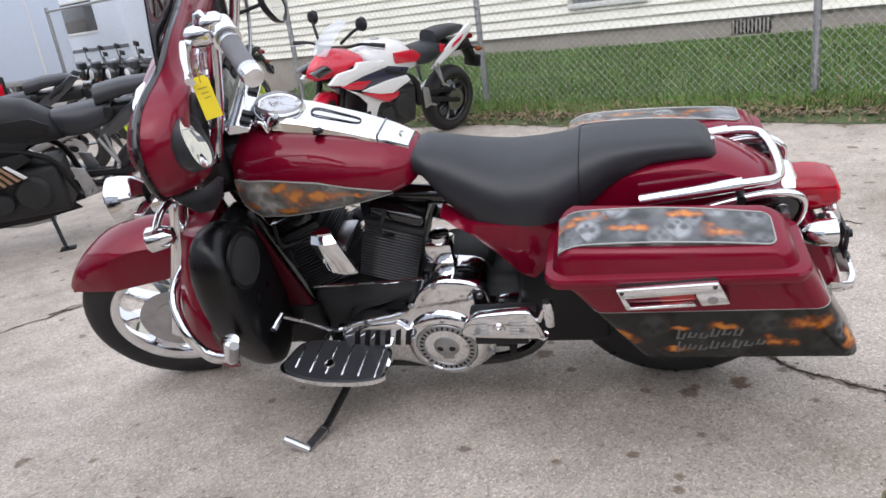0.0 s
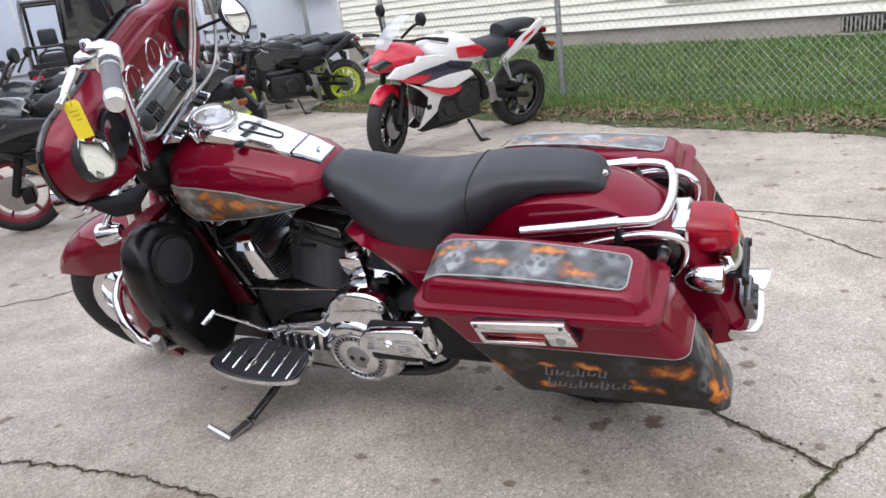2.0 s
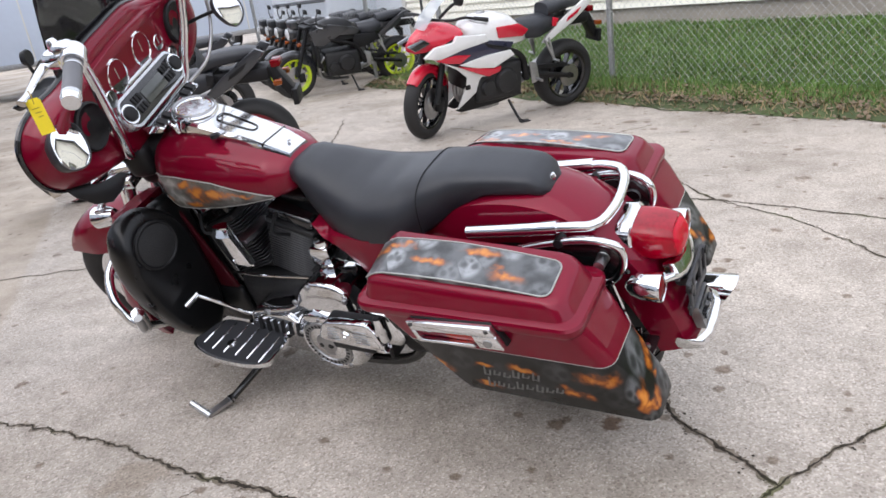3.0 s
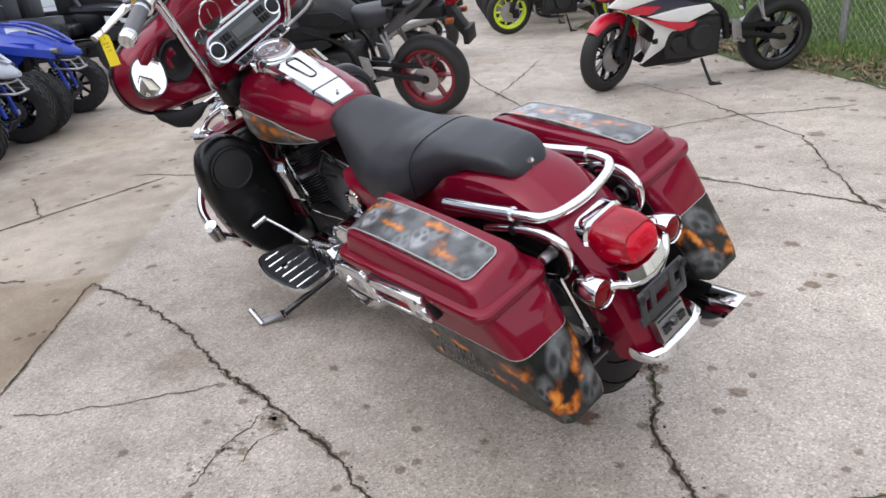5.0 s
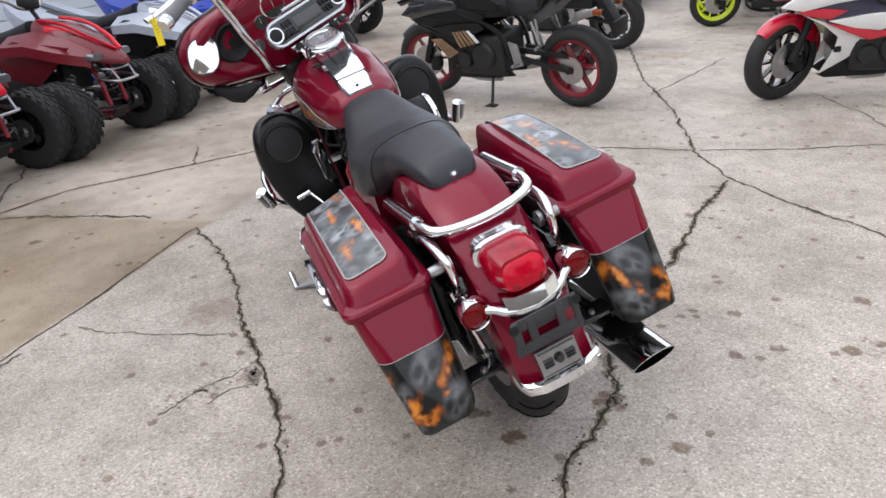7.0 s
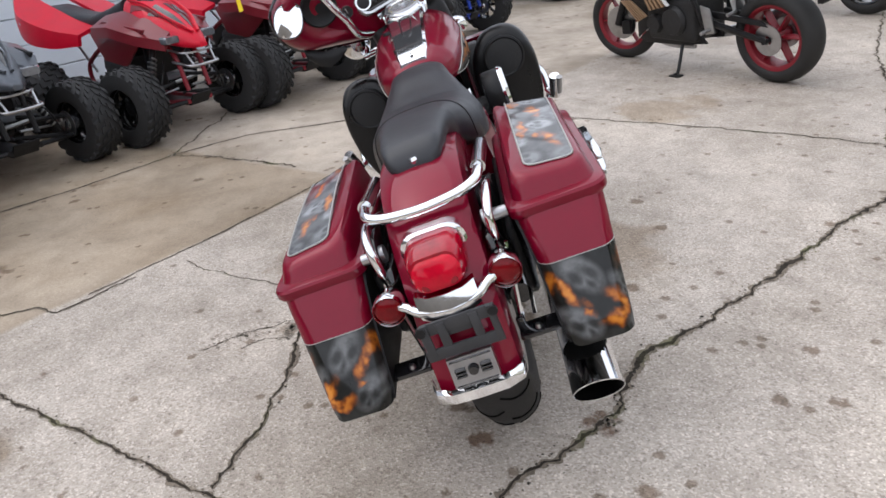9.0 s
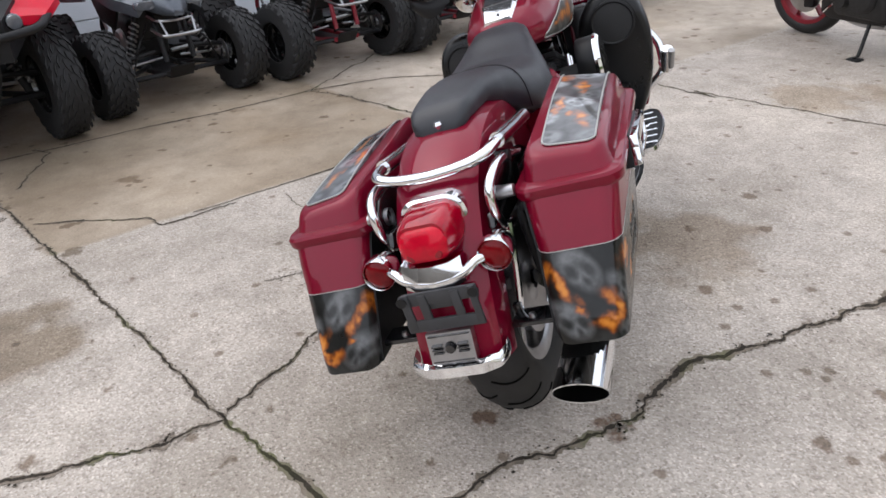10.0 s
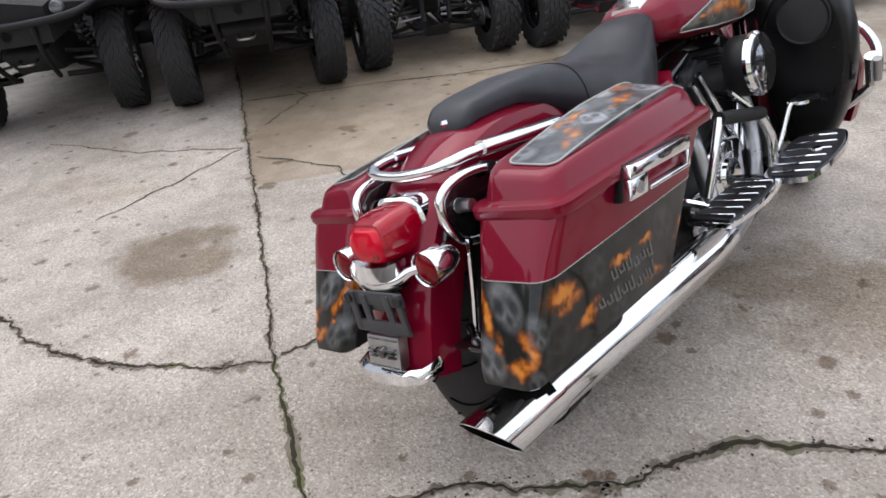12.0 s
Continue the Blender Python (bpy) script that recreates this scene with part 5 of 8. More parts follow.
    for a in range(5):
        b = radians(20 + 72 * a)
        part("screw", lathe([(0, 0.209), (0.006, 0.208), (0.007, 0.203)], 10, "Y", (0.697 + 0.099 * math.cos(b), 0, 0.278 + 0.099 * math.sin(b))), M_STEEL, pr)
    for a, b in ((0.70, 0.488), (0.575, 0.45), (0.57, 0.24), (0.80, 0.225), (0.98, 0.27), (0.93, 0.36), (0.78, 0.42)):
        part("screw", lathe([(0, 0.191), (0.008, 0.19), (0.009, 0.183)], 10, "Y", (a, 0, b)), M_STEEL, pr)
    # chrome insert with black ribs at the front of the primary
    ins = part("primary_insert", prism([(1.01, 0.32), (0.92, 0.355), (0.83, 0.365), (0.80, 0.335), (0.84, 0.28), (0.93, 0.265), (1.005, 0.28)], 0.183, 0.197, 0.006), M_CHROME, pr)
    for i in range(6):
        x = 0.985 - i * 0.032
        part("rubber_rib", prism([(x, 0.285), (x - 0.018, 0.282), (x - 0.034, 0.345 - 0.0 * i), (x - 0.016, 0.338)], 0.195, 0.201, 0.002, 1), M_BLACK, ins)
    # transmission end cover
    part("clutch_cover", prism([(0.618, 0.40), (0.60, 0.415), (0.46, 0.425), (0.435, 0.37), (0.42, 0.33), (0.44, 0.30), (0.60, 0.30), (0.622, 0.32)], 0.10, 0.20, 0.012, 3), M_CHROME, BIKE, "chrome transmission side cover")
    fb = part("passenger_footboard", prism([(q.x, q.y) for q in spline([(0.602, 0.425, 0), (0.594, 0.462, 0), (0.572, 0.488, 0), (0.535, 0.498, 0), (0.435, 0.506, 0), (0.412, 0.497, 0), (0.398, 0.465, 0), (0.386, 0.418, 0), (0.392, 0.412, 0), (0.50, 0.414, 0)], 4, True)], 0.296, 0.326, 0.008, 3), M_CHROME, BIKE, "chrome passenger footboard folded up against its hinge")
    for i in range(5):
        for x0, x1 in ((0.575, 0.530), (0.474, 0.425)):
            part("rib", box(x1, x0 - 0.004 * i * (x0 > 0.5), 0.3255, 0.3285, 0.433 + i * 0.0105, 0.4365 + i * 0.0105, 0.001, 1), M_ALU, fb)
    part("medallion", lathe([(0, 0.338), (0.006, 0.337), (0.008, 0.333), (0.015, 0.332), (0.018, 0.326)], 18, "Y", (0.502, 0, 0.454)), M_CHROME, fb)
    for x in (0.560, 0.442):
        part("screw", lathe([(0, 0.331), (0.007, 0.330), (0.008, 0.326)], 10, "Y", (x, 0, 0.448)), M_STEEL, fb)
    part("rubber_pad", join(box(0.40, 0.585, 0.255, 0.297, 0.40, 0.485, 0.01), box(0.43, 0.575, 0.27, 0.318, 0.388, 0.414, 0.006)), M_BLACK, fb)
    part("hinge", join(tube([(0.395, 0.315, 0.47), (0.375, 0.318, 0.515), (0.366, 0.318, 0.535)], 0.008, 8), box(0.46, 0.54, 0.12, 0.30, 0.395, 0.42, 0.006)), M_CHROME, fb)
    part("hinge_post", lathe([(0.0, -0.002), (0.012, -0.002), (0.014, 0.004), (0.014, 0.07), (0.011, 0.078), (0, 0.080)], 18, "Z", (0.366, 0.322, 0.462)), M_CHROME, fb)
    part("post_cap", lathe([(0.0, 0.006), (0.008, 0.005), (0.0125, 0.0)], 14, "Z", (0.366, 0.322, 0.540)), M_BLACK, fb)
    part("stand_switch", join(box(0.50, 0.605, 0.12, 0.205, 0.27, 0.31, 0.008), box(0.50, 0.52, 0.12, 0.18, 0.22, 0.30, 0.005)), M_BLACK, BIKE)
    # passenger footboard on the right, swung down
    pr_ = part("passenger_footboard", skin([[V(x, y, z + dz) for y, z, dz in ((-0.20, 0.335, -0.012), (-0.20, 0.335, 0.0), (-0.335 + 0.8 * abs(x - 0.63) ** 2, 0.325, 0.0), (-0.335 + 0.8 * abs(x - 0.63) ** 2, 0.325, -0.012))] for x in (0.47, 0.52, 0.58, 0.63, 0.68, 0.74, 0.79)]), M_CHROME, BIKE, "lowered chrome passenger footboard with rubber ribs")
    for i in range(6):
        part("rib", box(0.502 + i * 0.048, 0.508 + i * 0.048, -0.312, -0.205, 0.331, 0.3405, 0.002, 1), M_CHROME, pr_)
    part("rubber_pad", skin([[V(x, y, z + dz) for y, z, dz in ((-0.205, 0.335, 0.0), (-0.205, 0.335, 0.004), (-0.322 + 0.8 * abs(x - 0.63) ** 2, 0.326, 0.004), (-0.322 + 0.8 * abs(x - 0.63) ** 2, 0.326, 0.0))] for x in (0.485, 0.53, 0.58, 0.63, 0.68, 0.73, 0.775)]), M_BLACK, pr_)
    part("board_arm", tube([(0.55, -0.13, 0.36), (0.56, -0.22, 0.335)], 0.014, 8, 2), M_CHROME, pr_)
    # frame tubes
    part("frame", join(*[tube([(1.36, 0.06 * s, 0.80), (1.27, 0.10 * s, 0.55), (1.16, 0.12 * s, 0.25), (1.05, 0.13 * s, 0.16), (0.55, 0.13 * s, 0.16), (0.40, 0.12 * s, 0.30), (0.42, 0.11 * s, 0.58)], 0.018, 10) for s in (1, -1)], tube([(1.38, 0, 0.86), (0.95, 0, 0.72), (0.45, 0, 0.66)], 0.03, 10), tube([HEAD + V(0.06, 0, -0.10), HEAD + V(-0.06, 0, 0.12)], 0.036, 14, 2)), M_GLOSSBLACK, BIKE)
    part("oil_cooler", box(1.15, 1.19, -0.09, 0.09, 0.18, 0.58, 0.01), M_BLACK, BIKE)
    for s in (1, -1):
        part("frame_downtube", tube([(1.29, 0.05 * s, 0.80), (1.21, 0.075 * s, 0.60), (1.13, 0.09 * s, 0.36), (1.06, 0.09 * s, 0.20), (0.90, 0.09 * s, 0.17)], 0.019, 12), M_GLOSSBLACK, BIKE)
    for i in range(9):
        part("cooler_fin", box(1.190, 1.194, -0.082, 0.082, 0.21 + i * 0.040, 0.222 + i * 0.040, 0.001, 1), M_FIN, BIKE)
    part("shift_rod", tube([(1.08, 0.16, 0.487), (0.90, 0.165, 0.493), (0.738, 0.16, 0.50)], 0.0045, 8), M_CHROME, BIKE)
    sh = part("shift_lever", tube([(1.02, 0.185, 0.335), (1.045, 0.205, 0.35), (1.10, 0.24, 0.415), (1.150, 0.275, 0.472)], [0.010, 0.007, 0.006, 0.006], 8), M_CHROME, BIKE)
    part("shift_peg", tube([(1.150, 0.27, 0.472), (1.158, 0.325, 0.462)], 0.011, 12, 2), M_CHROME, sh)
    part("intake", join(tube([(0.90, -0.02, 0.60), (0.90, -0.18, 0.60)], 0.035, 14, 2), box(0.78, 0.95, -0.10, -0.02, 0.54, 0.66, 0.02)), M_ENGINE, BIKE)
    ac = part("air_cleaner", lathe([(0.0, -0.265), (0.03, -0.268), (0.05, -0.262), (0.058, -0.262), (0.082, -0.26), (0.09, -0.25), (0.09, -0.24)], 36, "Y", (0.93, 0, 0.62)), M_CHROME, BIKE, "chrome-capped round air cleaner")
    part("filter_element", lathe([(0.083, -0.242), (0.086, -0.235), (0.086, -0.185), (0.083, -0.18), (0.04, -0.175)], 60, "Y", (0.93, 0, 0.62)), M_BLACK, ac)
    # exhaust on the right
    part("front_header_pipe", join(tube([(0.97, -0.09, 0.58), (1.03, -0.13, 0.52), (1.02, -0.15, 0.38), (0.92, -0.17, 0.24), (0.7, -0.20, 0.20), (0.45, -0.225, 0.217)], 0.024, 14)), M_STEEL, BIKE)
    part("rear_header_pipe", join(tube([(0.74, -0.08, 0.58), (0.68, -0.14, 0.50), (0.66, -0.17, 0.36), (0.58, -0.21, 0.24), (0.45, -0.225, 0.22)], 0.024, 14)), M_STEEL, BIKE)
    br = part("rear_peg_arm", tube([(0.57, -0.215, 0.36), (0.60, -0.235, 0.45), (0.66, -0.24, 0.545)], 0.012, 10), M_CHROME, BIKE)
    part("front_peg_arm", join(tube([(0.93, -0.24, 0.31), (0.935, -0.245, 0.40), (0.90, -0.24, 0.48)], 0.014, 10), tube([(0.90, -0.24, 0.48), (0.83, -0.20, 0.57)], 0.009, 8, 2)), M_CHROME, BIKE, "chrome footpeg bracket")
    part("peg_bar", tube([(0.655, -0.24, 0.545), (0.905, -0.24, 0.485)], 0.019, 14, 3), M_BLACK, br)
    mu = part("muffler", tube([(0.62, -0.215, 0.228), (0.50, -0.217, 0.232), (0.10, -0.222, 0.247), (-0.27, -0.227, 0.262)], [0.040, 0.052, 0.055, 0.055], 28), M_CHROME, BIKE, "chrome slash-cut muffler with black tip")
    rings = []
    for i, (x, rr) in enumerate(((-0.22, 0.057), (-0.345, 0.058))):
        rings.append([V(x + (0 if i == 0 else -0.085 * (0.5 + 0.5 * math.sin(a))), -0.228 + rr * math.cos(a), (0.260 if i == 0 else 0.266) + rr * math.sin(a)) for a in [2 * math.pi * q / 32 for q in range(32)]])
    rings.append([V(p.x, -0.228 + (p.y + 0.228) * 0.95, 0.266 + (p.z - 0.266) * 0.95) for p in rings[-1]])
    rings.append([V(-0.24, p.y, p.z) for p in rings[-1]])
    part("muffler_tip", skin(rings[:3], caps=False), M_CHROME, mu, sharp=50)
    part("muffler_bore", skin([[V(p.x + 0.001, -0.228 + (p.y + 0.228) * 0.995, 0.266 + (p.z - 0.266) * 0.995) for p in rings[2]], rings[3], [V(p.x, -0.228 + (p.y + 0.228) * 0.05, 0.266 + (p.z - 0.266) * 0.05) for p in rings[3]]], caps=False), M_INKBLACK, mu, sharp=50)
    part("brake_cover", box(0.60, 0.74, -0.155, -0.12, 0.22, 0.34, 0.02), M_CHROME, BIKE)
    part("cam_cover", prism([(0.94, 0.42), (0.84, 0.44), (0.74, 0.42), (0.72, 0.28), (0.80, 0.22), (0.93, 0.26)], -0.155, -0.11, 0.015, 3), M_CHROME, BIKE)
    part("timer_cover", lathe([(0.0, -0.168), (0.05, -0.166), (0.056, -0.155)], 28, "Y", (0.83, 0, 0.33)), M_CHROME, BIKE)
    bp = part("brake_pedal", tube([(0.99, -0.20, 0.27), (1.05, -0.222, 0.36), (1.11, -0.235, 0.438), (1.14, -0.245, 0.448)], 0.0075, 8), M_CHROME, BIKE, "chrome brake pedal with a rubber pad")
    part("pedal_plate", skin([[V(x, y0, z), V(x, y1, z - 0.004), V(x, y1, z - 0.014), V(x, y0, z - 0.010)] for x, y0, y1, z in ((1.125, -0.225, -0.275, 0.452), (1.19, -0.235, -0.300, 0.452), (1.245, -0.25, -0.305, 0.448), (1.262, -0.265, -0.300, 0.445))]), M_CHROME, bp)
    part("pedal_pad", skin([[V(x, y0, z + 0.004), V(x, y1, z), V(x, y1, z - 0.008), V(x, y0, z - 0.006)] for x, y0, y1, z in ((1.135, -0.230, -0.270, 0.452), (1.19, -0.240, -0.294, 0.452), (1.24, -0.255, -0.298, 0.448))]), M_BLACK, bp)


def footboards():
    for s in (1, -1):
        out = [(1.160, 0.320), (1.168, 0.345), (1.145, 0.375), (1.05, 0.396), (0.93, 0.388), (0.862, 0.365), (0.848, 0.33), (0.86, 0.24), (0.95, 0.225), (1.08, 0.228), (1.135, 0.25)]
        P = [(q.x, q.y) for q in spline([(a, b, 0) for a, b in out], 4, True)]

        def tilt(x):
            return 0.303 + (x - 0.83) * 0.11

        def slab(k, z0, z1):
            cx, cy = 0.99, 0.32
            bm = bmesh.new()
            lo = [bm.verts.new((cx + (x - cx) * k, cy + (y - cy) * k, tilt(x) + z0)) for x, y in P]
            hi = [bm.verts.new((cx + (x - cx) * k, cy + (y - cy) * k, tilt(x) + z1)) for x, y in P]
            bm.faces.new(lo[::-1])
            bm.faces.new(hi)
            for i in range(len(P)):
                j = (i + 1) % len(P)
                bm.faces.new((lo[i], lo[j], hi[j], hi[i]))
            return bm
        fb = part("footboard", mirrored(slab(1.0, -0.016, 0.0), s), M_CHROME, BIKE, "chrome rider footboard with black rubber pads")
        part("rubber_pad", mirrored(slab(0.93, 0.0, 0.006), s), M_CUP, fb)
        for i in range(6):
            x = 1.115 - i * 0.048
            y0 = 0.245 if x > 0.9 else 0.255
            part("chrome_rib", mirrored(box(x - 0.0032, x + 0.0032, y0, 0.372 - 0.4 * max(0, x - 1.08), tilt(x) + 0.004, tilt(x) + 0.011, 0.003, 1), s), M_CHROME, fb)
        part("board_badge", mirrored(lathe([(0, 0.012), (0.014, 0.011), (0.017, 0.005)], 16, "Z", (1.02, 0.33, tilt(1.02))), s), M_CHROME, fb)
        part("board_mount", mirrored(join(box(1.02, 1.06, 0.12, 0.27, 0.285, 0.31, 0.006), box(0.90, 0.94, 0.12, 0.27, 0.27, 0.295, 0.006)), s), M_GLOSSBLACK, fb)
    # side stand, swung out to the ground
    st = part("side_stand", tube([(1.00, 0.12, 0.20), (1.03, 0.26, 0.168), (1.06, 0.385, 0.142), (1.068, 0.41, 0.138)], [0.016, 0.013, 0.012, 0.017], 12), M_GLOSSBLACK, BIKE, "black side stand with bare metal foot")
    part("stand_foot", skin([[V(1.066 + 0.030 * k + dx, 0.405 + 0.088 * k, 0.138 + 0.004 * k + dz) for dx, dz in ((-0.015, -0.005), (0.015, -0.005), (0.015, 0.005), (-0.015, 0.005))] for k in (0, 0.3, 0.6, 0.9, 1.0)]), M_STEEL, st)
    part("stand_tip", tube([(1.088, 0.488, 0.140), (1.155, 0.486, 0.182)], 0.0125, 12, 2), M_FRAME, st)
    part("stand_spring", tube([(0.99, 0.10, 0.18), (1.05, 0.26, 0.14)], 0.008, 8, 2), M_STEEL, st)


M_POD = mat("polished_black_plastic", (0.006, 0.006, 0.0065), 0.30, 0.0, 0.3, 12, spec=0.35)


def lowers():
    """Lower fairings with speaker pods, and the engine guard before them."""
    for s in (1, -1):
        # red leg shield
        path = [(1.33, 0.775), (1.35, 0.70), (1.375, 0.60), (1.40, 0.48), (1.40, 0.38), (1.385, 0.32)]
        rings = []
        for x, z in path:
            w = 0.25 + 0.085 * math.sin(math.pi * min(1, max(0, (z - 0.22) / 0.57)))
            rings.append([V(x - 0.03, 0.10, z), V(x + 0.015, 0.11, z), V(x + 0.03, 0.16, z), V(x + 0.012, w + 0.020, z), V(x - 0.035, w + 0.040, z), V(x - 0.075, w + 0.036, z), V(x - 0.05, w, z)])
        lw = part("lower_fairing", mirrored(skin(rings), s), M_RED, BIKE, "red lower fairing with black speaker pod", sharp=60)
        # black box with rounded outline, its speaker looking back
        prof = [(0.15, 0.66), (0.18, 0.735), (0.235, 0.785), (0.305, 0.795), (0.362, 0.775), (0.398, 0.72), (0.414, 0.63), (0.405, 0.52), (0.372, 0.41), (0.315, 0.31), (0.25, 0.262), (0.19, 0.275), (0.15, 0.36), (0.14, 0.50)]
        P = [(q.x, q.y) for q in spline([(0.155 + (a - 0.155) * 0.96, b, 0) for a, b in prof], 4, True)]
        pod = []
        for X, k in ((1.305, 0.80), (1.30, 0.88), (1.285, 0.945), (1.262, 0.985), (1.235, 1.0), (1.212, 0.985), (1.195, 0.95), (1.185, 0.89), (1.183, 0.82)):
            pod.append([V(X + (0.10 * max(0, 0.42 - z) + 0.25 * max(0, z - 0.73)) * min(1, max(0, (1.30 - X) / 0.05)), 0.275 + (y - 0.275) * k, 0.53 + (z - 0.53) * k) for y, z in P])
        pd = part("speaker_pod", mirrored(skin(pod), s), M_POD, lw, "black speaker pod", sharp=60)
        part("speaker_ring", mirrored(lathe([(0.080, 1.130), (0.080, 1.120), (0.074, 1.117), (0.070, 1.119), (0.066, 1.123), (0.030, 1.127)], 36, "X", (0.060, 0.285, 0.682)), s), M_BLACK, pd)
        part("grille", mirrored(lathe([(0.070, 1.121), (0.05, 1.116), (0.0, 1.113)], 30, "X", (0.060, 0.285, 0.682)), s), M_RUBBER, pd)
        part("shield_back", mirrored(prism([(1.27, 0.77), (1.22, 0.76), (1.20, 0.60), (1.20, 0.40), (1.22, 0.30), (1.27, 0.29)], 0.10, 0.205, 0.01), s), M_POD, lw)
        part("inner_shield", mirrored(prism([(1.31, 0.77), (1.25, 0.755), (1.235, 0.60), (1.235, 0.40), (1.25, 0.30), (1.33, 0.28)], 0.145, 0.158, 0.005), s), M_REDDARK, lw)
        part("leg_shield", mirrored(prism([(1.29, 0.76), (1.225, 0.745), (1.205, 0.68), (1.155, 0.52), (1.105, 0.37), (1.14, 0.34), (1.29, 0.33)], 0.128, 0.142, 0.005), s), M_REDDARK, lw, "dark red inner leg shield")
        # added black block: keeps the gap between pod and engine dark, no real part
        part("lower_skirt", mirrored(prism([(1.33, 0.40), (1.10, 0.40), (1.085, 0.30), (1.13, 0.245), (1.30, 0.245)], 0.122, 0.150, 0.012), s), M_POD, lw)
        # engine guard bar and peg
        gb = part("engine_guard", mirrored(tube([(1.385, 0.10, 0.64), (1.42, 0.24, 0.63), (1.405, 0.35, 0.60), (1.372, 0.405, 0.54), (1.345, 0.415, 0.48), (1.315, 0.405, 0.43), (1.305, 0.32, 0.37), (1.28, 0.14, 0.28)], 0.0155, 12), s), M_CHROME, BIKE, "chrome engine guard with highway peg")
        part("peg_arm", mirrored(tube([(1.335, 0.41, 0.46), (1.30, 0.418, 0.452), (1.255, 0.428, 0.455)], 0.014, 12), s), M_CHROME, gb)
        part("highway_peg", mirrored(tube([(1.246, 0.428, 0.452), (1.208, 0.445, 0.535)], 0.021, 18, 2), s), M_CHROME, gb)
        part("peg_rubber", mirrored(tube([(1.230, 0.444, 0.462), (1.195, 0.460, 0.528)], 0.013, 10, 2), s), M_ALU, gb)


rear_end()
saddlebags()
tank()
side_covers()
engine()
footboards()
lowers()


# ---- front end of the touring motorcycle, steered to the left ----
def front_end():
    S = STEER
    AX = V(1.685, 0, 0.318)
    wheel(BIKE, "front_wheel", AX, 0.318, 0.062, M_CHROME, 9, 0.215, m=S, disc=0.128, disc_side=1, width=1.05)
    part("fork", join(*[tube([(1.685, 0.095 * s, 0.30), (1.56, 0.095 * s, 0.58), (1.46, 0.095 * s, 0.82)], [0.034, 0.034, 0.026], 14, 3) for s in (1, -1)], box(1.42, 1.54, -0.12, 0.12, 0.80, 0.84, 0.01), box(1.31, 1.45, -0.12, 0.12, 0.99, 1.03, 0.01)), M_CHROME, BIKE, "chrome fork legs", m=S)
    part("brake_caliper", box(1.54, 1.62, 0.06, 0.12, 0.33, 0.45, 0.015), M_BLACK, BIKE, m=S)
    # fender
    rings = []
    for i in range(29):
        a = radians(37 + 118 * i / 28)
        c, sn = math.cos(a), math.sin(a)
        R = 0.352 + 0.012 * math.sin(math.pi * i / 28)
        end = 0.45 + 0.55 * min(1, i / 8)
        x, z = AX.x + R * c, AX.z + R * sn
        ring = [V(x - 0.012 * c, 0.092 * end, min(z - 0.01, 0.525)), V(x - 0.02 * c, 0.097 * end, min(z - 0.008, 0.56 + 0.5 * (z - 0.56) * (z > 0.56)))]
        for y, d in ((0.088, -0.022), (0.064, -0.005), (0.032, 0.002), (0, 0.004)):
            ring.append(V(AX.x + (R + d) * c, y * end, AX.z + (R + d) * sn))
        ring += [V(q.x, -q.y, q.z) for q in ring[-2::-1]]
        ring += [V(q.x - 0.006 * c, q.y * 0.94, q.z - 0.004 * sn) for q in ring[::-1]]
        rings.append(ring)
    part("front_fender", skin(rings), M_RED, BIKE, "candy red front fender", m=S)
    # lamps
    for s in (1, -1):
        l = part("passing_lamp", mirrored(lathe([(0.0, -0.075), (0.03, -0.07), (0.052, -0.045), (0.062, -0.01), (0.064, 0.018), (0.060, 0.022)], 30, "X", (1.545, 0.215, 0.935)), s), M_CHROME, BIKE, "chrome passing lamp", m=S)
        part("lens", mirrored(lathe([(0.061, 0.02), (0.045, 0.030), (0.0, 0.036)], 26, "X", (1.545, 0.215, 0.935)), s), M_CLEAR, l, m=S)
        t = part("front_turn_signal", mirrored(join(lathe([(0.0, -0.055), (0.022, -0.05), (0.034, -0.02), (0.037, 0.02), (0.034, 0.024)], 24, "X", (1.525, 0.208, 0.775)), tube([(1.47, 0.10, 0.83), (1.50, 0.16, 0.825), (1.52, 0.205, 0.80)], 0.012, 10)), s), M_CHROME, BIKE, m=S)
        part("lens", mirrored(lathe([(0.034, 0.02), (0.02, 0.03), (0, 0.032)], 20, "X", (1.525, 0.208, 0.775)), s), M_REFLECT, t, m=S)
    part("lamp_bar", join(tube([(1.53, -0.215, 0.875), (1.50, 0, 0.86), (1.53, 0.215, 0.875)], 0.014, 10), box(1.42, 1.51, -0.09, 0.09, 0.845, 0.875, 0.008)), M_CHROME, BIKE, m=S)
    # batwing fairing on one seam line: y, z, x; nose shell before it, inner bowl behind it
    half = [(0.0, 1.305, 1.258), (0.10, 1.304, 1.260), (0.165, 1.294, 1.266), (0.22, 1.277, 1.276), (0.28, 1.267, 1.288), (0.345, 1.264, 1.299), (0.415, 1.248, 1.312), (0.464, 1.208, 1.323), (0.480, 1.15, 1.329), (0.466, 1.088, 1.335), (0.41, 1.032, 1.346), (0.30, 0.99, 1.358), (0.20, 0.955, 1.368), (0.10, 0.93, 1.362), (0.0, 0.925, 1.360)]
    C = [(q.x, q.y, q.z) for q in spline(half, 4)]
    outline = C + [(-y, z, x) for y, z, x in C[-2:0:-1]]

    def nose(d, k, zc=1.07):
        out = []
        for y, z, x in outline:
            h = zc + (z - zc) * k
            out.append(V(1.33 + (x - 1.33) * k + d * (1 - 0.75 * min(1, max(0, (h - 1.05) / 0.20))), y * k, h))
        return out

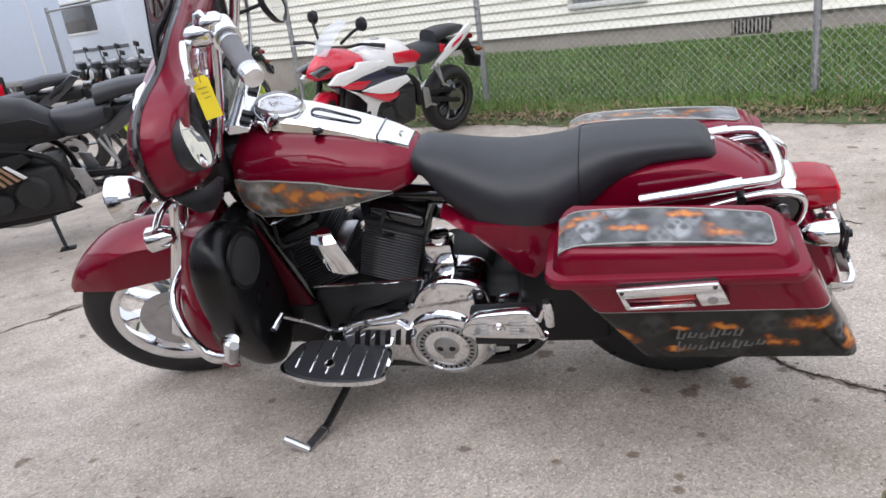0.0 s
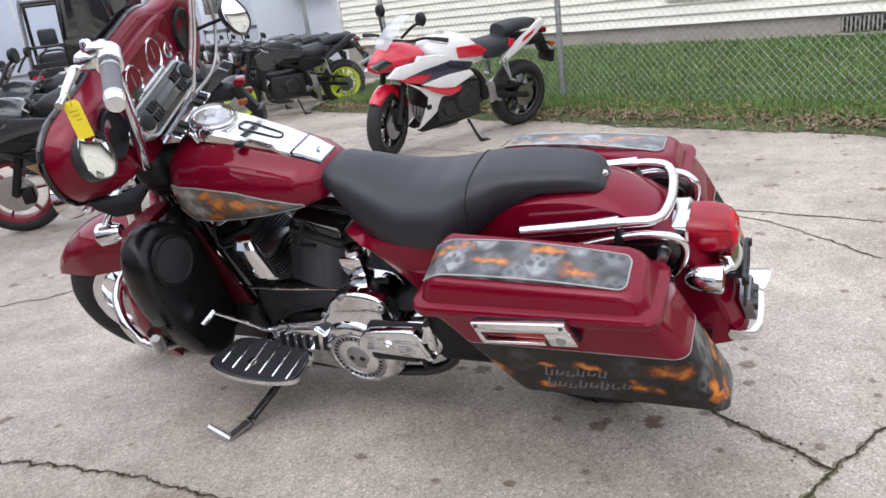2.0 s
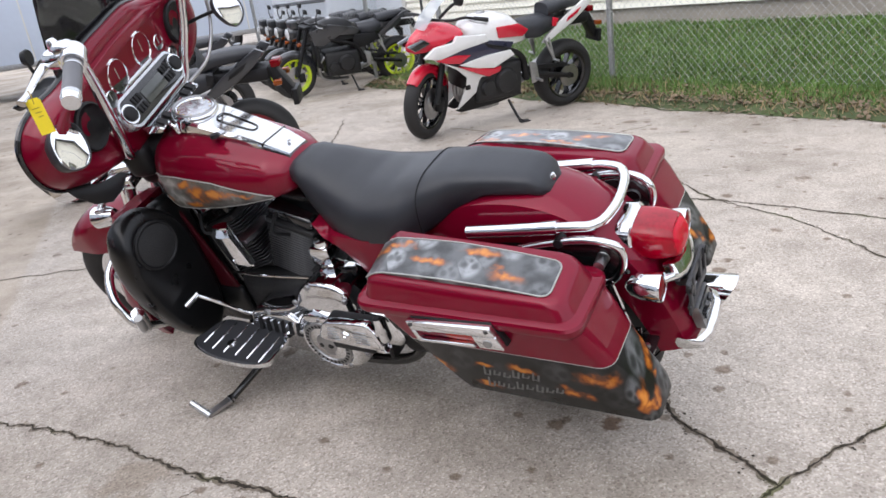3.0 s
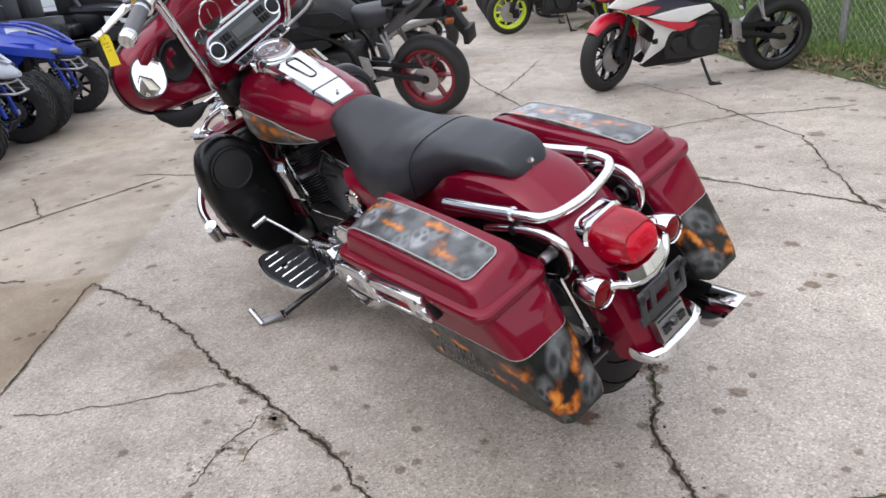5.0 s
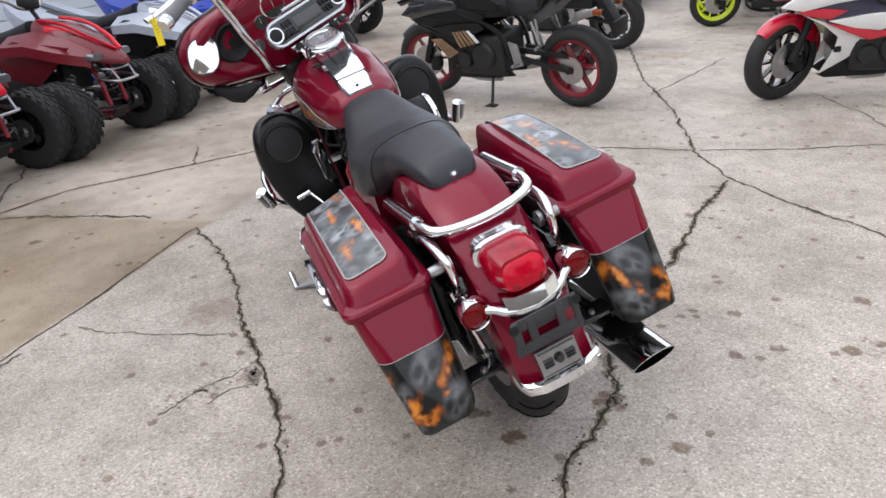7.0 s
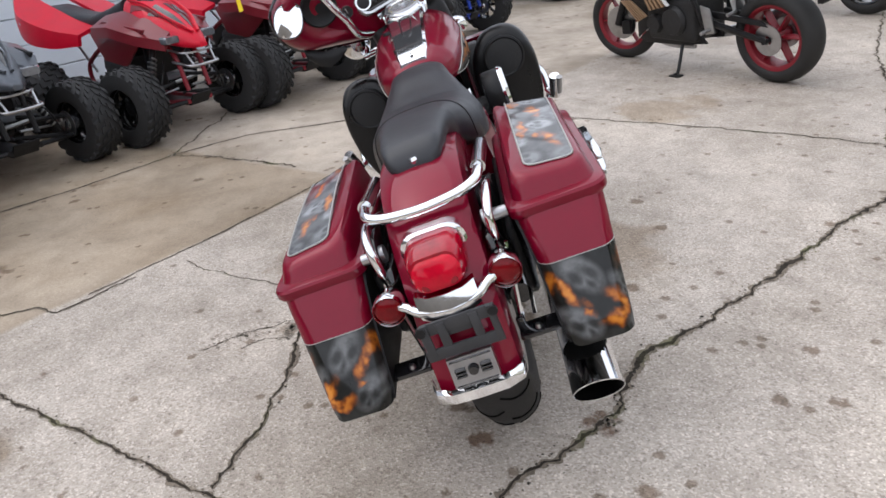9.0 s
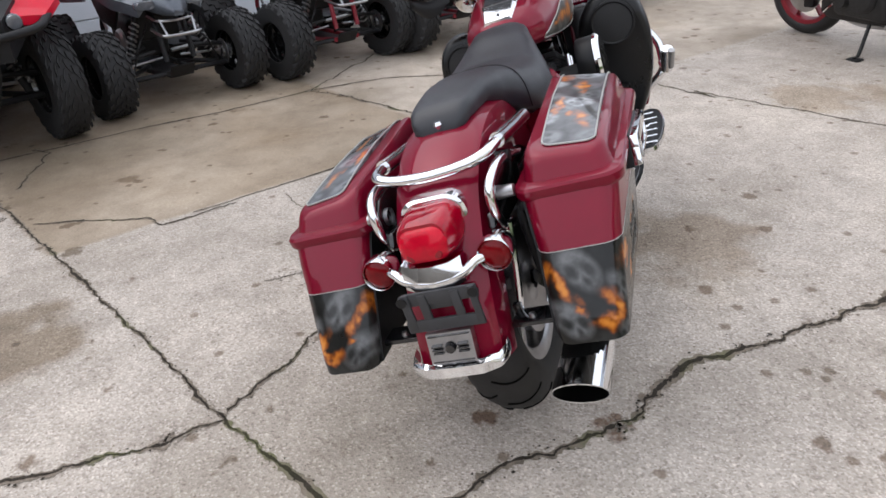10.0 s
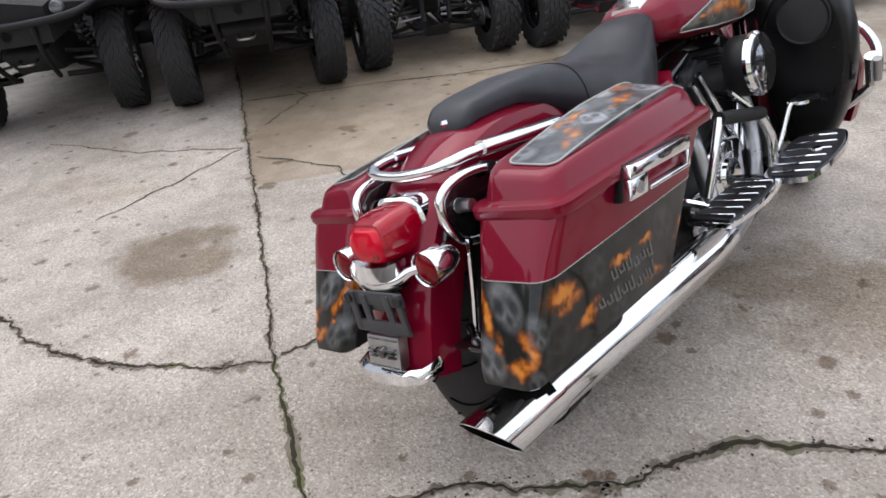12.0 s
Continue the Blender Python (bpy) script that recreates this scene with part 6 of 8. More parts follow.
    def bowl(f, k, zc=1.12):
        out = []
        for y, z, x in outline:
            lobe = min(1.0, max(0.0, (abs(y) - 0.2) / 0.15))
            back = 1.260 - 0.13 * (z - 1.12) - 0.030 * lobe
            out.append(V(x + (back - x) * f, y * k, zc + (z - zc) * k))
        return out
    fa = part("fairing", skin([nose(0.17, 0.08), nose(0.165, 0.24), nose(0.15, 0.40), nose(0.125, 0.55), nose(0.092, 0.70), nose(0.058, 0.83), nose(0.028, 0.93), nose(0.01, 0.98), nose(0.001, 0.995)]), M_RED, BIKE, "candy red batwing fairing", m=S, sharp=50)
    part("inner_fairing", skin([bowl(0.0, 0.995), bowl(0.3, 0.995), bowl(0.6, 0.975), bowl(0.82, 0.945), bowl(0.95, 0.905), bowl(1.0, 0.86), bowl(0.98, 0.80), bowl(0.90, 0.75)]), M_RED, fa, m=S, sharp=60)
    part("edge_trim", tube(bowl(-0.02, 1.0), 0.0085, 8, 1, True, False), M_GLOSSBLACK, fa, m=S)
    hl = part("headlight", lathe([(0.0, 0.02), (0.06, 0.015), (0.085, 0.0), (0.092, -0.01), (0.09, -0.04)], 32, "X", (1.448, 0, 1.03)), M_CLEAR, fa, m=S)
    part("headlight_ring", lathe([(0.086, 0.004), (0.094, 0.006), (0.102, -0.01), (0.10, -0.04)], 32, "X", (1.448, 0, 1.03)), M_CHROME, hl, m=S)
    for s in (1, -1):
        # black wind deflector below each wing
        part("wind_deflector", mirrored(skin([[V(x, y - 0.02, z), V(x, y, z - 0.004), V(x - 0.006, y + 0.004, z - h * 0.6), V(x - 0.008, y - 0.008, z - h), V(x - 0.008, y - 0.03, z - h + 0.006)] for x, y, z, h in ((1.33, 0.425, 1.045, 0.015), (1.315, 0.428, 1.04, 0.045), (1.30, 0.415, 1.03, 0.066), (1.272, 0.385, 1.005, 0.062), (1.256, 0.345, 0.995, 0.045), (1.25, 0.315, 0.985, 0.02))]), s), M_BLACK, fa, m=S, sharp=60)
        # mirror in a black cup
        place, turn = ((1.216, 0.418, 1.165), -3) if s > 0 else ((1.085, -0.398, 1.118), -16)
        mm = S @ Matrix.Translation(place) @ Matrix.Rotation(radians(turn), 4, "Z") @ Matrix.Rotation(radians(15), 4, "Y") @ Matrix.Rotation(radians(24 * s), 4, "X") @ Matrix.Diagonal((1, 0.9, 1.12, 1))
        deep = 0.05 if s > 0 else 0.03
        oval = []
        for k in range(36):
            c, sn = math.cos(2 * math.pi * k / 36), math.sin(2 * math.pi * k / 36)
            oval.append((0.066 * math.copysign(abs(c) ** 0.8, c) * (1.0 if c > 0 else 0.86) - 0.010 * sn, 0.058 * math.copysign(abs(sn) ** 0.8, sn)))
        cup = part("mirror", skin([[V(x, y * k, z * k) for y, z in oval] for x, k in ((deep, 0.25), (deep * 0.95, 0.62), (deep * 0.6, 0.90), (0.0, 1.0), (-0.007, 0.985), (-0.007, 0.955), (-0.001, 0.945))], caps=True), M_CUP, fa, "fairing mirror in a black cup", m=mm)
        part("mirror_glass", skin([[V(x, y * k, z * k) for y, z in oval] for x, k in ((-0.0025, 0.95), (-0.0035, 0.93))]), M_MIRROR, cup, m=mm)
    part("mirror_arm", tube([(1.30, -0.35, 1.10), (1.20, -0.385, 1.11), (1.11, -0.396, 1.118)], 0.006, 10), M_BLACK, fa, m=S)
    # windscreen
    ws = []
    for i in range(23):
        q = -1 + 2 * i / 22
        row = []
        for k in range(8):
            v = k / 7
            w = 1 - 0.26 * v ** 1.6
            y = 0.245 * q
            base = 1.302 - 0.9 * max(0, abs(y) - 0.13) ** 1.4
            row.append(V(1.270 + 0.014 * q * q - 0.055 * v, y * w, base + 0.29 * v * (1 - 0.2 * q * q)))
        ws.append(row)
    part("windscreen", skin([r + [p + V(0.004, 0, 0) for p in r[::-1]] for r in ws]), M_SMOKE, fa, "dark smoked windscreen", m=S)
    # inner dash: y left, z up the face
    D = S @ Matrix.Translation((1.262, 0, 1.09)) @ Matrix.Rotation(radians(-9), 4, "Y")
    out = [(0.37, 0.06), (0.35, 0.13), (0.28, 0.155), (0.18, 0.165), (0.0, 0.175), (-0.18, 0.165), (-0.28, 0.155), (-0.35, 0.13), (-0.37, 0.06), (-0.33, -0.03), (-0.27, -0.08), (-0.18, -0.11), (-0.13, -0.14), (0.13, -0.14), (0.18, -0.11), (0.27, -0.08), (0.33, -0.03)]
    Q = [(q.x, q.y) for q in spline([(a, b, 0) for a, b in out], 3, True)]
    ds = part("dash", skin([[V(x, y * k, 0.03 + (z - 0.03) * k) for y, z in Q] for x, k in ((0.05, 1.02), (0.0, 1.0), (-0.010, 0.97), (-0.013, 0.92))]), M_RED, fa, "red inner fairing with gauges and radio", m=D)

    def dial(y, z, r, name="gauge"):
        g = part(name, lathe([(r * 1.12, -0.010), (r * 1.12, -0.016), (r * 1.02, -0.020), (r, -0.017), (r * 0.98, -0.014)], 30, "X", (0, y, z)), M_CHROME, ds, m=D)
        part("dial_face", lathe([(r, -0.0150), (0.0, -0.0150)], 30, "X", (0, y, z)), M_DIAL, g, m=D)
        part("needle", box(-0.0185, -0.017, y - 0.0012, y + 0.0012, z - r * 0.2, z + r * 0.75, 0), M_SILVER, g, m=D)
        return g
    dial(0.092, 0.094, 0.047)
    dial(-0.068, 0.094, 0.047)
    dial(0.165, 0.062, 0.024, "small_gauge")
    dial(-0.165, 0.062, 0.024, "small_gauge")
    dial(0.215, -0.005, 0.022, "small_gauge")
    dial(-0.215, -0.005, 0.022, "small_gauge")
    for s in (1, -1):
        part("speaker", lathe([(0.070, 0.0), (0.069, -0.028), (0.064, -0.031), (0.060, -0.026), (0.045, -0.0185), (0.02, -0.0165), (0.0, -0.020)], 32, "X", (0, 0.300 * s, 0.062)), M_BLACK, ds, "black fairing speaker", m=D)
    DR = D @ Matrix.Translation((-0.012, 0, -0.018)) @ Matrix.Rotation(radians(-4), 4, "Z") @ Matrix.Rotation(radians(24), 4, "Y") @ Matrix.Translation((0, 0, 0.018))
    rad = part("radio", skin([[V(x, y * w, -0.018 + z * w) for y, z in rrect(-0.178, 0.178, -0.052, 0.052, 0.04, 5)] for x, w in ((-0.005, 1.0), (-0.026, 0.99), (-0.034, 0.95))]), M_FRAME, ds, "chrome-framed radio with two knobs", m=DR)
    part("radio_face", skin([[V(x, y * w, -0.018 + z * w) for y, z in rrect(-0.163, 0.163, -0.041, 0.041, 0.034, 5)] for x, w in ((-0.030, 1.0), (-0.0365, 1.0), (-0.038, 0.985))]), M_GLOSSBLACK, rad, m=DR)
    part("display", box(-0.043, -0.036, -0.058, 0.058, -0.042, 0.004, 0.002), M_SCREEN, rad, m=DR)
    for s in (1, -1):
        part("knob", lathe([(0.024, -0.034), (0.023, -0.046), (0.015, -0.048), (0, -0.047)], 20, "X", (0, 0.145 * s, -0.018)), M_BLACK, rad, m=DR)
        part("knob_ring", lathe([(0.030, -0.033), (0.030, -0.040), (0.024, -0.040)], 22, "X", (0, 0.145 * s, -0.018)), M_CHROME, rad, m=DR)
        for i in range(3):
            for j in range(2):
                part("button", box(-0.044, -0.039, s * (0.073 + i * 0.015) - 0.006, s * (0.073 + i * 0.015) + 0.006, -0.044 + j * 0.030, -0.020 + j * 0.030, 0.002, 1), M_BLACK, rad, m=DR)
    part("radio_hood", box(-0.048, -0.01, -0.075, 0.075, 0.036, 0.050, 0.006), M_FRAME, rad, m=DR)
    sw = part("switch_panel", skin([[V(x, y * k, z) for x, z in ((-0.012, -0.078), (-0.044, -0.082), (-0.072, -0.110), (-0.060, -0.116), (-0.012, -0.100))] for y, k in ((0.125, 1), (0.115, 1), (-0.115, 1), (-0.125, 1))]), M_CHROME, ds, "chrome switch panel", m=DR)
    for s in (1, -1):
        for i in range(2):
            y = s * (0.062 + i * 0.036)
            part("rocker_switch", skin([[V(-0.054 + dx, y + dy, -0.085 + dz) for dy in (-0.012, 0.012)] + [V(-0.060 + dx, y + dy, -0.081 + dz) for dy in (0.010, -0.010)] for dx, dz in ((0.004, -0.001), (-0.016, -0.021))]), M_BLACK, sw, m=DR)
    part("fork_shroud", join(box(1.20, 1.38, -0.13, 0.13, 0.80, 0.965, 0.04, 3), box(1.26, 1.36, -0.17, 0.17, 0.86, 0.975, 0.03, 3)), M_BLACK, BIKE, m=S)
    # handlebar
    GE, GI = V(1.012, 0.520, 1.338), V(1.062, 0.392, 1.367)
    GD = (GI - GE).normalized()
    hb = [(GE.x, GE.y, GE.z), (GI.x, GI.y, GI.z), (1.085, 0.345, 1.372), (1.11, 0.315, 1.345), (1.15, 0.285, 1.24), (1.19, 0.262, 1.14), (1.228, 0.235, 1.06), (1.262, 0.21, 0.985), (1.30, 0.12, 0.955), (1.305, 0, 0.95)]
    pts = hb + [(x, -y, z) for x, y, z in hb[-2::-1]]
    bar = part("handlebar", tube(pts, 0.0155, 12, 6), M_CHROME, BIKE, "tall chrome handlebar", m=S)
    for s in (1, -1):
        g = part("grip", mirrored(tube([GE, GI], 0.0215, 20, 2), s), M_GRIP, bar, m=S)
        for i in range(2):
            p = GE + GD * (0.006 + 0.112 * i)
            part("grip_band", mirrored(tube([p, p + GD * 0.012], 0.0228, 20, 1, smooth=False), s), M_FRAME, g, m=S)
        part("grip_end", mirrored(tube([GE - GD * 0.014, GE + GD * 0.004], [0.021, 0.024], 18, 2), s), M_CHROME, g, m=S)
        part("switch_housing", mirrored(join(tube([GI - GD * 0.004, GI + GD * 0.05], 0.031, 16, 2), box(GI.x + 0.0, GI.x + 0.05, GI.y - 0.05, GI.y - 0.005, GI.z + 0.005, GI.z + 0.05, 0.016, 3)), s), M_CHROME, bar, m=S)
        part("reservoir", mirrored(join(box(GI.x + 0.02, GI.x + 0.09, GI.y - 0.06, GI.y + 0.0, GI.z - 0.012, GI.z + 0.036, 0.02, 3), lathe([(0.0, 0.026), (0.010, 0.024), (0.015, 0.012), (0.018, 0.0)], 18, "Z", (GI.x + 0.045, GI.y - 0.03, GI.z + 0.034))), s), M_CHROME, bar, m=S)
        part("lever", mirrored(tube([(GI.x + 0.09, GI.y - 0.01, GI.z + 0.005), (GI.x + 0.085, GI.y + 0.05, GI.z), (1.135, 0.50, GI.z - 0.005), (1.125, 0.540, GI.z - 0.004)], [0.013, 0.010, 0.008, 0.011], 10, flat=0.7), s), M_CHROME, bar, m=S)
    part("throttle_hose", tube([(1.10, -0.36, 1.38), (1.16, -0.43, 1.28), (1.17, -0.42, 1.12), (1.20, -0.32, 1.0), (1.25, -0.18, 0.97)], 0.006, 8), M_STEEL, bar, m=S)


def tag():
    """Yellow hang tag on the clutch lever."""
    p = V(0.962, 0.495, 1.292)
    t = thing("price_tag", Matrix.Translation(BIKE_M @ p) @ Matrix.Rotation(radians(27), 4, "Z"), "yellow cardboard tag hanging from the clutch lever", "tag")
    out = [(-0.017, -0.092), (0.017, -0.092), (0.017, -0.015), (0.011, -0.007), (-0.011, -0.007), (-0.017, -0.015)]
    m = Matrix.Rotation(radians(-9), 4, "Y")
    part("card", prism(out, -0.0008, 0.0008, 0), M_TAG, t, m=m)
    part("string", tube([(0, 0, 0.012), (0.002, 0, 0.0), (0, 0, -0.02)], 0.0015, 6, 3), M_INK, t, m=m)
    for i in range(3):
        part("ink_bar", box(-0.010 + 0.003 * i, 0.008, 0.001, 0.0014, -0.031 - 0.010 * i, -0.029 - 0.010 * i, 0), M_INK, t, m=m)
        part("ink_bar", box(-0.010 + 0.003 * i, 0.008, -0.0014, -0.001, -0.031 - 0.010 * i, -0.029 - 0.010 * i, 0), M_INK, t, m=m)


front_end()
tag()


# ---- parked sport and naked motorcycles ----
M_GLOSSWHITE = mat("white_bodywork", (0.78, 0.78, 0.77), 0.25, 0, 0.04, 8, coat=0.8)
M_BRIGHTRED = mat("bright_red_bodywork", (0.56, 0.006, 0.03), 0.25, 0, 0.06, 8, coat=0.8)
M_NEON = mat("neon_yellow_wheel", (0.66, 0.80, 0.02), 0.35, 0, 0.08, 12)
M_REDRIM = mat("dark_red_wheel", (0.22, 0.010, 0.020), 0.35, 0.1, 0.1, 12)
M_DARKGREY = mat("dark_grey_bodywork", (0.035, 0.037, 0.042), 0.3, 0.1, 0.2, 10, coat=0.8)
M_NAVY = mat("navy_bodywork", (0.02, 0.02, 0.05), 0.3, 0.0, 0.15, 10, coat=0.6)
M_GOLD = mat("gold_stripe", (0.33, 0.21, 0.125), 0.35, 0.3, 0.15, 20)
M_AMBER = mat("dark_amber_lens", (0.22, 0.05, 0.008), 0.2, 0, 0.2, 30)
M_CLEARSCREEN = glass_material("clear_windscreen", (0.62, 0.66, 0.70), 0.05, 0.5)


def panel(outline, y, lean=0.0, thick=0.014, bev=0.005):
    """A bodywork panel on one flank, tucked in towards its lower edge."""
    bm = prism(outline, y - thick, y, bev, 2)
    zs = [z for _, z in outline]
    z0, z1 = min(zs), max(zs)
    for v in bm.verts:
        v.co.y -= lean * (1 - (v.co.z - z0) / max(1e-4, z1 - z0))
    return bm


def dress(root, name, outline, y, material, lean=0.0, thick=0.014):
    for s in (1, -1):
        part(name, mirrored(panel(outline, y, lean, thick), s), material, root)


def street_bike(m, style, label, group=""):
    """x ahead, y left, z up; the wheels stand at 0.71 ahead and behind."""
    b = thing({"sport": "sport_motorcycle", "black": "sport_motorcycle", "naked": "naked_motorcycle"}[style["kind"]], m, label, "motorcycle", group)
    body, second, rimm = style["body"], style["second"], style["rim"]
    fr = Matrix.Rotation(radians(style.get("steer", 8)), 4, "Z")
    fs = Matrix.Translation((0.71, 0, 0)) @ fr @ Matrix.Translation((-0.71, 0, 0))
    wheel(b, "front_wheel", (0.71, 0, 0.30), 0.30, 0.052, rimm, style.get("spokes", 10), 0.214, m=fs, disc=0.13, disc_side=1, spoke_w=style.get("spoke_w", 0.010), width=1.15)
    wheel(b, "rear_wheel", (-0.71, 0, 0.305), 0.305, 0.058, rimm, style.get("spokes", 10), 0.207, disc=0.10, disc_side=-1, spoke_w=style.get("spoke_w", 0.011), width=1.5)
    part("fork", join(*[tube([(0.71, 0.10 * s, 0.30), (0.58, 0.10 * s, 0.62), (0.47, 0.10 * s, 0.90)], [0.028, 0.026, 0.024], 12, 3) for s in (1, -1)], box(0.46, 0.58, -0.12, 0.12, 0.66, 0.70, 0.01), box(0.43, 0.53, -0.12, 0.12, 0.87, 0.90, 0.01)), style.get("fork", M_BLACK), b, m=fs)
    part("brake_caliper", box(0.60, 0.68, 0.06, 0.11, 0.22, 0.33, 0.012), M_BLACK, b, m=fs)
    rings = []
    for i in range(25):
        a = radians(44 + 136 * i / 24)
        R = 0.322
        k = 0.35 + 0.65 * math.sin(math.pi * (0.12 + 0.8 * i / 24)) ** 0.7
        deep = -0.05 - 0.085 * math.sin(math.pi * min(1, max(0, (i / 24 - 0.25) / 0.75))) ** 2
        ring = [V(0.71 + (R + d) * math.cos(a), y * k, 0.30 + (R + d) * math.sin(a)) for y, d in ((0.070, deep), (0.074, -0.03), (0.048, -0.004), (0, 0.003), (-0.048, -0.004), (-0.074, -0.03), (-0.070, deep), (-0.062, deep), (-0.06, -0.028), (0, -0.006), (0.06, -0.028), (0.062, deep))]
        rings.append(ring)
    part("front_fender", skin(rings), style.get("fender", body), b, m=fs, sharp=75)
    part("engine", join(box(-0.16, 0.30, -0.16, 0.16, 0.24, 0.56, 0.04, 3), lathe([(0.0, 0.20), (0.09, 0.195), (0.11, 0.17), (0.11, 0.14)], 24, "Y", (0.02, 0, 0.40)), lathe([(0.0, 0.20), (0.06, 0.195), (0.07, 0.16)], 20, "Y", (0.20, 0, 0.37))), M_ENGINE, b)
    for i in range(4):
        part("header_pipe", tube([(0.30, -0.09 + 0.06 * i, 0.50), (0.38, -0.09 + 0.06 * i, 0.40), (0.36, -0.08 + 0.05 * i, 0.24), (0.20, -0.05 + 0.03 * i, 0.17), (0, 0, 0.16)], 0.018, 8), M_STEEL, b)
    part("radiator", box(0.36, 0.41, -0.15, 0.15, 0.38, 0.66, 0.01), M_BLACK, b)
    part("frame", join(*[tube([(0.44, 0.08 * s, 0.82), (0.20, 0.17 * s, 0.72), (-0.12, 0.16 * s, 0.60), (-0.22, 0.13 * s, 0.36)], 0.03, 10, flat=0.6) for s in (1, -1)]), M_BLACK, b)
    part("swing_arm", join(*[tube([(-0.20, 0.11 * s, 0.40), (-0.45, 0.13 * s, 0.36), (-0.72, 0.125 * s, 0.305)], [0.036, 0.034, 0.028], 10, flat=0.6) for s in (1, -1)], tube([(-0.71, -0.15, 0.305), (-0.71, 0.15, 0.305)], 0.016, 10, 2)), style.get("arm", M_BLACK), b)
    part("chain_guard", prism([(-0.25, 0.47), (-0.66, 0.43), (-0.72, 0.39), (-0.30, 0.42)], 0.095, 0.115, 0.005), M_BLACK, b)
    part("sprocket", lathe([(0.10, 0.10), (0.10, 0.107), (0.03, 0.11), (0.03, 0.10)], 30, "Y", (-0.71, 0, 0.305)), M_STEEL, b)
    for s in (1, -1):
        part("footpeg_bracket", mirrored(join(prism([(-0.22, 0.52), (-0.30, 0.50), (-0.34, 0.34), (-0.26, 0.32)], 0.15, 0.165, 0.005), tube([(-0.30, 0.16, 0.36), (-0.30, 0.25, 0.36)], 0.012, 8, 2)), s), M_ALU, b)
        part("passenger_peg", mirrored(join(tube([(-0.42, 0.12, 0.66), (-0.50, 0.15, 0.50)], 0.012, 8, 2), tube([(-0.46, 0.12, 0.68), (-0.50, 0.15, 0.50)], 0.010, 8, 2), tube([(-0.50, 0.14, 0.49), (-0.50, 0.22, 0.49)], 0.012, 8, 2)), s), M_ALU, b)
    part("muffler", tube(style.get("pipe", [(-0.10, -0.12, 0.22), (-0.40, -0.17, 0.30), (-0.72, -0.19, 0.44)]), [0.028, 0.05, 0.055], 20), style.get("pipe_mat", M_STEEL), b)
    # tank, seats, tail
    rings = []
    for x, w, zt, zb in ((-0.24, 0.09, 0.76, 0.70), (-0.18, 0.125, 0.84, 0.70), (-0.06, 0.165, 0.93, 0.70), (0.08, 0.18, 0.965, 0.70), (0.22, 0.17, 0.955, 0.72), (0.32, 0.14, 0.92, 0.76), (0.37, 0.09, 0.88, 0.80)):
        rings.append(crown(x, w, zt, zb, 0.7, 18))
    tk = part("fuel_tank", skin(rings), style.get("tank", body), b, sharp=60)
    part("filler_cap", lathe([(0.0, 0.012), (0.035, 0.010), (0.04, 0.0)], 20, "Z", (0.16, 0, 0.962)), M_STEEL, tk)
    for s in (1, -1):
        part("tank_flank", mirrored(panel([(0.12, 0.86), (-0.10, 0.86), (-0.20, 0.80), (-0.14, 0.75), (0.10, 0.77)], 0.186, 0.0), s), second, tk)
    rings = [crown(x, w, zt, zb, 0.6, 16) for x, w, zt, zb in ((-0.54, 0.10, 0.87, 0.76), (-0.46, 0.13, 0.868, 0.74), (-0.36, 0.14, 0.862, 0.71), (-0.26, 0.12, 0.855, 0.71), (-0.19, 0.08, 0.85, 0.72))]
    part("seat", skin(rings), M_SEAT, b, sharp=60)
    up = 0.03 if style["kind"] != "naked" else 0.0
    rings = [crown(x, w, zt + up, zb + up, 0.6, 16) for x, w, zt, zb in ((-0.86, 0.06, 0.93, 0.90), (-0.78, 0.09, 0.945, 0.88), (-0.62, 0.11, 0.945, 0.87), (-0.46, 0.10, 0.925, 0.83))]
    part("passenger_seat", skin(rings), M_SEAT, b, sharp=60)
    tail = [(-0.40, 0.635), (-0.45, 0.70), (-0.58, 0.797), (-0.70, 0.87), (-0.79, 0.925), (-0.87, 0.945 + up), (-0.93, 0.915 + up), (-0.84, 0.86), (-0.72, 0.775), (-0.46, 0.64)]
    for s in (1, -1):
        part("tail_panel", mirrored(panel(tail, 0.125, 0.01, 0.03), s), style.get("tail", body), b)
        part("tail_accent", mirrored(panel([(-0.66, 0.825), (-0.80, 0.895), (-0.76, 0.845), (-0.64, 0.785)], 0.131, 0.0, 0.01), s), second, b)
        part("seat_trim", mirrored(panel([(-0.50, 0.845), (-0.56, 0.83), (-0.53, 0.765), (-0.49, 0.77)], 0.128, 0.0, 0.02), s), second, b)
    part("under_tail", box(-0.92, -0.45, -0.10, 0.10, 0.74, 0.84, 0.03), M_BLACK, b)
    ph = part("plate_hanger", join(prism([(-0.86, 0.83), (-0.96, 0.82), (-1.08, 0.62), (-1.05, 0.56), (-0.98, 0.66)], -0.05, 0.05, 0.008), tube([(-0.98, -0.14, 0.74), (-0.98, 0.14, 0.74)], 0.01, 8, 2), box(-1.08, -1.04, -0.09, 0.09, 0.55, 0.66, 0.006)), M_BLACK, b)
    part("tail_lamp", box(-1.0, -0.93, -0.06, 0.06, 0.82, 0.87, 0.012), style.get("lamp", bpy.data.materials["dark_red_lens"]), b)
    for s in (1, -1):
        part("indicator", mirrored(box(-1.01, -0.95, 0.12, 0.17, 0.72, 0.76, 0.012), s), style.get("turn", M_AMBER), ph)
    # controls
    part("handlebar", tube([(0.34, 0.36, 0.93), (0.40, 0.22, 0.945), (0.42, 0.10, 0.92), (0.42, -0.10, 0.92), (0.40, -0.22, 0.945), (0.34, -0.36, 0.93)], 0.012, 10), M_BLACK, b, m=fs)
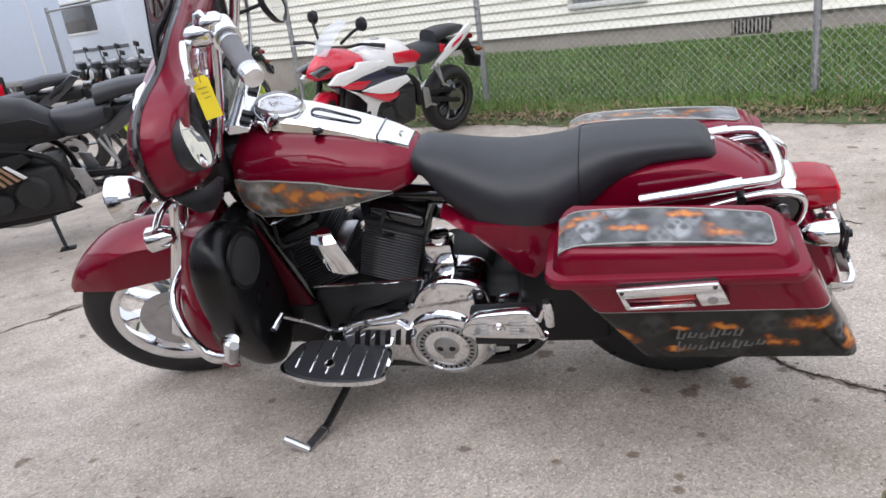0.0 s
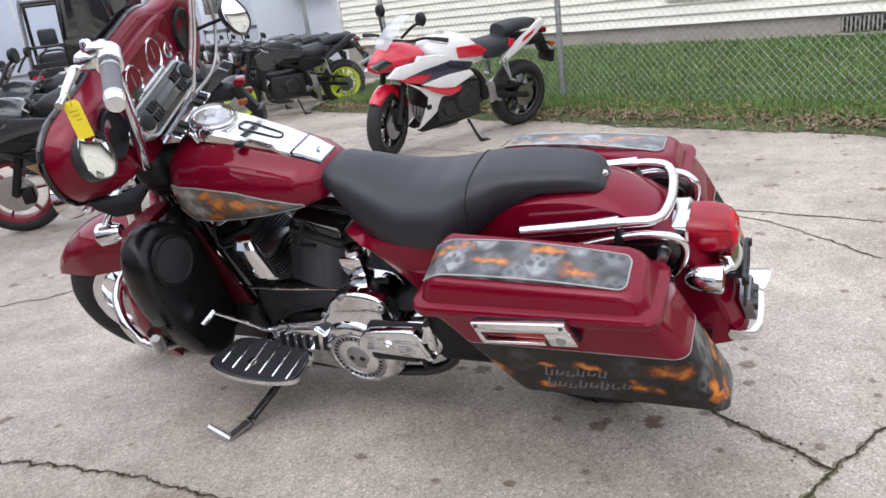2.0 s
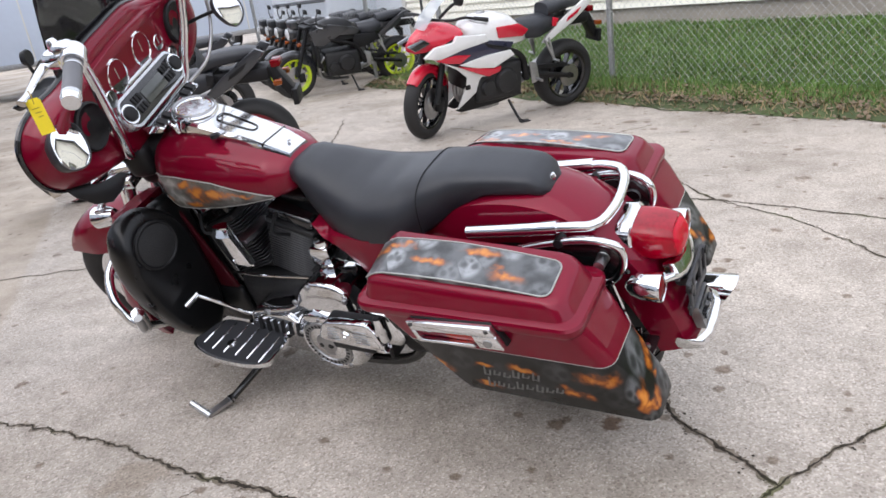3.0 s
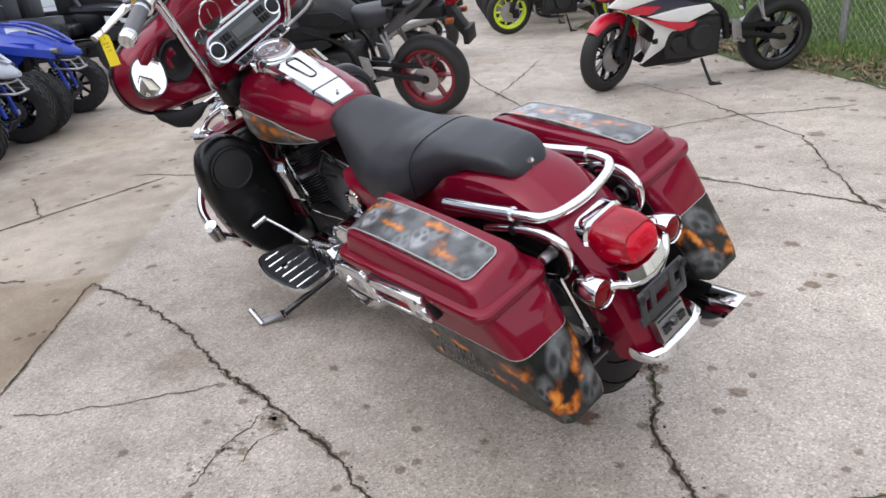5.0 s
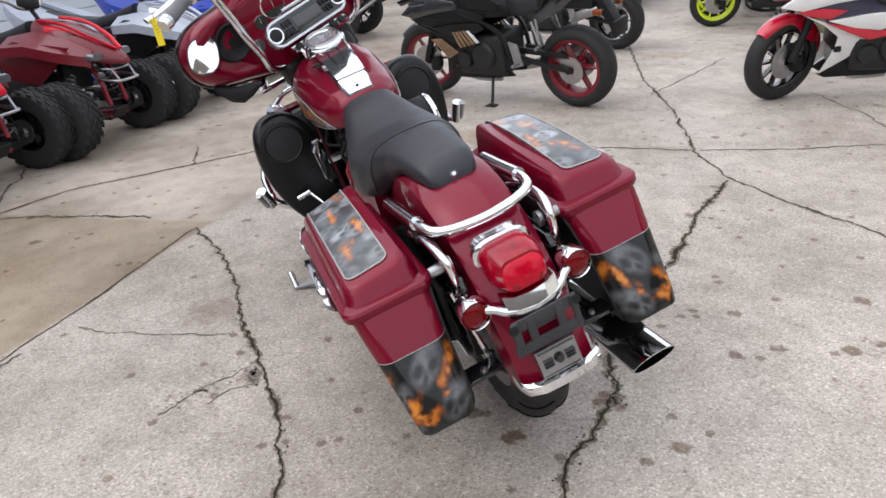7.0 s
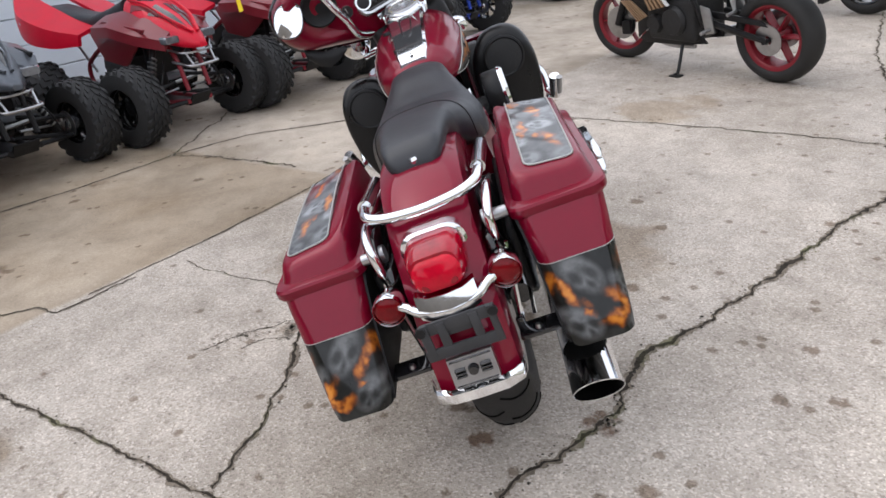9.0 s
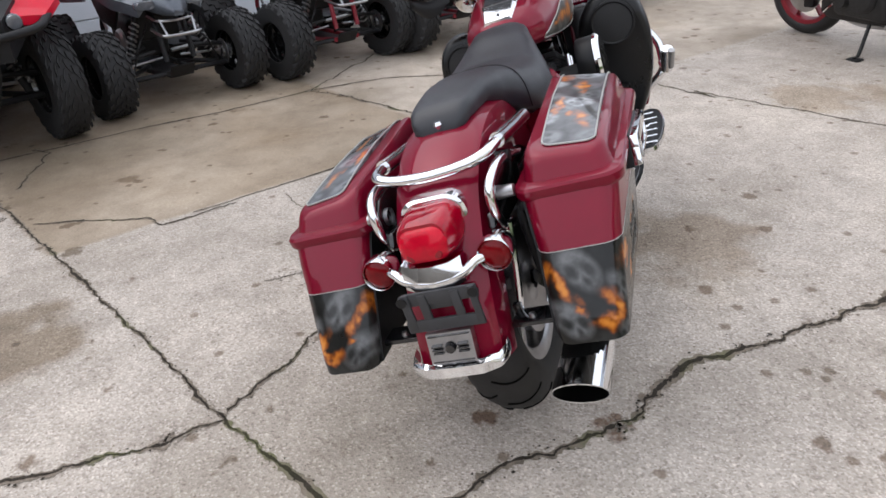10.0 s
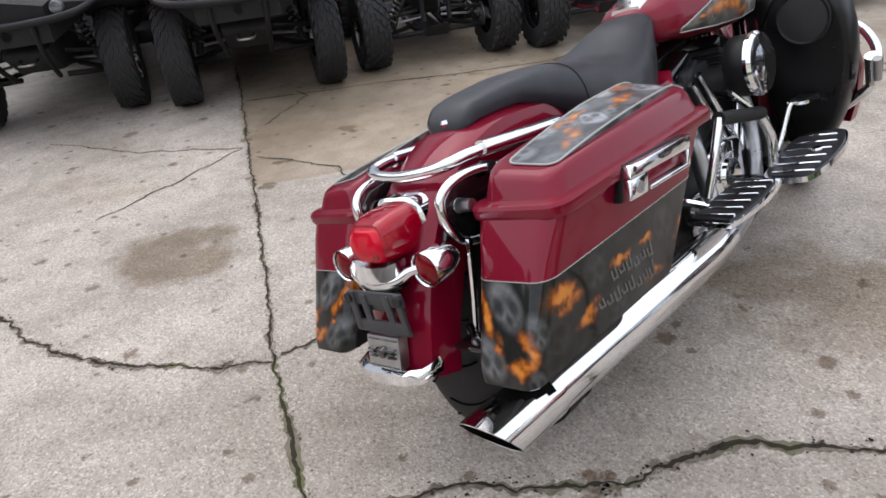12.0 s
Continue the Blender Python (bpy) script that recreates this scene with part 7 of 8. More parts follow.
    for s in (1, -1):
        part("grip", mirrored(tube([(0.365, 0.29, 0.938), (0.325, 0.40, 0.925)], 0.017, 12, 2), s), M_RUBBER, b, m=fs)
        part("lever", mirrored(tube([(0.41, 0.27, 0.93), (0.42, 0.34, 0.92), (0.38, 0.41, 0.905)], 0.006, 8), s), M_ALU, b, m=fs)
    part("side_stand", join(tube([(-0.02, 0.14, 0.22), (-0.06, 0.24, 0.07), (-0.08, 0.29, 0.055)], 0.012, 8), box(-0.13, -0.04, 0.26, 0.32, 0.045, 0.058, 0.004)), M_BLACK, b)
    if style["kind"] in ("sport", "black"):
        nose = []
        for x, w, zt, zb in ((0.86, 0.02, 0.805, 0.765), (0.82, 0.06, 0.86, 0.745), (0.74, 0.10, 0.925, 0.75), (0.62, 0.138, 0.95, 0.78), (0.50, 0.16, 0.935, 0.83), (0.42, 0.155, 0.90, 0.84)):
            nose.append(crown(x, w, zt, zb, 1.1, 18))
        part("nose_fairing", skin(nose), style.get("nose", body), b, sharp=60)
        for s in (1, -1):
            part("headlight", mirrored(prism([(0.89, 0.80), (0.76, 0.85), (0.70, 0.81), (0.84, 0.765)], 0.05, 0.13, 0.01), s), M_GLOSSBLACK, b)
        part("windscreen", skin([[V(x - 0.02 * abs(q) ** 2, 0.13 * q * k, z) for q in (-1, -0.66, -0.33, 0, 0.33, 0.66, 1)] for x, z, k in ((0.755, 0.91, 0.70), (0.70, 0.985, 0.80), (0.61, 1.08, 0.72), (0.50, 1.145, 0.45))], closed=False), style.get("screen", M_CLEARSCREEN), b)
        dress(b, "upper_fairing", [(0.80, 0.715), (0.70, 0.785), (0.53, 0.80), (0.50, 0.845), (0.23, 0.82), (0.20, 0.765), (0.46, 0.73), (0.66, 0.685)], 0.195, style.get("upper", body), 0.0, 0.04)
        dress(b, "dark_band", [(0.72, 0.72), (0.46, 0.735), (0.20, 0.77), (-0.05, 0.72), (-0.01, 0.66), (0.23, 0.645), (0.49, 0.625)], 0.188, style.get("band", M_NAVY), 0.0, 0.03)
        dress(b, "fairing_point", [(0.70, 0.685), (0.52, 0.70), (0.38, 0.68), (0.48, 0.625), (0.62, 0.65)], 0.199, second, 0.0, 0.02)
        dress(b, "middle_fairing", [(0.49, 0.615), (0.23, 0.655), (0.0, 0.665), (-0.045, 0.62), (0.16, 0.54), (0.32, 0.563)], 0.212, style.get("middle", body), 0.008, 0.03)
        dress(b, "accent_stripe", [(0.51, 0.608), (0.32, 0.566), (0.165, 0.536), (0.085, 0.545), (0.10, 0.50), (0.215, 0.475), (0.34, 0.525)], 0.206, second, 0.006, 0.02)
        dress(b, "lower_fairing", [(0.66, 0.665), (0.50, 0.60), (0.33, 0.53), (0.235, 0.49), (0.155, 0.464), (0.33, 0.315), (0.468, 0.215), (0.41, 0.40), (0.40, 0.49), (0.50, 0.575)], 0.203, style.get("lower", body), 0.10, 0.02)
        dress(b, "belly_pan", [(0.475, 0.205), (0.33, 0.30), (0.05, 0.37), (-0.16, 0.285), (-0.20, 0.225), (0.06, 0.19), (0.42, 0.175)], 0.135, style.get("belly", M_BLACK), 0.06, 0.02)
        for s in (1, -1):
            part("mirror", mirrored(join(tube([(0.62, 0.14, 1.0), (0.58, 0.24, 1.09), (0.55, 0.28, 1.12)], 0.012, 8), lathe([(0, 0.03), (0.045, 0.02), (0.055, -0.01), (0.05, -0.02), (0, -0.02)], 18, "X", (0.54, 0.30, 1.15))), s), M_BLACK, b)
    else:
        part("headlight", join(lathe([(0.0, 0.06), (0.06, 0.05), (0.085, 0.0), (0.07, -0.05), (0, -0.08)], 22, "X", (0.66, 0, 0.84)), box(0.56, 0.68, -0.07, 0.07, 0.88, 1.0, 0.03, 3)), M_DARKGREY, b, m=fs)
        part("headlight_glass", lathe([(0.07, 0.052), (0.04, 0.066), (0, 0.07)], 20, "X", (0.66, 0, 0.835)), M_CLEAR, b, m=fs)
        dress(b, "tank_shroud", [(0.46, 0.86), (0.20, 0.92), (-0.06, 0.86), (0.10, 0.76), (0.30, 0.66), (0.42, 0.68)], 0.205, M_DARKGREY, 0.02, 0.02)
        dress(b, "side_panel", [(-0.12, 0.74), (-0.40, 0.73), (-0.46, 0.64), (-0.20, 0.56), (-0.08, 0.62)], 0.15, M_BLACK, 0.0, 0.02)
        for s in (1, -1):
            part("mirror", mirrored(join(tube([(0.40, 0.25, 0.94), (0.40, 0.29, 1.04), (0.38, 0.31, 1.09)], 0.007, 8), box(0.36, 0.385, 0.26, 0.39, 1.07, 1.13, 0.02, 3)), s), M_BLACK, b, m=fs)
            part("front_indicator", mirrored(box(0.58, 0.64, 0.14, 0.19, 0.70, 0.74, 0.012), s), M_AMBER, b)
    return b


def stand_at(front, rear, lean=-9.0):
    """Pose of a parked bike from where its two wheels touch the ground."""
    f, r = Vector((*front, 0)), Vector((*rear, 0))
    mid, d = (f + r) / 2, f - r
    k = d.length / 1.42
    return Matrix.Translation(mid) @ Matrix.Rotation(math.atan2(d.y, d.x), 4, "Z") @ Matrix.Rotation(radians(lean), 4, "X") @ Matrix.Scale(k, 4)


SPORT_RED = dict(kind="sport", body=M_GLOSSWHITE, second=M_BRIGHTRED, rim=M_GLOSSBLACK, fender=M_BRIGHTRED, nose=M_BRIGHTRED, tank=M_GLOSSWHITE, steer=30)
street_bike(stand_at((-1.05, 5.69), (-0.11, 6.71)), SPORT_RED, "white and red sport motorcycle parked at the fence")
SPORT_BLACK = dict(kind="black", spokes=6, spoke_w=0.008, body=M_DARKGREY, second=M_BLACK, rim=M_REDRIM, fender=M_DARKGREY, nose=M_DARKGREY, upper=M_DARKGREY, band=M_BLACK, middle=M_BLACK, lower=M_BLACK, belly=M_BLACK, screen=M_SMOKE, tank=M_BLACK, tail=M_DARKGREY, steer=14)
RR = street_bike(stand_at((-3.32, 4.20), (-1.96, 4.64)), SPORT_BLACK, "black sport motorcycle with dark red wheels and gold stripes")
for s in (1, -1):
    for i in range(5):
        a, b = i / 5, (i + 0.52) / 5
        g1 = [((0.49, 0.531), (0.385, 0.541)), ((0.326, 0.386), (0.224, 0.437))]
        g2 = [((0.258, 0.593), (0.084, 0.614)), ((0.198, 0.475), (-0.008, 0.526))]
        for g, tint in ((g1, M_GOLD), (g2, M_GLOSSWHITE if i == 4 else M_GOLD)):
            top, low = g
            quad_ = [(lerp([(0, *top[0]), (1, *top[1])], v)[0], lerp([(0, *top[0]), (1, *top[1])], v)[1]) for v in (a, b)] + [(lerp([(0, *low[0]), (1, *low[1])], v)[0], lerp([(0, *low[0]), (1, *low[1])], v)[1]) for v in (b, a)]
            part("stripe", mirrored(panel(quad_, 0.222, 0.0, 0.02, 0.002), s), tint, RR)
SPORT_DARK = dict(SPORT_BLACK, lamp=M_GLOSSBLACK, turn=M_GLOSSBLACK, rim=M_GLOSSBLACK, lower=M_BLACK, middle=M_BLACK, pipe=[(-0.10, -0.12, 0.22), (-0.40, 0.17, 0.40), (-0.85, 0.17, 0.52)], pipe_mat=M_ALU)
street_bike(stand_at((-4.98, 6.2), (-3.62, 6.65)), SPORT_DARK, "black sport motorcycle with silver muffler")
NAKED = dict(kind="naked", body=M_BLACK, second=M_DARKGREY, rim=M_NEON, fender=M_DARKGREY, tank=M_BLACK, tail=M_DARKGREY, steer=12, fork=M_BLACK)
for i in range(4):
    st = NAKED if i < 2 else dict(NAKED, rim=M_GLOSSBLACK)
    o = V(-0.55 * i, 0.66 * i, 0)
    street_bike(stand_at((-3.82 + o.x, 8.42 + o.y), (-2.72 + o.x, 9.26 + o.y)), st, "black naked motorcycle with neon yellow wheels" if i < 2 else "black naked motorcycle in the row by the fence", "naked motorcycles in a row")


# ---- quads and side-by-sides in a row ----
ROW_D, ROW_N = V(-0.686, 0.728, 0), V(0.728, 0.686, 0)
M_LAMP = mat("smoked_headlamp", (0.16, 0.17, 0.19), 0.08, 0.4, 0.3, 40, coat=1.0)
M_MAROON = mat("maroon_plastic", (0.17, 0.012, 0.02), 0.35, 0, 0.12, 10, coat=0.3)
M_ATVRED = mat("red_plastic", (0.60, 0.004, 0.026), 0.36, 0, 0.12, 10, coat=0.15, spec=0.3)
M_ATVSILVER = mat("silver_grey_plastic", (0.10, 0.112, 0.13), 0.34, 0.45, 0.35, 5, coat=0.25)
M_ATVBLUE = mat("royal_blue_plastic", (0.015, 0.05, 0.42), 0.33, 0, 0.1, 10, coat=0.3)
M_ATVWHITE = mat("white_plastic", (0.46, 0.50, 0.57), 0.35, 0.1, 0.12, 10, coat=0.3)


def knobby(parent, name, at, R, w, rows=3, count=26, steer=0.0, rim_mat=M_ALU, lug=0.045, skew=0.0):
    """Fat off-road tyre with rows of tread blocks and a dished rim."""
    m = Matrix.Translation(at) @ Matrix.Rotation(radians(steer), 4, "Z")
    prof = [(R * 0.52, -w * 0.5), (R * 0.72, -w * 0.56), (R * 0.88, -w * 0.54), (R * 0.945, -w * 0.42), (R * 0.96, 0), (R * 0.945, w * 0.42), (R * 0.88, w * 0.54), (R * 0.72, w * 0.56), (R * 0.52, w * 0.5), (R * 0.48, w * 0.3), (R * 0.48, -w * 0.3)]
    t = part(name, lathe(prof, 36, "Y", loop=True), M_RUBBER, parent, m=m)
    verts, faces = [], []
    for r in range(rows + 2):
        y = (-0.46 + 0.92 * r / (rows + 1)) * w
        for i in range(count):
            a = 2 * math.pi * (i + 0.5 * (r % 2)) / count
            rr = R * (0.94 if r in (0, rows + 1) else 0.955)
            da, dy, h = math.pi / count * (0.60 if r % 2 else 0.52), w / (rows + 1) * (0.36 if r % 2 else 0.42), R * lug
            k = len(verts)
            for rad, f in ((rr - 0.012, 1.0), (rr + h, 0.8)):
                for sa, sy in ((-1, -1), (1, -1), (1, 1), (-1, 1)):
                    b = a + sa * da * f + skew * (sy if r < (rows + 2) / 2 else -sy)
                    verts.append(m @ V(rad * math.cos(b), y + sy * dy * f, rad * math.sin(b)))
            faces += [(k + 4, k + 5, k + 6, k + 7), (k, k + 1, k + 5, k + 4), (k + 1, k + 2, k + 6, k + 5), (k + 2, k + 3, k + 7, k + 6), (k + 3, k, k + 4, k + 7)]
    me = bpy.data.meshes.new("tread")
    me.from_pydata(verts, [], faces)
    me.materials.append(M_RUBBER)
    tr = new("tread", me)
    tr.parent = t
    tagged(tr, "knobby tread blocks", kind="stuff")
    rim = [lathe([(R * 0.54, -w * 0.48), (R * 0.50, -w * 0.46), (R * 0.46, -w * 0.1), (R * 0.46, w * 0.1), (R * 0.50, w * 0.46), (R * 0.54, w * 0.48)], 28, "Y")]
    for i in range(8):
        s = prism([(0.03, -0.016), (R * 0.47, -0.012), (R * 0.47, 0.012), (0.03, 0.016)], -0.012, 0.012, 0.003, 1)
        s.transform(Matrix.Rotation(2 * math.pi * i / 8, 4, "Y"))
        rim.append(s)
    rim.append(lathe([(0.0, 0.03), (0.045, 0.03), (0.05, 0), (0.045, -0.03), (0, -0.03)], 16, "Y"))
    part("rim", join(*rim), rim_mat, t, m=m)
    return t


def spring(a, b, r=0.028, turns=9):
    a, b = Vector(a), Vector(b)
    t = (b - a).normalized()
    n = t.orthogonal().normalized()
    c = t.cross(n)
    return tube([a.lerp(b, i / (turns * 8)) + (n * math.cos(i * math.pi / 4) + c * math.sin(i * math.pi / 4)) * r for i in range(turns * 8 + 1)], 0.006, 6, 1, smooth=False)


def drape(rings, tri, lift, n=8):
    """A triangle seen from above, laid over the skin of the rings and lifted a little."""
    tree = BVHTree.FromBMesh(skin([list(r) for r in rings]))
    a, b, c = [V(x, y, 2.0) for x, y in tri]
    grid = []
    for i in range(n + 1):
        row = []
        for j in range(n + 1):
            u = i / n
            p = a + (b - a) * u * (1 - j / n) + (c - a) * u * (j / n)
            hit = tree.ray_cast(p, V(0, 0, -1))[0]
            z = hit.z if hit is not None else 0.7
            row.append(V(p.x, p.y, z + lift))
        grid.append(row + [q - V(0, 0, 0.008) for q in row[::-1]])
    return skin(grid[::-1] if (b - a).cross(c - a).z < 0 else grid)


def quad(m, col, frame_mat, label, spring_mat=M_STEEL, seat_mat=None, stripe=M_FRAME, cowl=None, flank=None):
    """Sport quad; x ahead, origin on the ground under the front axle."""
    q = thing("quad_bike", m, label, "quad bike", "quad bikes in a row")
    for s in (1, -1):
        knobby(q, "front_wheel", (0, 0.45 * s, 0.268), 0.268, 0.175, 4, 21, 6, M_GLOSSBLACK, 0.040, 0.05)
        knobby(q, "rear_wheel", (-1.27, 0.42 * s, 0.255), 0.255, 0.27, 4, 18)
        part("upper_arm", mirrored(join(tube([(0.05, 0.12, 0.36), (0.0, 0.36, 0.32)], 0.013, 8, 2), tube([(-0.16, 0.12, 0.36), (-0.01, 0.36, 0.32)], 0.013, 8, 2)), s), M_BLACK, q)
        part("lower_arm", mirrored(join(tube([(0.10, 0.10, 0.22), (0.02, 0.37, 0.20)], 0.016, 8, 2), tube([(-0.22, 0.10, 0.22), (0.0, 0.37, 0.20)], 0.016, 8, 2)), s), M_BLACK, q)
        part("tie_rod", mirrored(tube([(-0.02, 0.06, 0.30), (-0.05, 0.36, 0.27)], 0.008, 8, 2), s), M_STEEL, q)
        sh = part("shock_absorber", mirrored(tube([(-0.03, 0.30, 0.24), (-0.08, 0.14, 0.60)], 0.02, 10, 2), s), M_BLACK, q)
        part("spring", mirrored(spring((-0.035, 0.29, 0.27), (-0.07, 0.17, 0.53)), s), spring_mat, sh)
        part("hub", mirrored(lathe([(0.0, 0.40), (0.04, 0.40), (0.05, 0.36), (0.02, 0.34)], 14, "Y", (0, 0, 0.268)), s), M_FRAME, q)
        part("brake_disc", mirrored(lathe([(0.085, 0.345), (0.085, 0.35), (0.04, 0.35), (0.04, 0.345)], 24, "Y", (0, 0, 0.268), loop=True), s), M_STEEL, q)
        part("brake_caliper", mirrored(box(-0.10, -0.045, 0.33, 0.375, 0.24, 0.32, 0.012), s), M_ALU, q)
        # bodywork each side
        part("front_fender", mirrored(skin([[V(x, a, b), V(x + 0.03, c, d), V(x + 0.03, c, d - 0.07), V(x, a + 0.01, b - 0.05)] for x, a, b, c, d in ((-0.55, 0.14, 0.82, 0.30, 0.76), (-0.30, 0.15, 0.85, 0.33, 0.77), (-0.05, 0.15, 0.80, 0.30, 0.71), (0.12, 0.10, 0.71, 0.20, 0.66))]), s), flank or col, q)
        part("side_shroud", mirrored(panel([(0.05, 0.74), (-0.40, 0.80), (-0.62, 0.72), (-0.55, 0.52), (-0.30, 0.48), (-0.12, 0.60)], 0.27, 0.03, 0.02), s), style_dark(col), q)
        part("headlight", mirrored(skin([[V(x, 0.15 + y * k, 0.655 + z * k) for y, z in rrect(-0.065, 0.065, -0.028, 0.028, 0.02, 4)] for x, k in ((0.10, 0.9), (0.16, 1.0), (0.185, 0.8))]), s), M_LAMP, q)
        cols = [spline(c, 5) for c in zip(*[(V(x, 0.11, a), V(x, y, b), V(x - 0.01, y + 0.012, (b + c) / 2), V(x - 0.01, y + 0.01, c), V(x - 0.01, y - 0.01, c), V(x, y - 0.02, b - 0.02), V(x, 0.11, a - 0.03)) for x, a, y, b, c in ((-0.80, 0.74, 0.25, 0.70, 0.62), (-1.05, 0.80, 0.35, 0.76, 0.62), (-1.35, 0.90, 0.37, 0.86, 0.69), (-1.64, 1.0, 0.22, 0.97, 0.91))])]
        part("rear_fender", mirrored(skin([list(r) for r in zip(*cols)]), s), col, q)
        part("fender_graphic", mirrored(skin([[V(x, y, z), V(x, y + 0.004, z), V(x, y + 0.004, z + h), V(x, y, z + h)] for x, y, z, h in ((-1.10, 0.362, 0.700, 0.010), (-1.22, 0.374, 0.735, 0.028), (-1.34, 0.378, 0.778, 0.030), (-1.46, 0.332, 0.85, 0.008))]), s), stripe if col is not M_ATVRED else M_ATVWHITE, q)
        part("nerf_bar", mirrored(tube([(-0.42, 0.14, 0.26), (-0.45, 0.42, 0.28), (-0.90, 0.42, 0.28), (-0.95, 0.14, 0.26)], 0.014, 8), s), M_ALU, q)
        part("heel_guard", mirrored(box(-0.92, -0.45, 0.17, 0.40, 0.27, 0.29, 0.008), s), M_BLACK, q)
        part("grip", mirrored(tube([(-0.50, 0.28, 1.06), (-0.54, 0.40, 1.05)], 0.018, 10, 2), s), M_RUBBER, q)
        part("lever", mirrored(tube([(-0.45, 0.24, 1.06), (-0.42, 0.32, 1.05), (-0.45, 0.40, 1.04)], 0.006, 6), s), M_ALU, q)
    # nose: pointed cowl with a dark centre
    rings = []
    for x, w, zt, zb in ((0.30, 0.03, 0.63, 0.60), (0.22, 0.085, 0.70, 0.60), (0.08, 0.15, 0.80, 0.63), (-0.10, 0.19, 0.88, 0.70), (-0.28, 0.16, 0.92, 0.76), (-0.38, 0.10, 0.92, 0.80)):
        rings.append(crown(x, w, zt, zb, 0.9, 14))
    nose = part("nose_cowl", skin(rings), cowl or col, q, sharp=50)
    for s in (1, -1):
        part("cowl_vent", mirrored(drape(rings, [(0.21, 0.016), (-0.08, 0.028), (-0.05, 0.135)], 0.004), s), M_GLOSSBLACK, nose)
        part("cowl_stripe", mirrored(drape(rings, [(0.17, 0.070), (-0.22, 0.150), (-0.24, 0.115)], 0.005), s), stripe, nose)
    part("cowl_mark", drape(rings, [(-0.14, 0.0), (-0.24, 0.07), (-0.24, -0.07)], 0.004), M_GLOSSBLACK, nose)
    for s in (1, -1):
        part("cowl_ridge", mirrored(tube([(0.25, 0.02, 0.69), (0.10, 0.09, 0.79), (-0.08, 0.11, 0.88), (-0.28, 0.10, 0.915)], 0.014, 8, flat=0.7), s), col, nose)
    part("frame", join(*[tube([(0.12, 0.09 * s, 0.22), (-0.3, 0.12 * s, 0.20), (-0.9, 0.12 * s, 0.24), (-1.0, 0.12 * s, 0.45), (-0.55, 0.10 * s, 0.68), (-0.2, 0.09 * s, 0.74), (0.06, 0.09 * s, 0.55), (0.14, 0.09 * s, 0.30)], 0.017, 8, closed=False) for s in (1, -1)]), frame_mat, q)
    part("front_bumper", join(tube([(0.08, -0.12, 0.50), (0.24, -0.12, 0.48), (0.28, -0.08, 0.475), (0.28, 0.08, 0.475), (0.24, 0.12, 0.48), (0.08, 0.12, 0.50)], 0.010, 10), tube([(0.06, -0.12, 0.58), (0.22, -0.10, 0.56), (0.22, 0.10, 0.56), (0.06, 0.12, 0.58)], 0.008, 8), *[tube([(0.22, 0.10 * s, 0.56), (0.27, 0.09 * s, 0.475)], 0.008, 8, 2) for s in (1, -1)]), M_STEEL, q)
    part("skid_plate", prism([(0.15, 0.27), (0.09, 0.20), (-0.9, 0.20), (-0.9, 0.19), (0.10, 0.185), (0.16, 0.265)], -0.08, 0.08, 0.003), M_BLACK, q)
    part("engine", join(box(-0.80, -0.38, -0.13, 0.13, 0.25, 0.52, 0.04, 3), box(-0.60, -0.42, -0.08, 0.08, 0.48, 0.72, 0.03)), M_ENGINE, q)
    part("radiator", box(-0.22, -0.16, -0.14, 0.14, 0.40, 0.66, 0.01), M_BLACK, q)
    part("engine_cover", join(lathe([(0.0, 0.165), (0.07, 0.162), (0.085, 0.145), (0.085, 0.12)], 18, "Y", (-0.55, 0, 0.36)), lathe([(0.0, -0.165), (0.07, -0.162), (0.085, -0.145), (0.085, -0.12)], 18, "Y", (-0.55, 0, 0.36))), M_ALU, q)
    part("exhaust_pipe", tube([(-0.42, 0.05, 0.60), (-0.34, 0.12, 0.56), (-0.45, 0.17, 0.50), (-0.80, 0.18, 0.56), (-1.05, 0.20, 0.66)], 0.020, 10), M_STEEL, q)
    part("subframe", join(*[tube([(-0.55, 0.10 * s, 0.70), (-1.0, 0.11 * s, 0.70), (-1.40, 0.10 * s, 0.80)], 0.012, 8) for s in (1, -1)], *[tube([(-0.92, 0.12 * s, 0.40), (-1.25, 0.10 * s, 0.74)], 0.010, 8, 2) for s in (1, -1)]), M_ALU, q)
    for s in (1, -1):
        part("brake_hose", tube([(-0.05, 0.10 * s, 0.52), (0.06, 0.22 * s, 0.40), (0.02, 0.30 * s, 0.22), (-0.03, 0.36 * s, 0.30)], 0.006, 6), M_BLACK, q)
    rings = [crown(x, w, zt, zb, 0.6, 14) for x, w, zt, zb in ((-1.52, 0.09, 0.88, 0.82), (-1.40, 0.12, 0.885, 0.80), (-1.1, 0.12, 0.83, 0.75), (-0.85, 0.11, 0.81, 0.73), (-0.62, 0.09, 0.86, 0.76), (-0.46, 0.06, 0.91, 0.82))]
    part("seat", skin(rings), seat_mat or M_SEAT, q, sharp=60)
    part("handlebar", tube([(-0.53, 0.40, 1.05), (-0.46, 0.20, 1.07), (-0.42, 0.08, 1.0), (-0.42, -0.08, 1.0), (-0.46, -0.20, 1.07), (-0.53, -0.40, 1.05)], 0.012, 10), M_ALU, q)
    part("steering_stem", tube([(-0.42, 0, 1.0), (-0.25, 0, 0.70)], 0.016, 8, 2), M_BLACK, q)
    part("bar_pad", box(-0.47, -0.38, -0.07, 0.07, 0.99, 1.07, 0.02), M_BLACK, q)
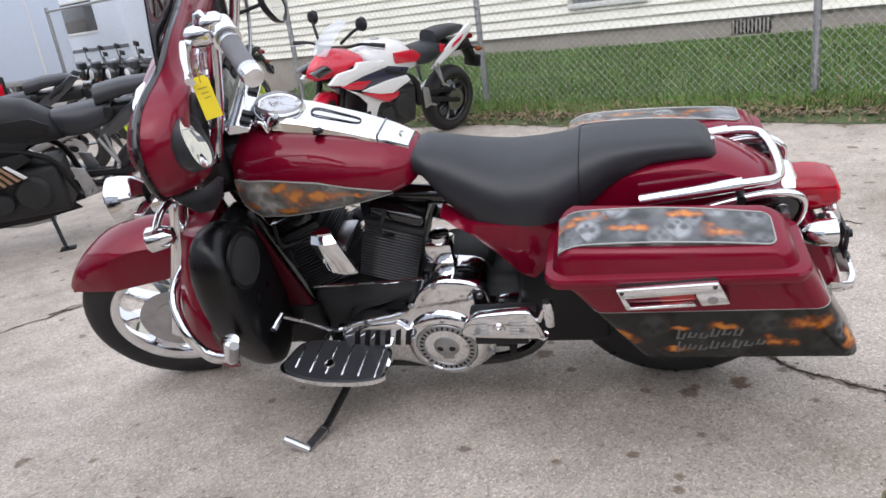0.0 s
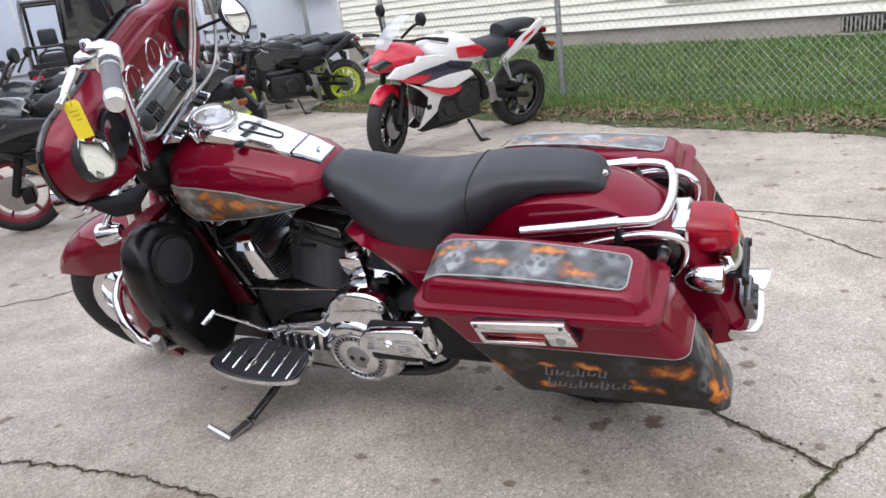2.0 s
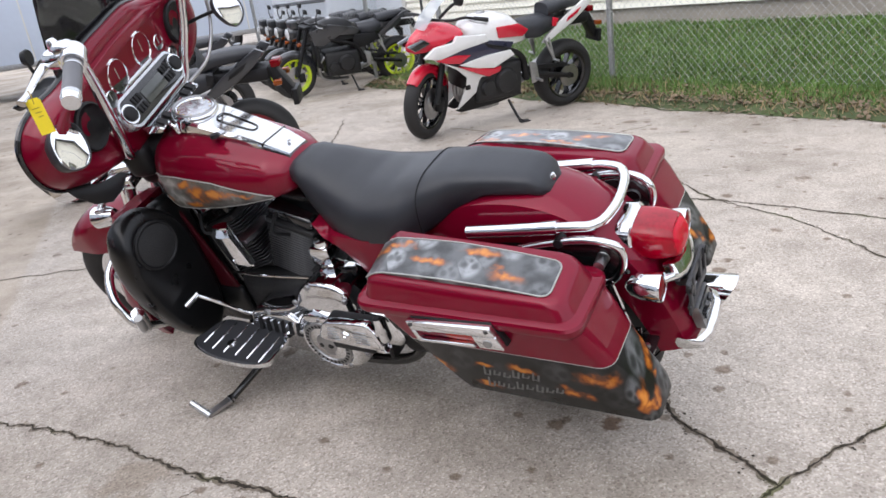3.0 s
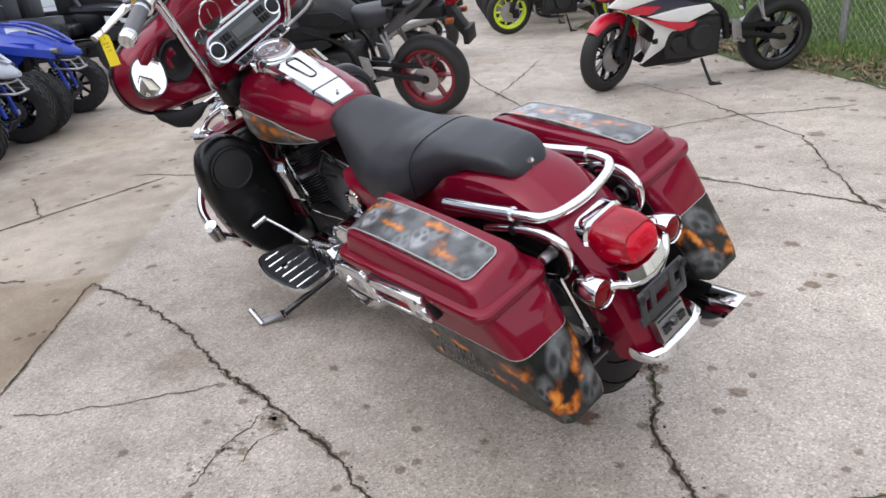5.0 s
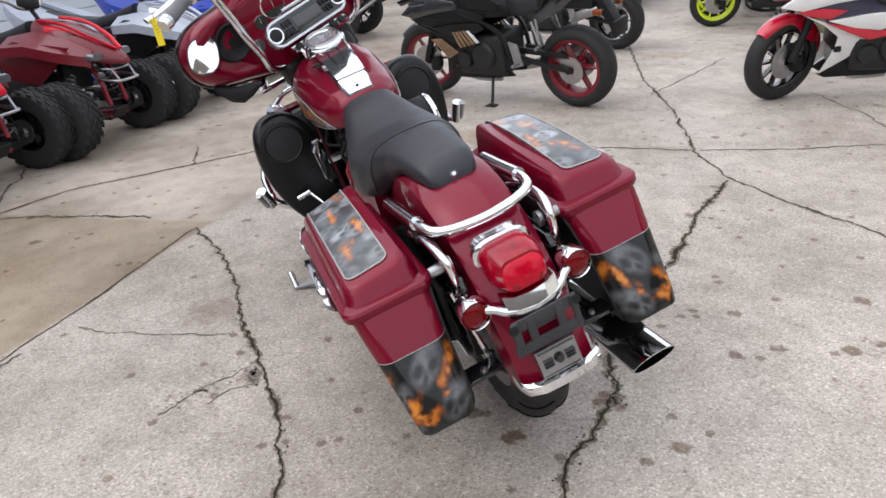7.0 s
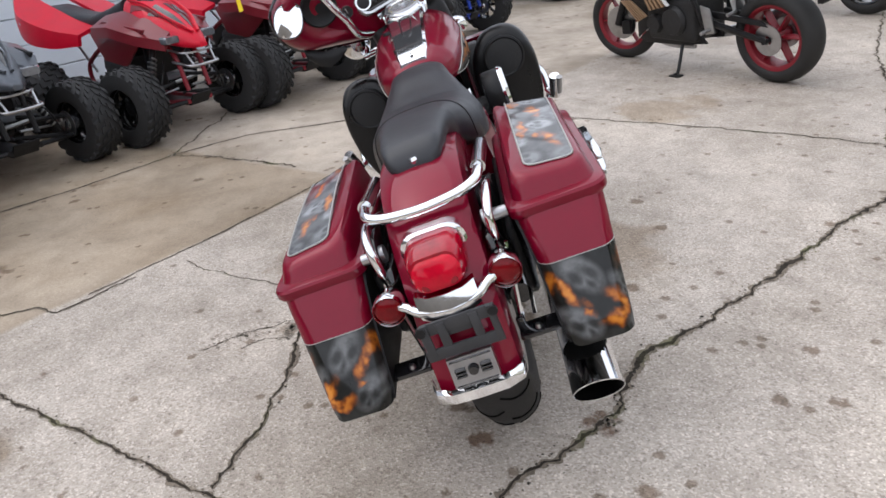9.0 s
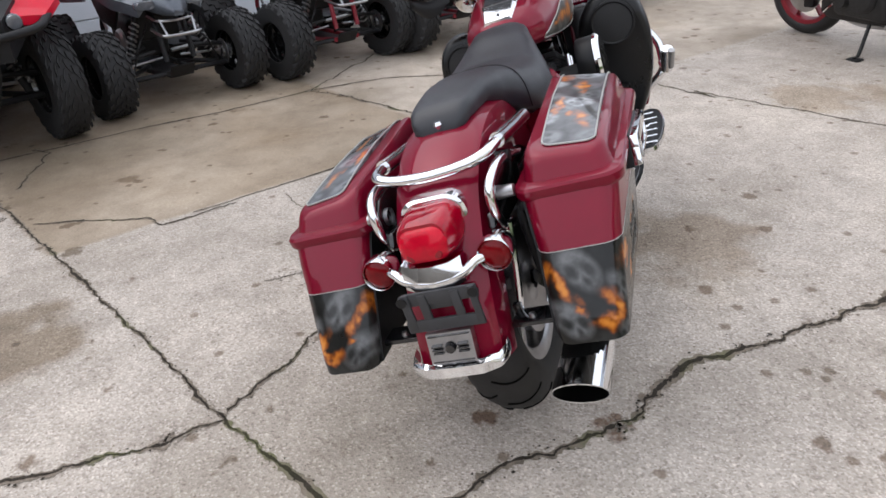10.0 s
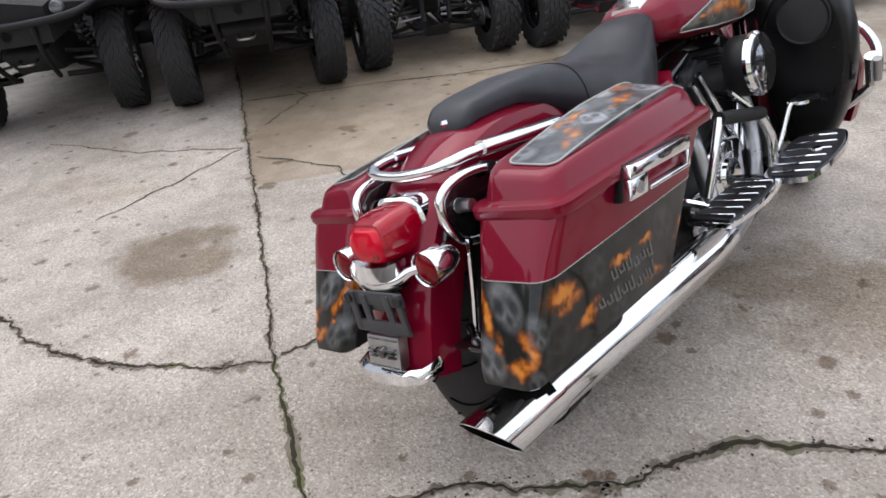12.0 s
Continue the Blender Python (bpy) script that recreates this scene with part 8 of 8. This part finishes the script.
    part("rear_axle", join(tube([(-1.27, -0.42, 0.255), (-1.27, 0.42, 0.255)], 0.022, 10, 2), tube([(-0.9, 0, 0.30), (-1.27, 0, 0.255)], 0.04, 8, 2)), M_STEEL, q)
    return q


def style_dark(col):
    return {M_ATVSILVER: M_BLACK, M_ATVWHITE: M_BLACK, M_ATVBLUE: M_ATVBLUE, M_ATVRED: M_MAROON, M_MAROON: M_MAROON}[col]


def facing(x, y, turn=0.0):
    return Matrix.Translation((x, y, 0)) @ Matrix.Rotation(math.atan2(ROW_N.y, ROW_N.x) + radians(turn), 4, "Z")


quad(facing(-2.36, -0.23), M_ATVSILVER, M_BLACK, "silver and black sport quad with knobby tyres", M_ALU)
quad(facing(-3.13, 0.72), M_ATVRED, M_REDRIM, "bright red and maroon sport quad with knobby tyres", stripe=M_MAROON, flank=M_MAROON)
quad(facing(-3.80, 1.55), M_ATVRED, M_REDRIM, "maroon sport quad with red rear fenders and frame", stripe=M_ATVRED, cowl=M_MAROON, flank=M_MAROON)
quad(facing(-4.55, 2.43), M_ATVWHITE, M_ATVBLUE, "white and silver sport quad with a blue frame")
quad(facing(-5.32, 3.28), M_ATVBLUE, M_ATVBLUE, "royal blue sport quad with knobby tyres", stripe=M_ATVWHITE)


def side_by_side(m, col, label):
    """Two-seat off-road buggy; x ahead, origin on the ground under the front axle."""
    u = thing("side_by_side", m, label, "utility vehicle", "side-by-sides")
    for s in (1, -1):
        knobby(u, "front_wheel", (0, 0.47 * s, 0.33), 0.33, 0.168, 4, 24, 5, M_GLOSSBLACK, 0.026, 0.075)
        knobby(u, "rear_wheel", (-1.95, 0.47 * s, 0.33), 0.33, 0.22, 4, 24, 0.0, M_GLOSSBLACK, 0.026, 0.075)
        part("suspension_arm", mirrored(join(tube([(0.12, 0.14, 0.30), (0.0, 0.40, 0.27)], 0.018, 8, 2), tube([(-0.22, 0.14, 0.30), (0.0, 0.40, 0.27)], 0.018, 8, 2), tube([(0.08, 0.16, 0.44), (0.0, 0.40, 0.40)], 0.015, 8, 2)), s), M_BLACK, u)
        sh = part("shock_absorber", mirrored(tube([(-0.03, 0.34, 0.30), (-0.10, 0.22, 0.72)], 0.022, 10, 2), s), M_BLACK, u)
        part("spring", mirrored(spring((-0.04, 0.33, 0.36), (-0.09, 0.24, 0.66), 0.034), s), M_ALU, sh)
        part("front_fender", mirrored(skin([[V(-0.50, 0.36, 0.92), V(-0.46, 0.645, 0.88), V(-0.46, 0.645, 0.84), V(-0.50, 0.36, 0.88)], [V(-0.10, 0.36, 0.90), V(-0.08, 0.64, 0.86), V(-0.08, 0.64, 0.82), V(-0.10, 0.36, 0.86)], [V(0.26, 0.34, 0.84), V(0.24, 0.58, 0.81), V(0.24, 0.58, 0.77), V(0.26, 0.34, 0.80)], [V(0.43, 0.30, 0.765), V(0.39, 0.46, 0.745), V(0.39, 0.46, 0.70), V(0.43, 0.30, 0.72)]]), s), col, u)
        part("headlight", mirrored(lathe([(0.0, 0.02), (0.035, 0.015), (0.042, 0.0), (0.04, -0.04), (0.0, -0.06)], 18, "X", (0.46, 0.30, 0.74)), s), M_LAMP, u)
        part("rocker_panel", mirrored(box(-1.60, -0.42, 0.48, 0.62, 0.32, 0.42, 0.02), s), M_BLACK, u)
        part("door", mirrored(box(-1.45, -0.55, 0.60, 0.64, 0.42, 0.82, 0.02), s), col, u)
        seat = part("seat", mirrored(join(box(-1.30, -0.80, 0.10, 0.55, 0.50, 0.64, 0.05, 3), box(-1.40, -1.26, 0.10, 0.55, 0.60, 1.12, 0.05, 3)), s), M_SEAT, u)
        part("headrest", mirrored(box(-1.44, -1.34, 0.20, 0.45, 1.20, 1.46, 0.04, 3), s), M_SEAT, seat)
        part("cage_side", mirrored(join(tube([(-0.35, 0.60, 0.88), (-0.62, 0.58, 1.45), (-0.80, 0.56, 1.82), (-1.50, 0.56, 1.84), (-1.62, 0.60, 1.30), (-1.66, 0.62, 0.72)], 0.028, 10), tube([(-1.50, 0.56, 1.82), (-2.20, 0.60, 0.90)], 0.024, 8, 2)), s), M_GLOSSBLACK, u)
        part("tail_lamp", mirrored(box(-2.50, -2.46, 0.46, 0.60, 0.70, 0.86, 0.01), s), M_LENS, u)
        part("seat_hoop", mirrored(tube([(-1.62, 0.12, 0.80), (-1.62, 0.12, 1.10), (-1.62, 0.30, 1.16), (-1.62, 0.48, 1.10), (-1.62, 0.48, 0.80)], 0.016, 8), s), M_GLOSSBLACK, u)
    part("hood", skin([[V(x, y * w, z + (1 - abs(y)) * 0.05) for y in (-1, -0.6, 0, 0.6, 1)] + [V(x, w, z - 0.20), V(x, -w, z - 0.20)] for x, w, z in ((0.50, 0.24, 0.76), (0.30, 0.36, 0.84), (-0.10, 0.44, 0.94), (-0.50, 0.50, 1.02))]), M_BLACK, u)
    part("grille", box(0.36, 0.46, -0.24, 0.24, 0.56, 0.78, 0.02), M_BLACK, u)
    part("winch", lathe([(0.0, 0.03), (0.03, 0.03), (0.04, 0), (0.03, -0.03)], 14, "X", (0.47, 0.0, 0.62)), M_BLACK, u)
    part("bumper", join(tube([(0.30, -0.50, 0.74), (0.52, -0.36, 0.70), (0.56, 0, 0.68), (0.52, 0.36, 0.70), (0.30, 0.50, 0.74)], 0.022, 10), *[tube([(0.54, 0.16 * s, 0.69), (0.46, 0.15 * s, 0.50), (0.24, 0.13 * s, 0.32)], 0.016, 8) for s in (1, -1)]), M_BLACK, u)
    part("underbody", join(box(-2.2, -0.36, -0.34, 0.34, 0.27, 0.42, 0.03), prism([(-0.40, 0.30), (0.10, 0.33), (0.30, 0.46), (0.30, 0.50), (0.06, 0.56), (-0.40, 0.56)], -0.14, 0.14, 0.02)), M_RUBBER, u)
    part("steering_rack", join(tube([(-0.10, -0.38, 0.34), (-0.14, 0.0, 0.36), (-0.10, 0.38, 0.34)], 0.010, 8), box(-0.18, -0.10, -0.12, 0.12, 0.33, 0.39, 0.01)), M_STEEL, u)
    part("tow_hook", tube([(0.28, -0.05, 0.44), (0.36, -0.04, 0.43), (0.36, 0.04, 0.43), (0.28, 0.05, 0.44)], 0.010, 8), M_STEEL, u)
    part("brake_hose", tube([(0.05, 0.15, 0.62), (0.02, 0.27, 0.50), (0.0, 0.36, 0.40)], 0.007, 6), M_BLACK, u)
    for x, y, z, r in ((-0.80, 0.56, 1.82, 0.026), (-1.50, 0.56, 1.83, 0.026), (-1.62, 0.60, 1.22, 0.022)):
        part("cage_cross", tube([(x, -y, z), (x, y, z)], r, 8, 2), M_GLOSSBLACK, u)
    part("dash", box(-0.66, -0.46, -0.55, 0.55, 0.80, 1.04, 0.05, 3), M_BLACK, u)
    part("steering_wheel", lathe([(0.165, 0), (0.18, 0.015), (0.195, 0), (0.18, -0.015)], 26, "X", (-0.80, 0.30, 1.05), loop=True), M_BLACK, u)
    part("cargo_bed", join(box(-2.48, -1.70, -0.62, 0.62, 0.62, 0.68, 0.02), box(-2.48, -2.42, -0.62, 0.62, 0.62, 0.94, 0.02), box(-2.48, -1.70, -0.64, -0.58, 0.62, 0.94, 0.02), box(-2.48, -1.70, 0.58, 0.64, 0.62, 0.94, 0.02), box(-1.76, -1.70, -0.62, 0.62, 0.62, 1.0, 0.02)), M_BLACK, u)
    for s in (1, -1):
        part("warning_label", mirrored(box(-2.486, -2.481, 0.05, 0.19, 0.85, 0.92, 0.0), s), M_GLOSSWHITE, u)
    return u


side_by_side(facing(-1.38, -1.02), M_ATVRED, "red and black side-by-side with black front bumper")
side_by_side(facing(-7.45, 5.3), M_DARKGREY, "dark grey side-by-side at the end of the quad row")
side_by_side(facing(-0.62, -2.10), M_BLACK, "black side-by-side with front bumper")
side_by_side(Matrix.Translation((-7.8, 10.77, 0)) @ Matrix.Rotation(radians(128), 4, "Z"), M_BLACK, "black side-by-side with open cargo bed and roll cage")


# ---- buildings and trailers behind the vehicles ----
def shop_wall():
    """White sided shop wall behind the row of quads."""
    base = V(-5.1, 1.1, 0) - ROW_N * 1.6
    m = Matrix.Translation(base) @ Matrix.Rotation(math.atan2(ROW_D.y, ROW_D.x), 4, "Z")
    w = thing("shop", m, "white metal-sided shop building behind the quads", "building", kind="structure")
    part("wall", box(-9.0, 19.0, 0.03, 4.0, -0.05, 4.2, 0.01), M_WHITE, w)
    me = None
    for i in range(17):
        if me is None:
            ob = part("siding_board", box(-9.0, 19.0, 0, 0.026, 0.004, 0.243, 0.008, 1), M_WHITE, w)
            me = ob.data
        else:
            ob = new("siding_board", me)
            ob.parent = w
        ob.location = (0, 0, i * 0.245)
    part("corner_post", box(19.0, 19.3, -0.06, 0.5, -0.05, 4.2, 0.02), M_WHITE, w)
    part("roof", box(-9.4, 19.6, -0.4, 4.4, 4.2, 4.34, 0.02), M_ROOF, w)
    return w


shop_wall()


def trailer():
    """White box trailer at the far side of the lot."""
    m = Matrix.Translation((-10.6, 13.4, 0)) @ Matrix.Rotation(radians(40), 4, "Z")
    t = thing("box_trailer", m, "pale blue-white box trailer with ribbed side", "trailer")
    part("body", box(-3.4, 3.0, -1.1, 1.1, 0.62, 3.0, 0.05, 3), M_PALEBLUE, t)
    for i in range(5):
        part("rib", box(-3.2 + i * 1.4, -3.17 + i * 1.4, -1.108, -1.098, 0.70, 2.92, 0.004, 1), M_TRIM, t)
    part("side_rail", box(-3.42, 3.02, -1.13, -1.08, 0.60, 0.70, 0.01), M_ALU, t)
    for x in (-0.9, 0.1):
        wheel(t, "wheel", (x, -0.98, 0.36), 0.36, 0.11, M_WHITE, 8, 0.2)
    part("fender", box(-1.4, 0.6, -1.16, -0.9, 0.74, 0.80, 0.02), M_ALU, t)
    part("jack", tube([(3.9, 0, 0.0), (3.9, 0, 0.7)], 0.04, 8, 2), M_BLACK, t)
    part("tongue", tube([(3.0, 0.0, 0.55), (4.1, 0, 0.5)], 0.05, 8, 2), M_BLACK, t)
    return t


trailer()


def motorhome():
    m = Matrix.Translation((-9.5, 19.0, 0)) @ Matrix.Rotation(radians(-30), 4, "Z")
    h = thing("motorhome", m, "white motorhome with dark windows and a rear ladder", "motorhome")
    part("body", box(-3.6, 3.2, -1.15, 1.15, 0.45, 3.0, 0.12, 4), M_WHITE, h)
    for x in (-2.8, -0.9, 1.0):
        w = part("window", box(x, x + 1.2, -1.165, -1.14, 1.45, 2.1, 0.02), M_DARKGLASS, h)
        part("window_frame", join(box(x - 0.05, x + 1.25, -1.172, -1.13, 1.39, 1.45, 0.008), box(x - 0.05, x + 1.25, -1.172, -1.13, 2.1, 2.16, 0.008)), M_TRIM, w)
    part("stripe", box(-3.55, 3.15, -1.16, -1.14, 1.0, 1.08, 0.004), M_ATVSILVER, h)
    for x in (-2.3, 2.2):
        wheel(h, "wheel", (x, -1.0, 0.4), 0.4, 0.12, M_ALU, 8, 0.22)
    part("bumper", box(-3.75, -3.55, -1.1, 1.1, 0.42, 0.6, 0.03), M_TRIM, h)
    part("ladder", join(*[tube([(-3.64, y, 0.9), (-3.66, y, 3.1)], 0.02, 8, 2) for y in (-0.9, -0.55)], *[tube([(-3.65, -0.9, z), (-3.65, -0.55, z)], 0.015, 8, 2) for z in (1.2, 1.55, 1.9, 2.25, 2.6)]), M_ALU, h)
    return h


motorhome()


def garage():
    m = Matrix.Translation((-5.9, 17.2, 0)) @ Matrix.Rotation(-FA, 4, "Z")
    g = thing("garage", m, "white garage with grey shingle roof", "garage", kind="structure")
    part("wall", box(-3.2, 3.2, 0, 6, -0.05, 1.75, 0.02), M_WHITE, g)
    part("roof", skin([[V(x, -0.4, 1.72), V(x, 3.0, 3.2), V(x, 6.4, 1.72), V(x, 6.4, 1.66), V(x, 3.0, 3.1), V(x, -0.4, 1.66)] for x in (-3.5, 3.5)]), M_ROOF, g)
    return g


garage()


def closing_walls():
    """Plain building fronts that close the lot behind the camera."""
    wall = mat("plain_grey_brown_wall", (0.20, 0.185, 0.165), 0.85, 0, 0.2, 1.2)
    for name, m in (("wall_east", Matrix.Translation((13.0, 0.0, 0)) @ Matrix.Rotation(radians(80), 4, "Z")), ("wall_south", Matrix.Translation((4.0, -11.0, 0)) @ Matrix.Rotation(radians(-12), 4, "Z"))):
        w = part(name, box(-11, 11, -0.15, 0.15, -0.05, 3.6, 0.02), wall, m=m)
        tagged(w, "plain grey-brown wall closing the lot", "wall", kind="structure")


closing_walls()
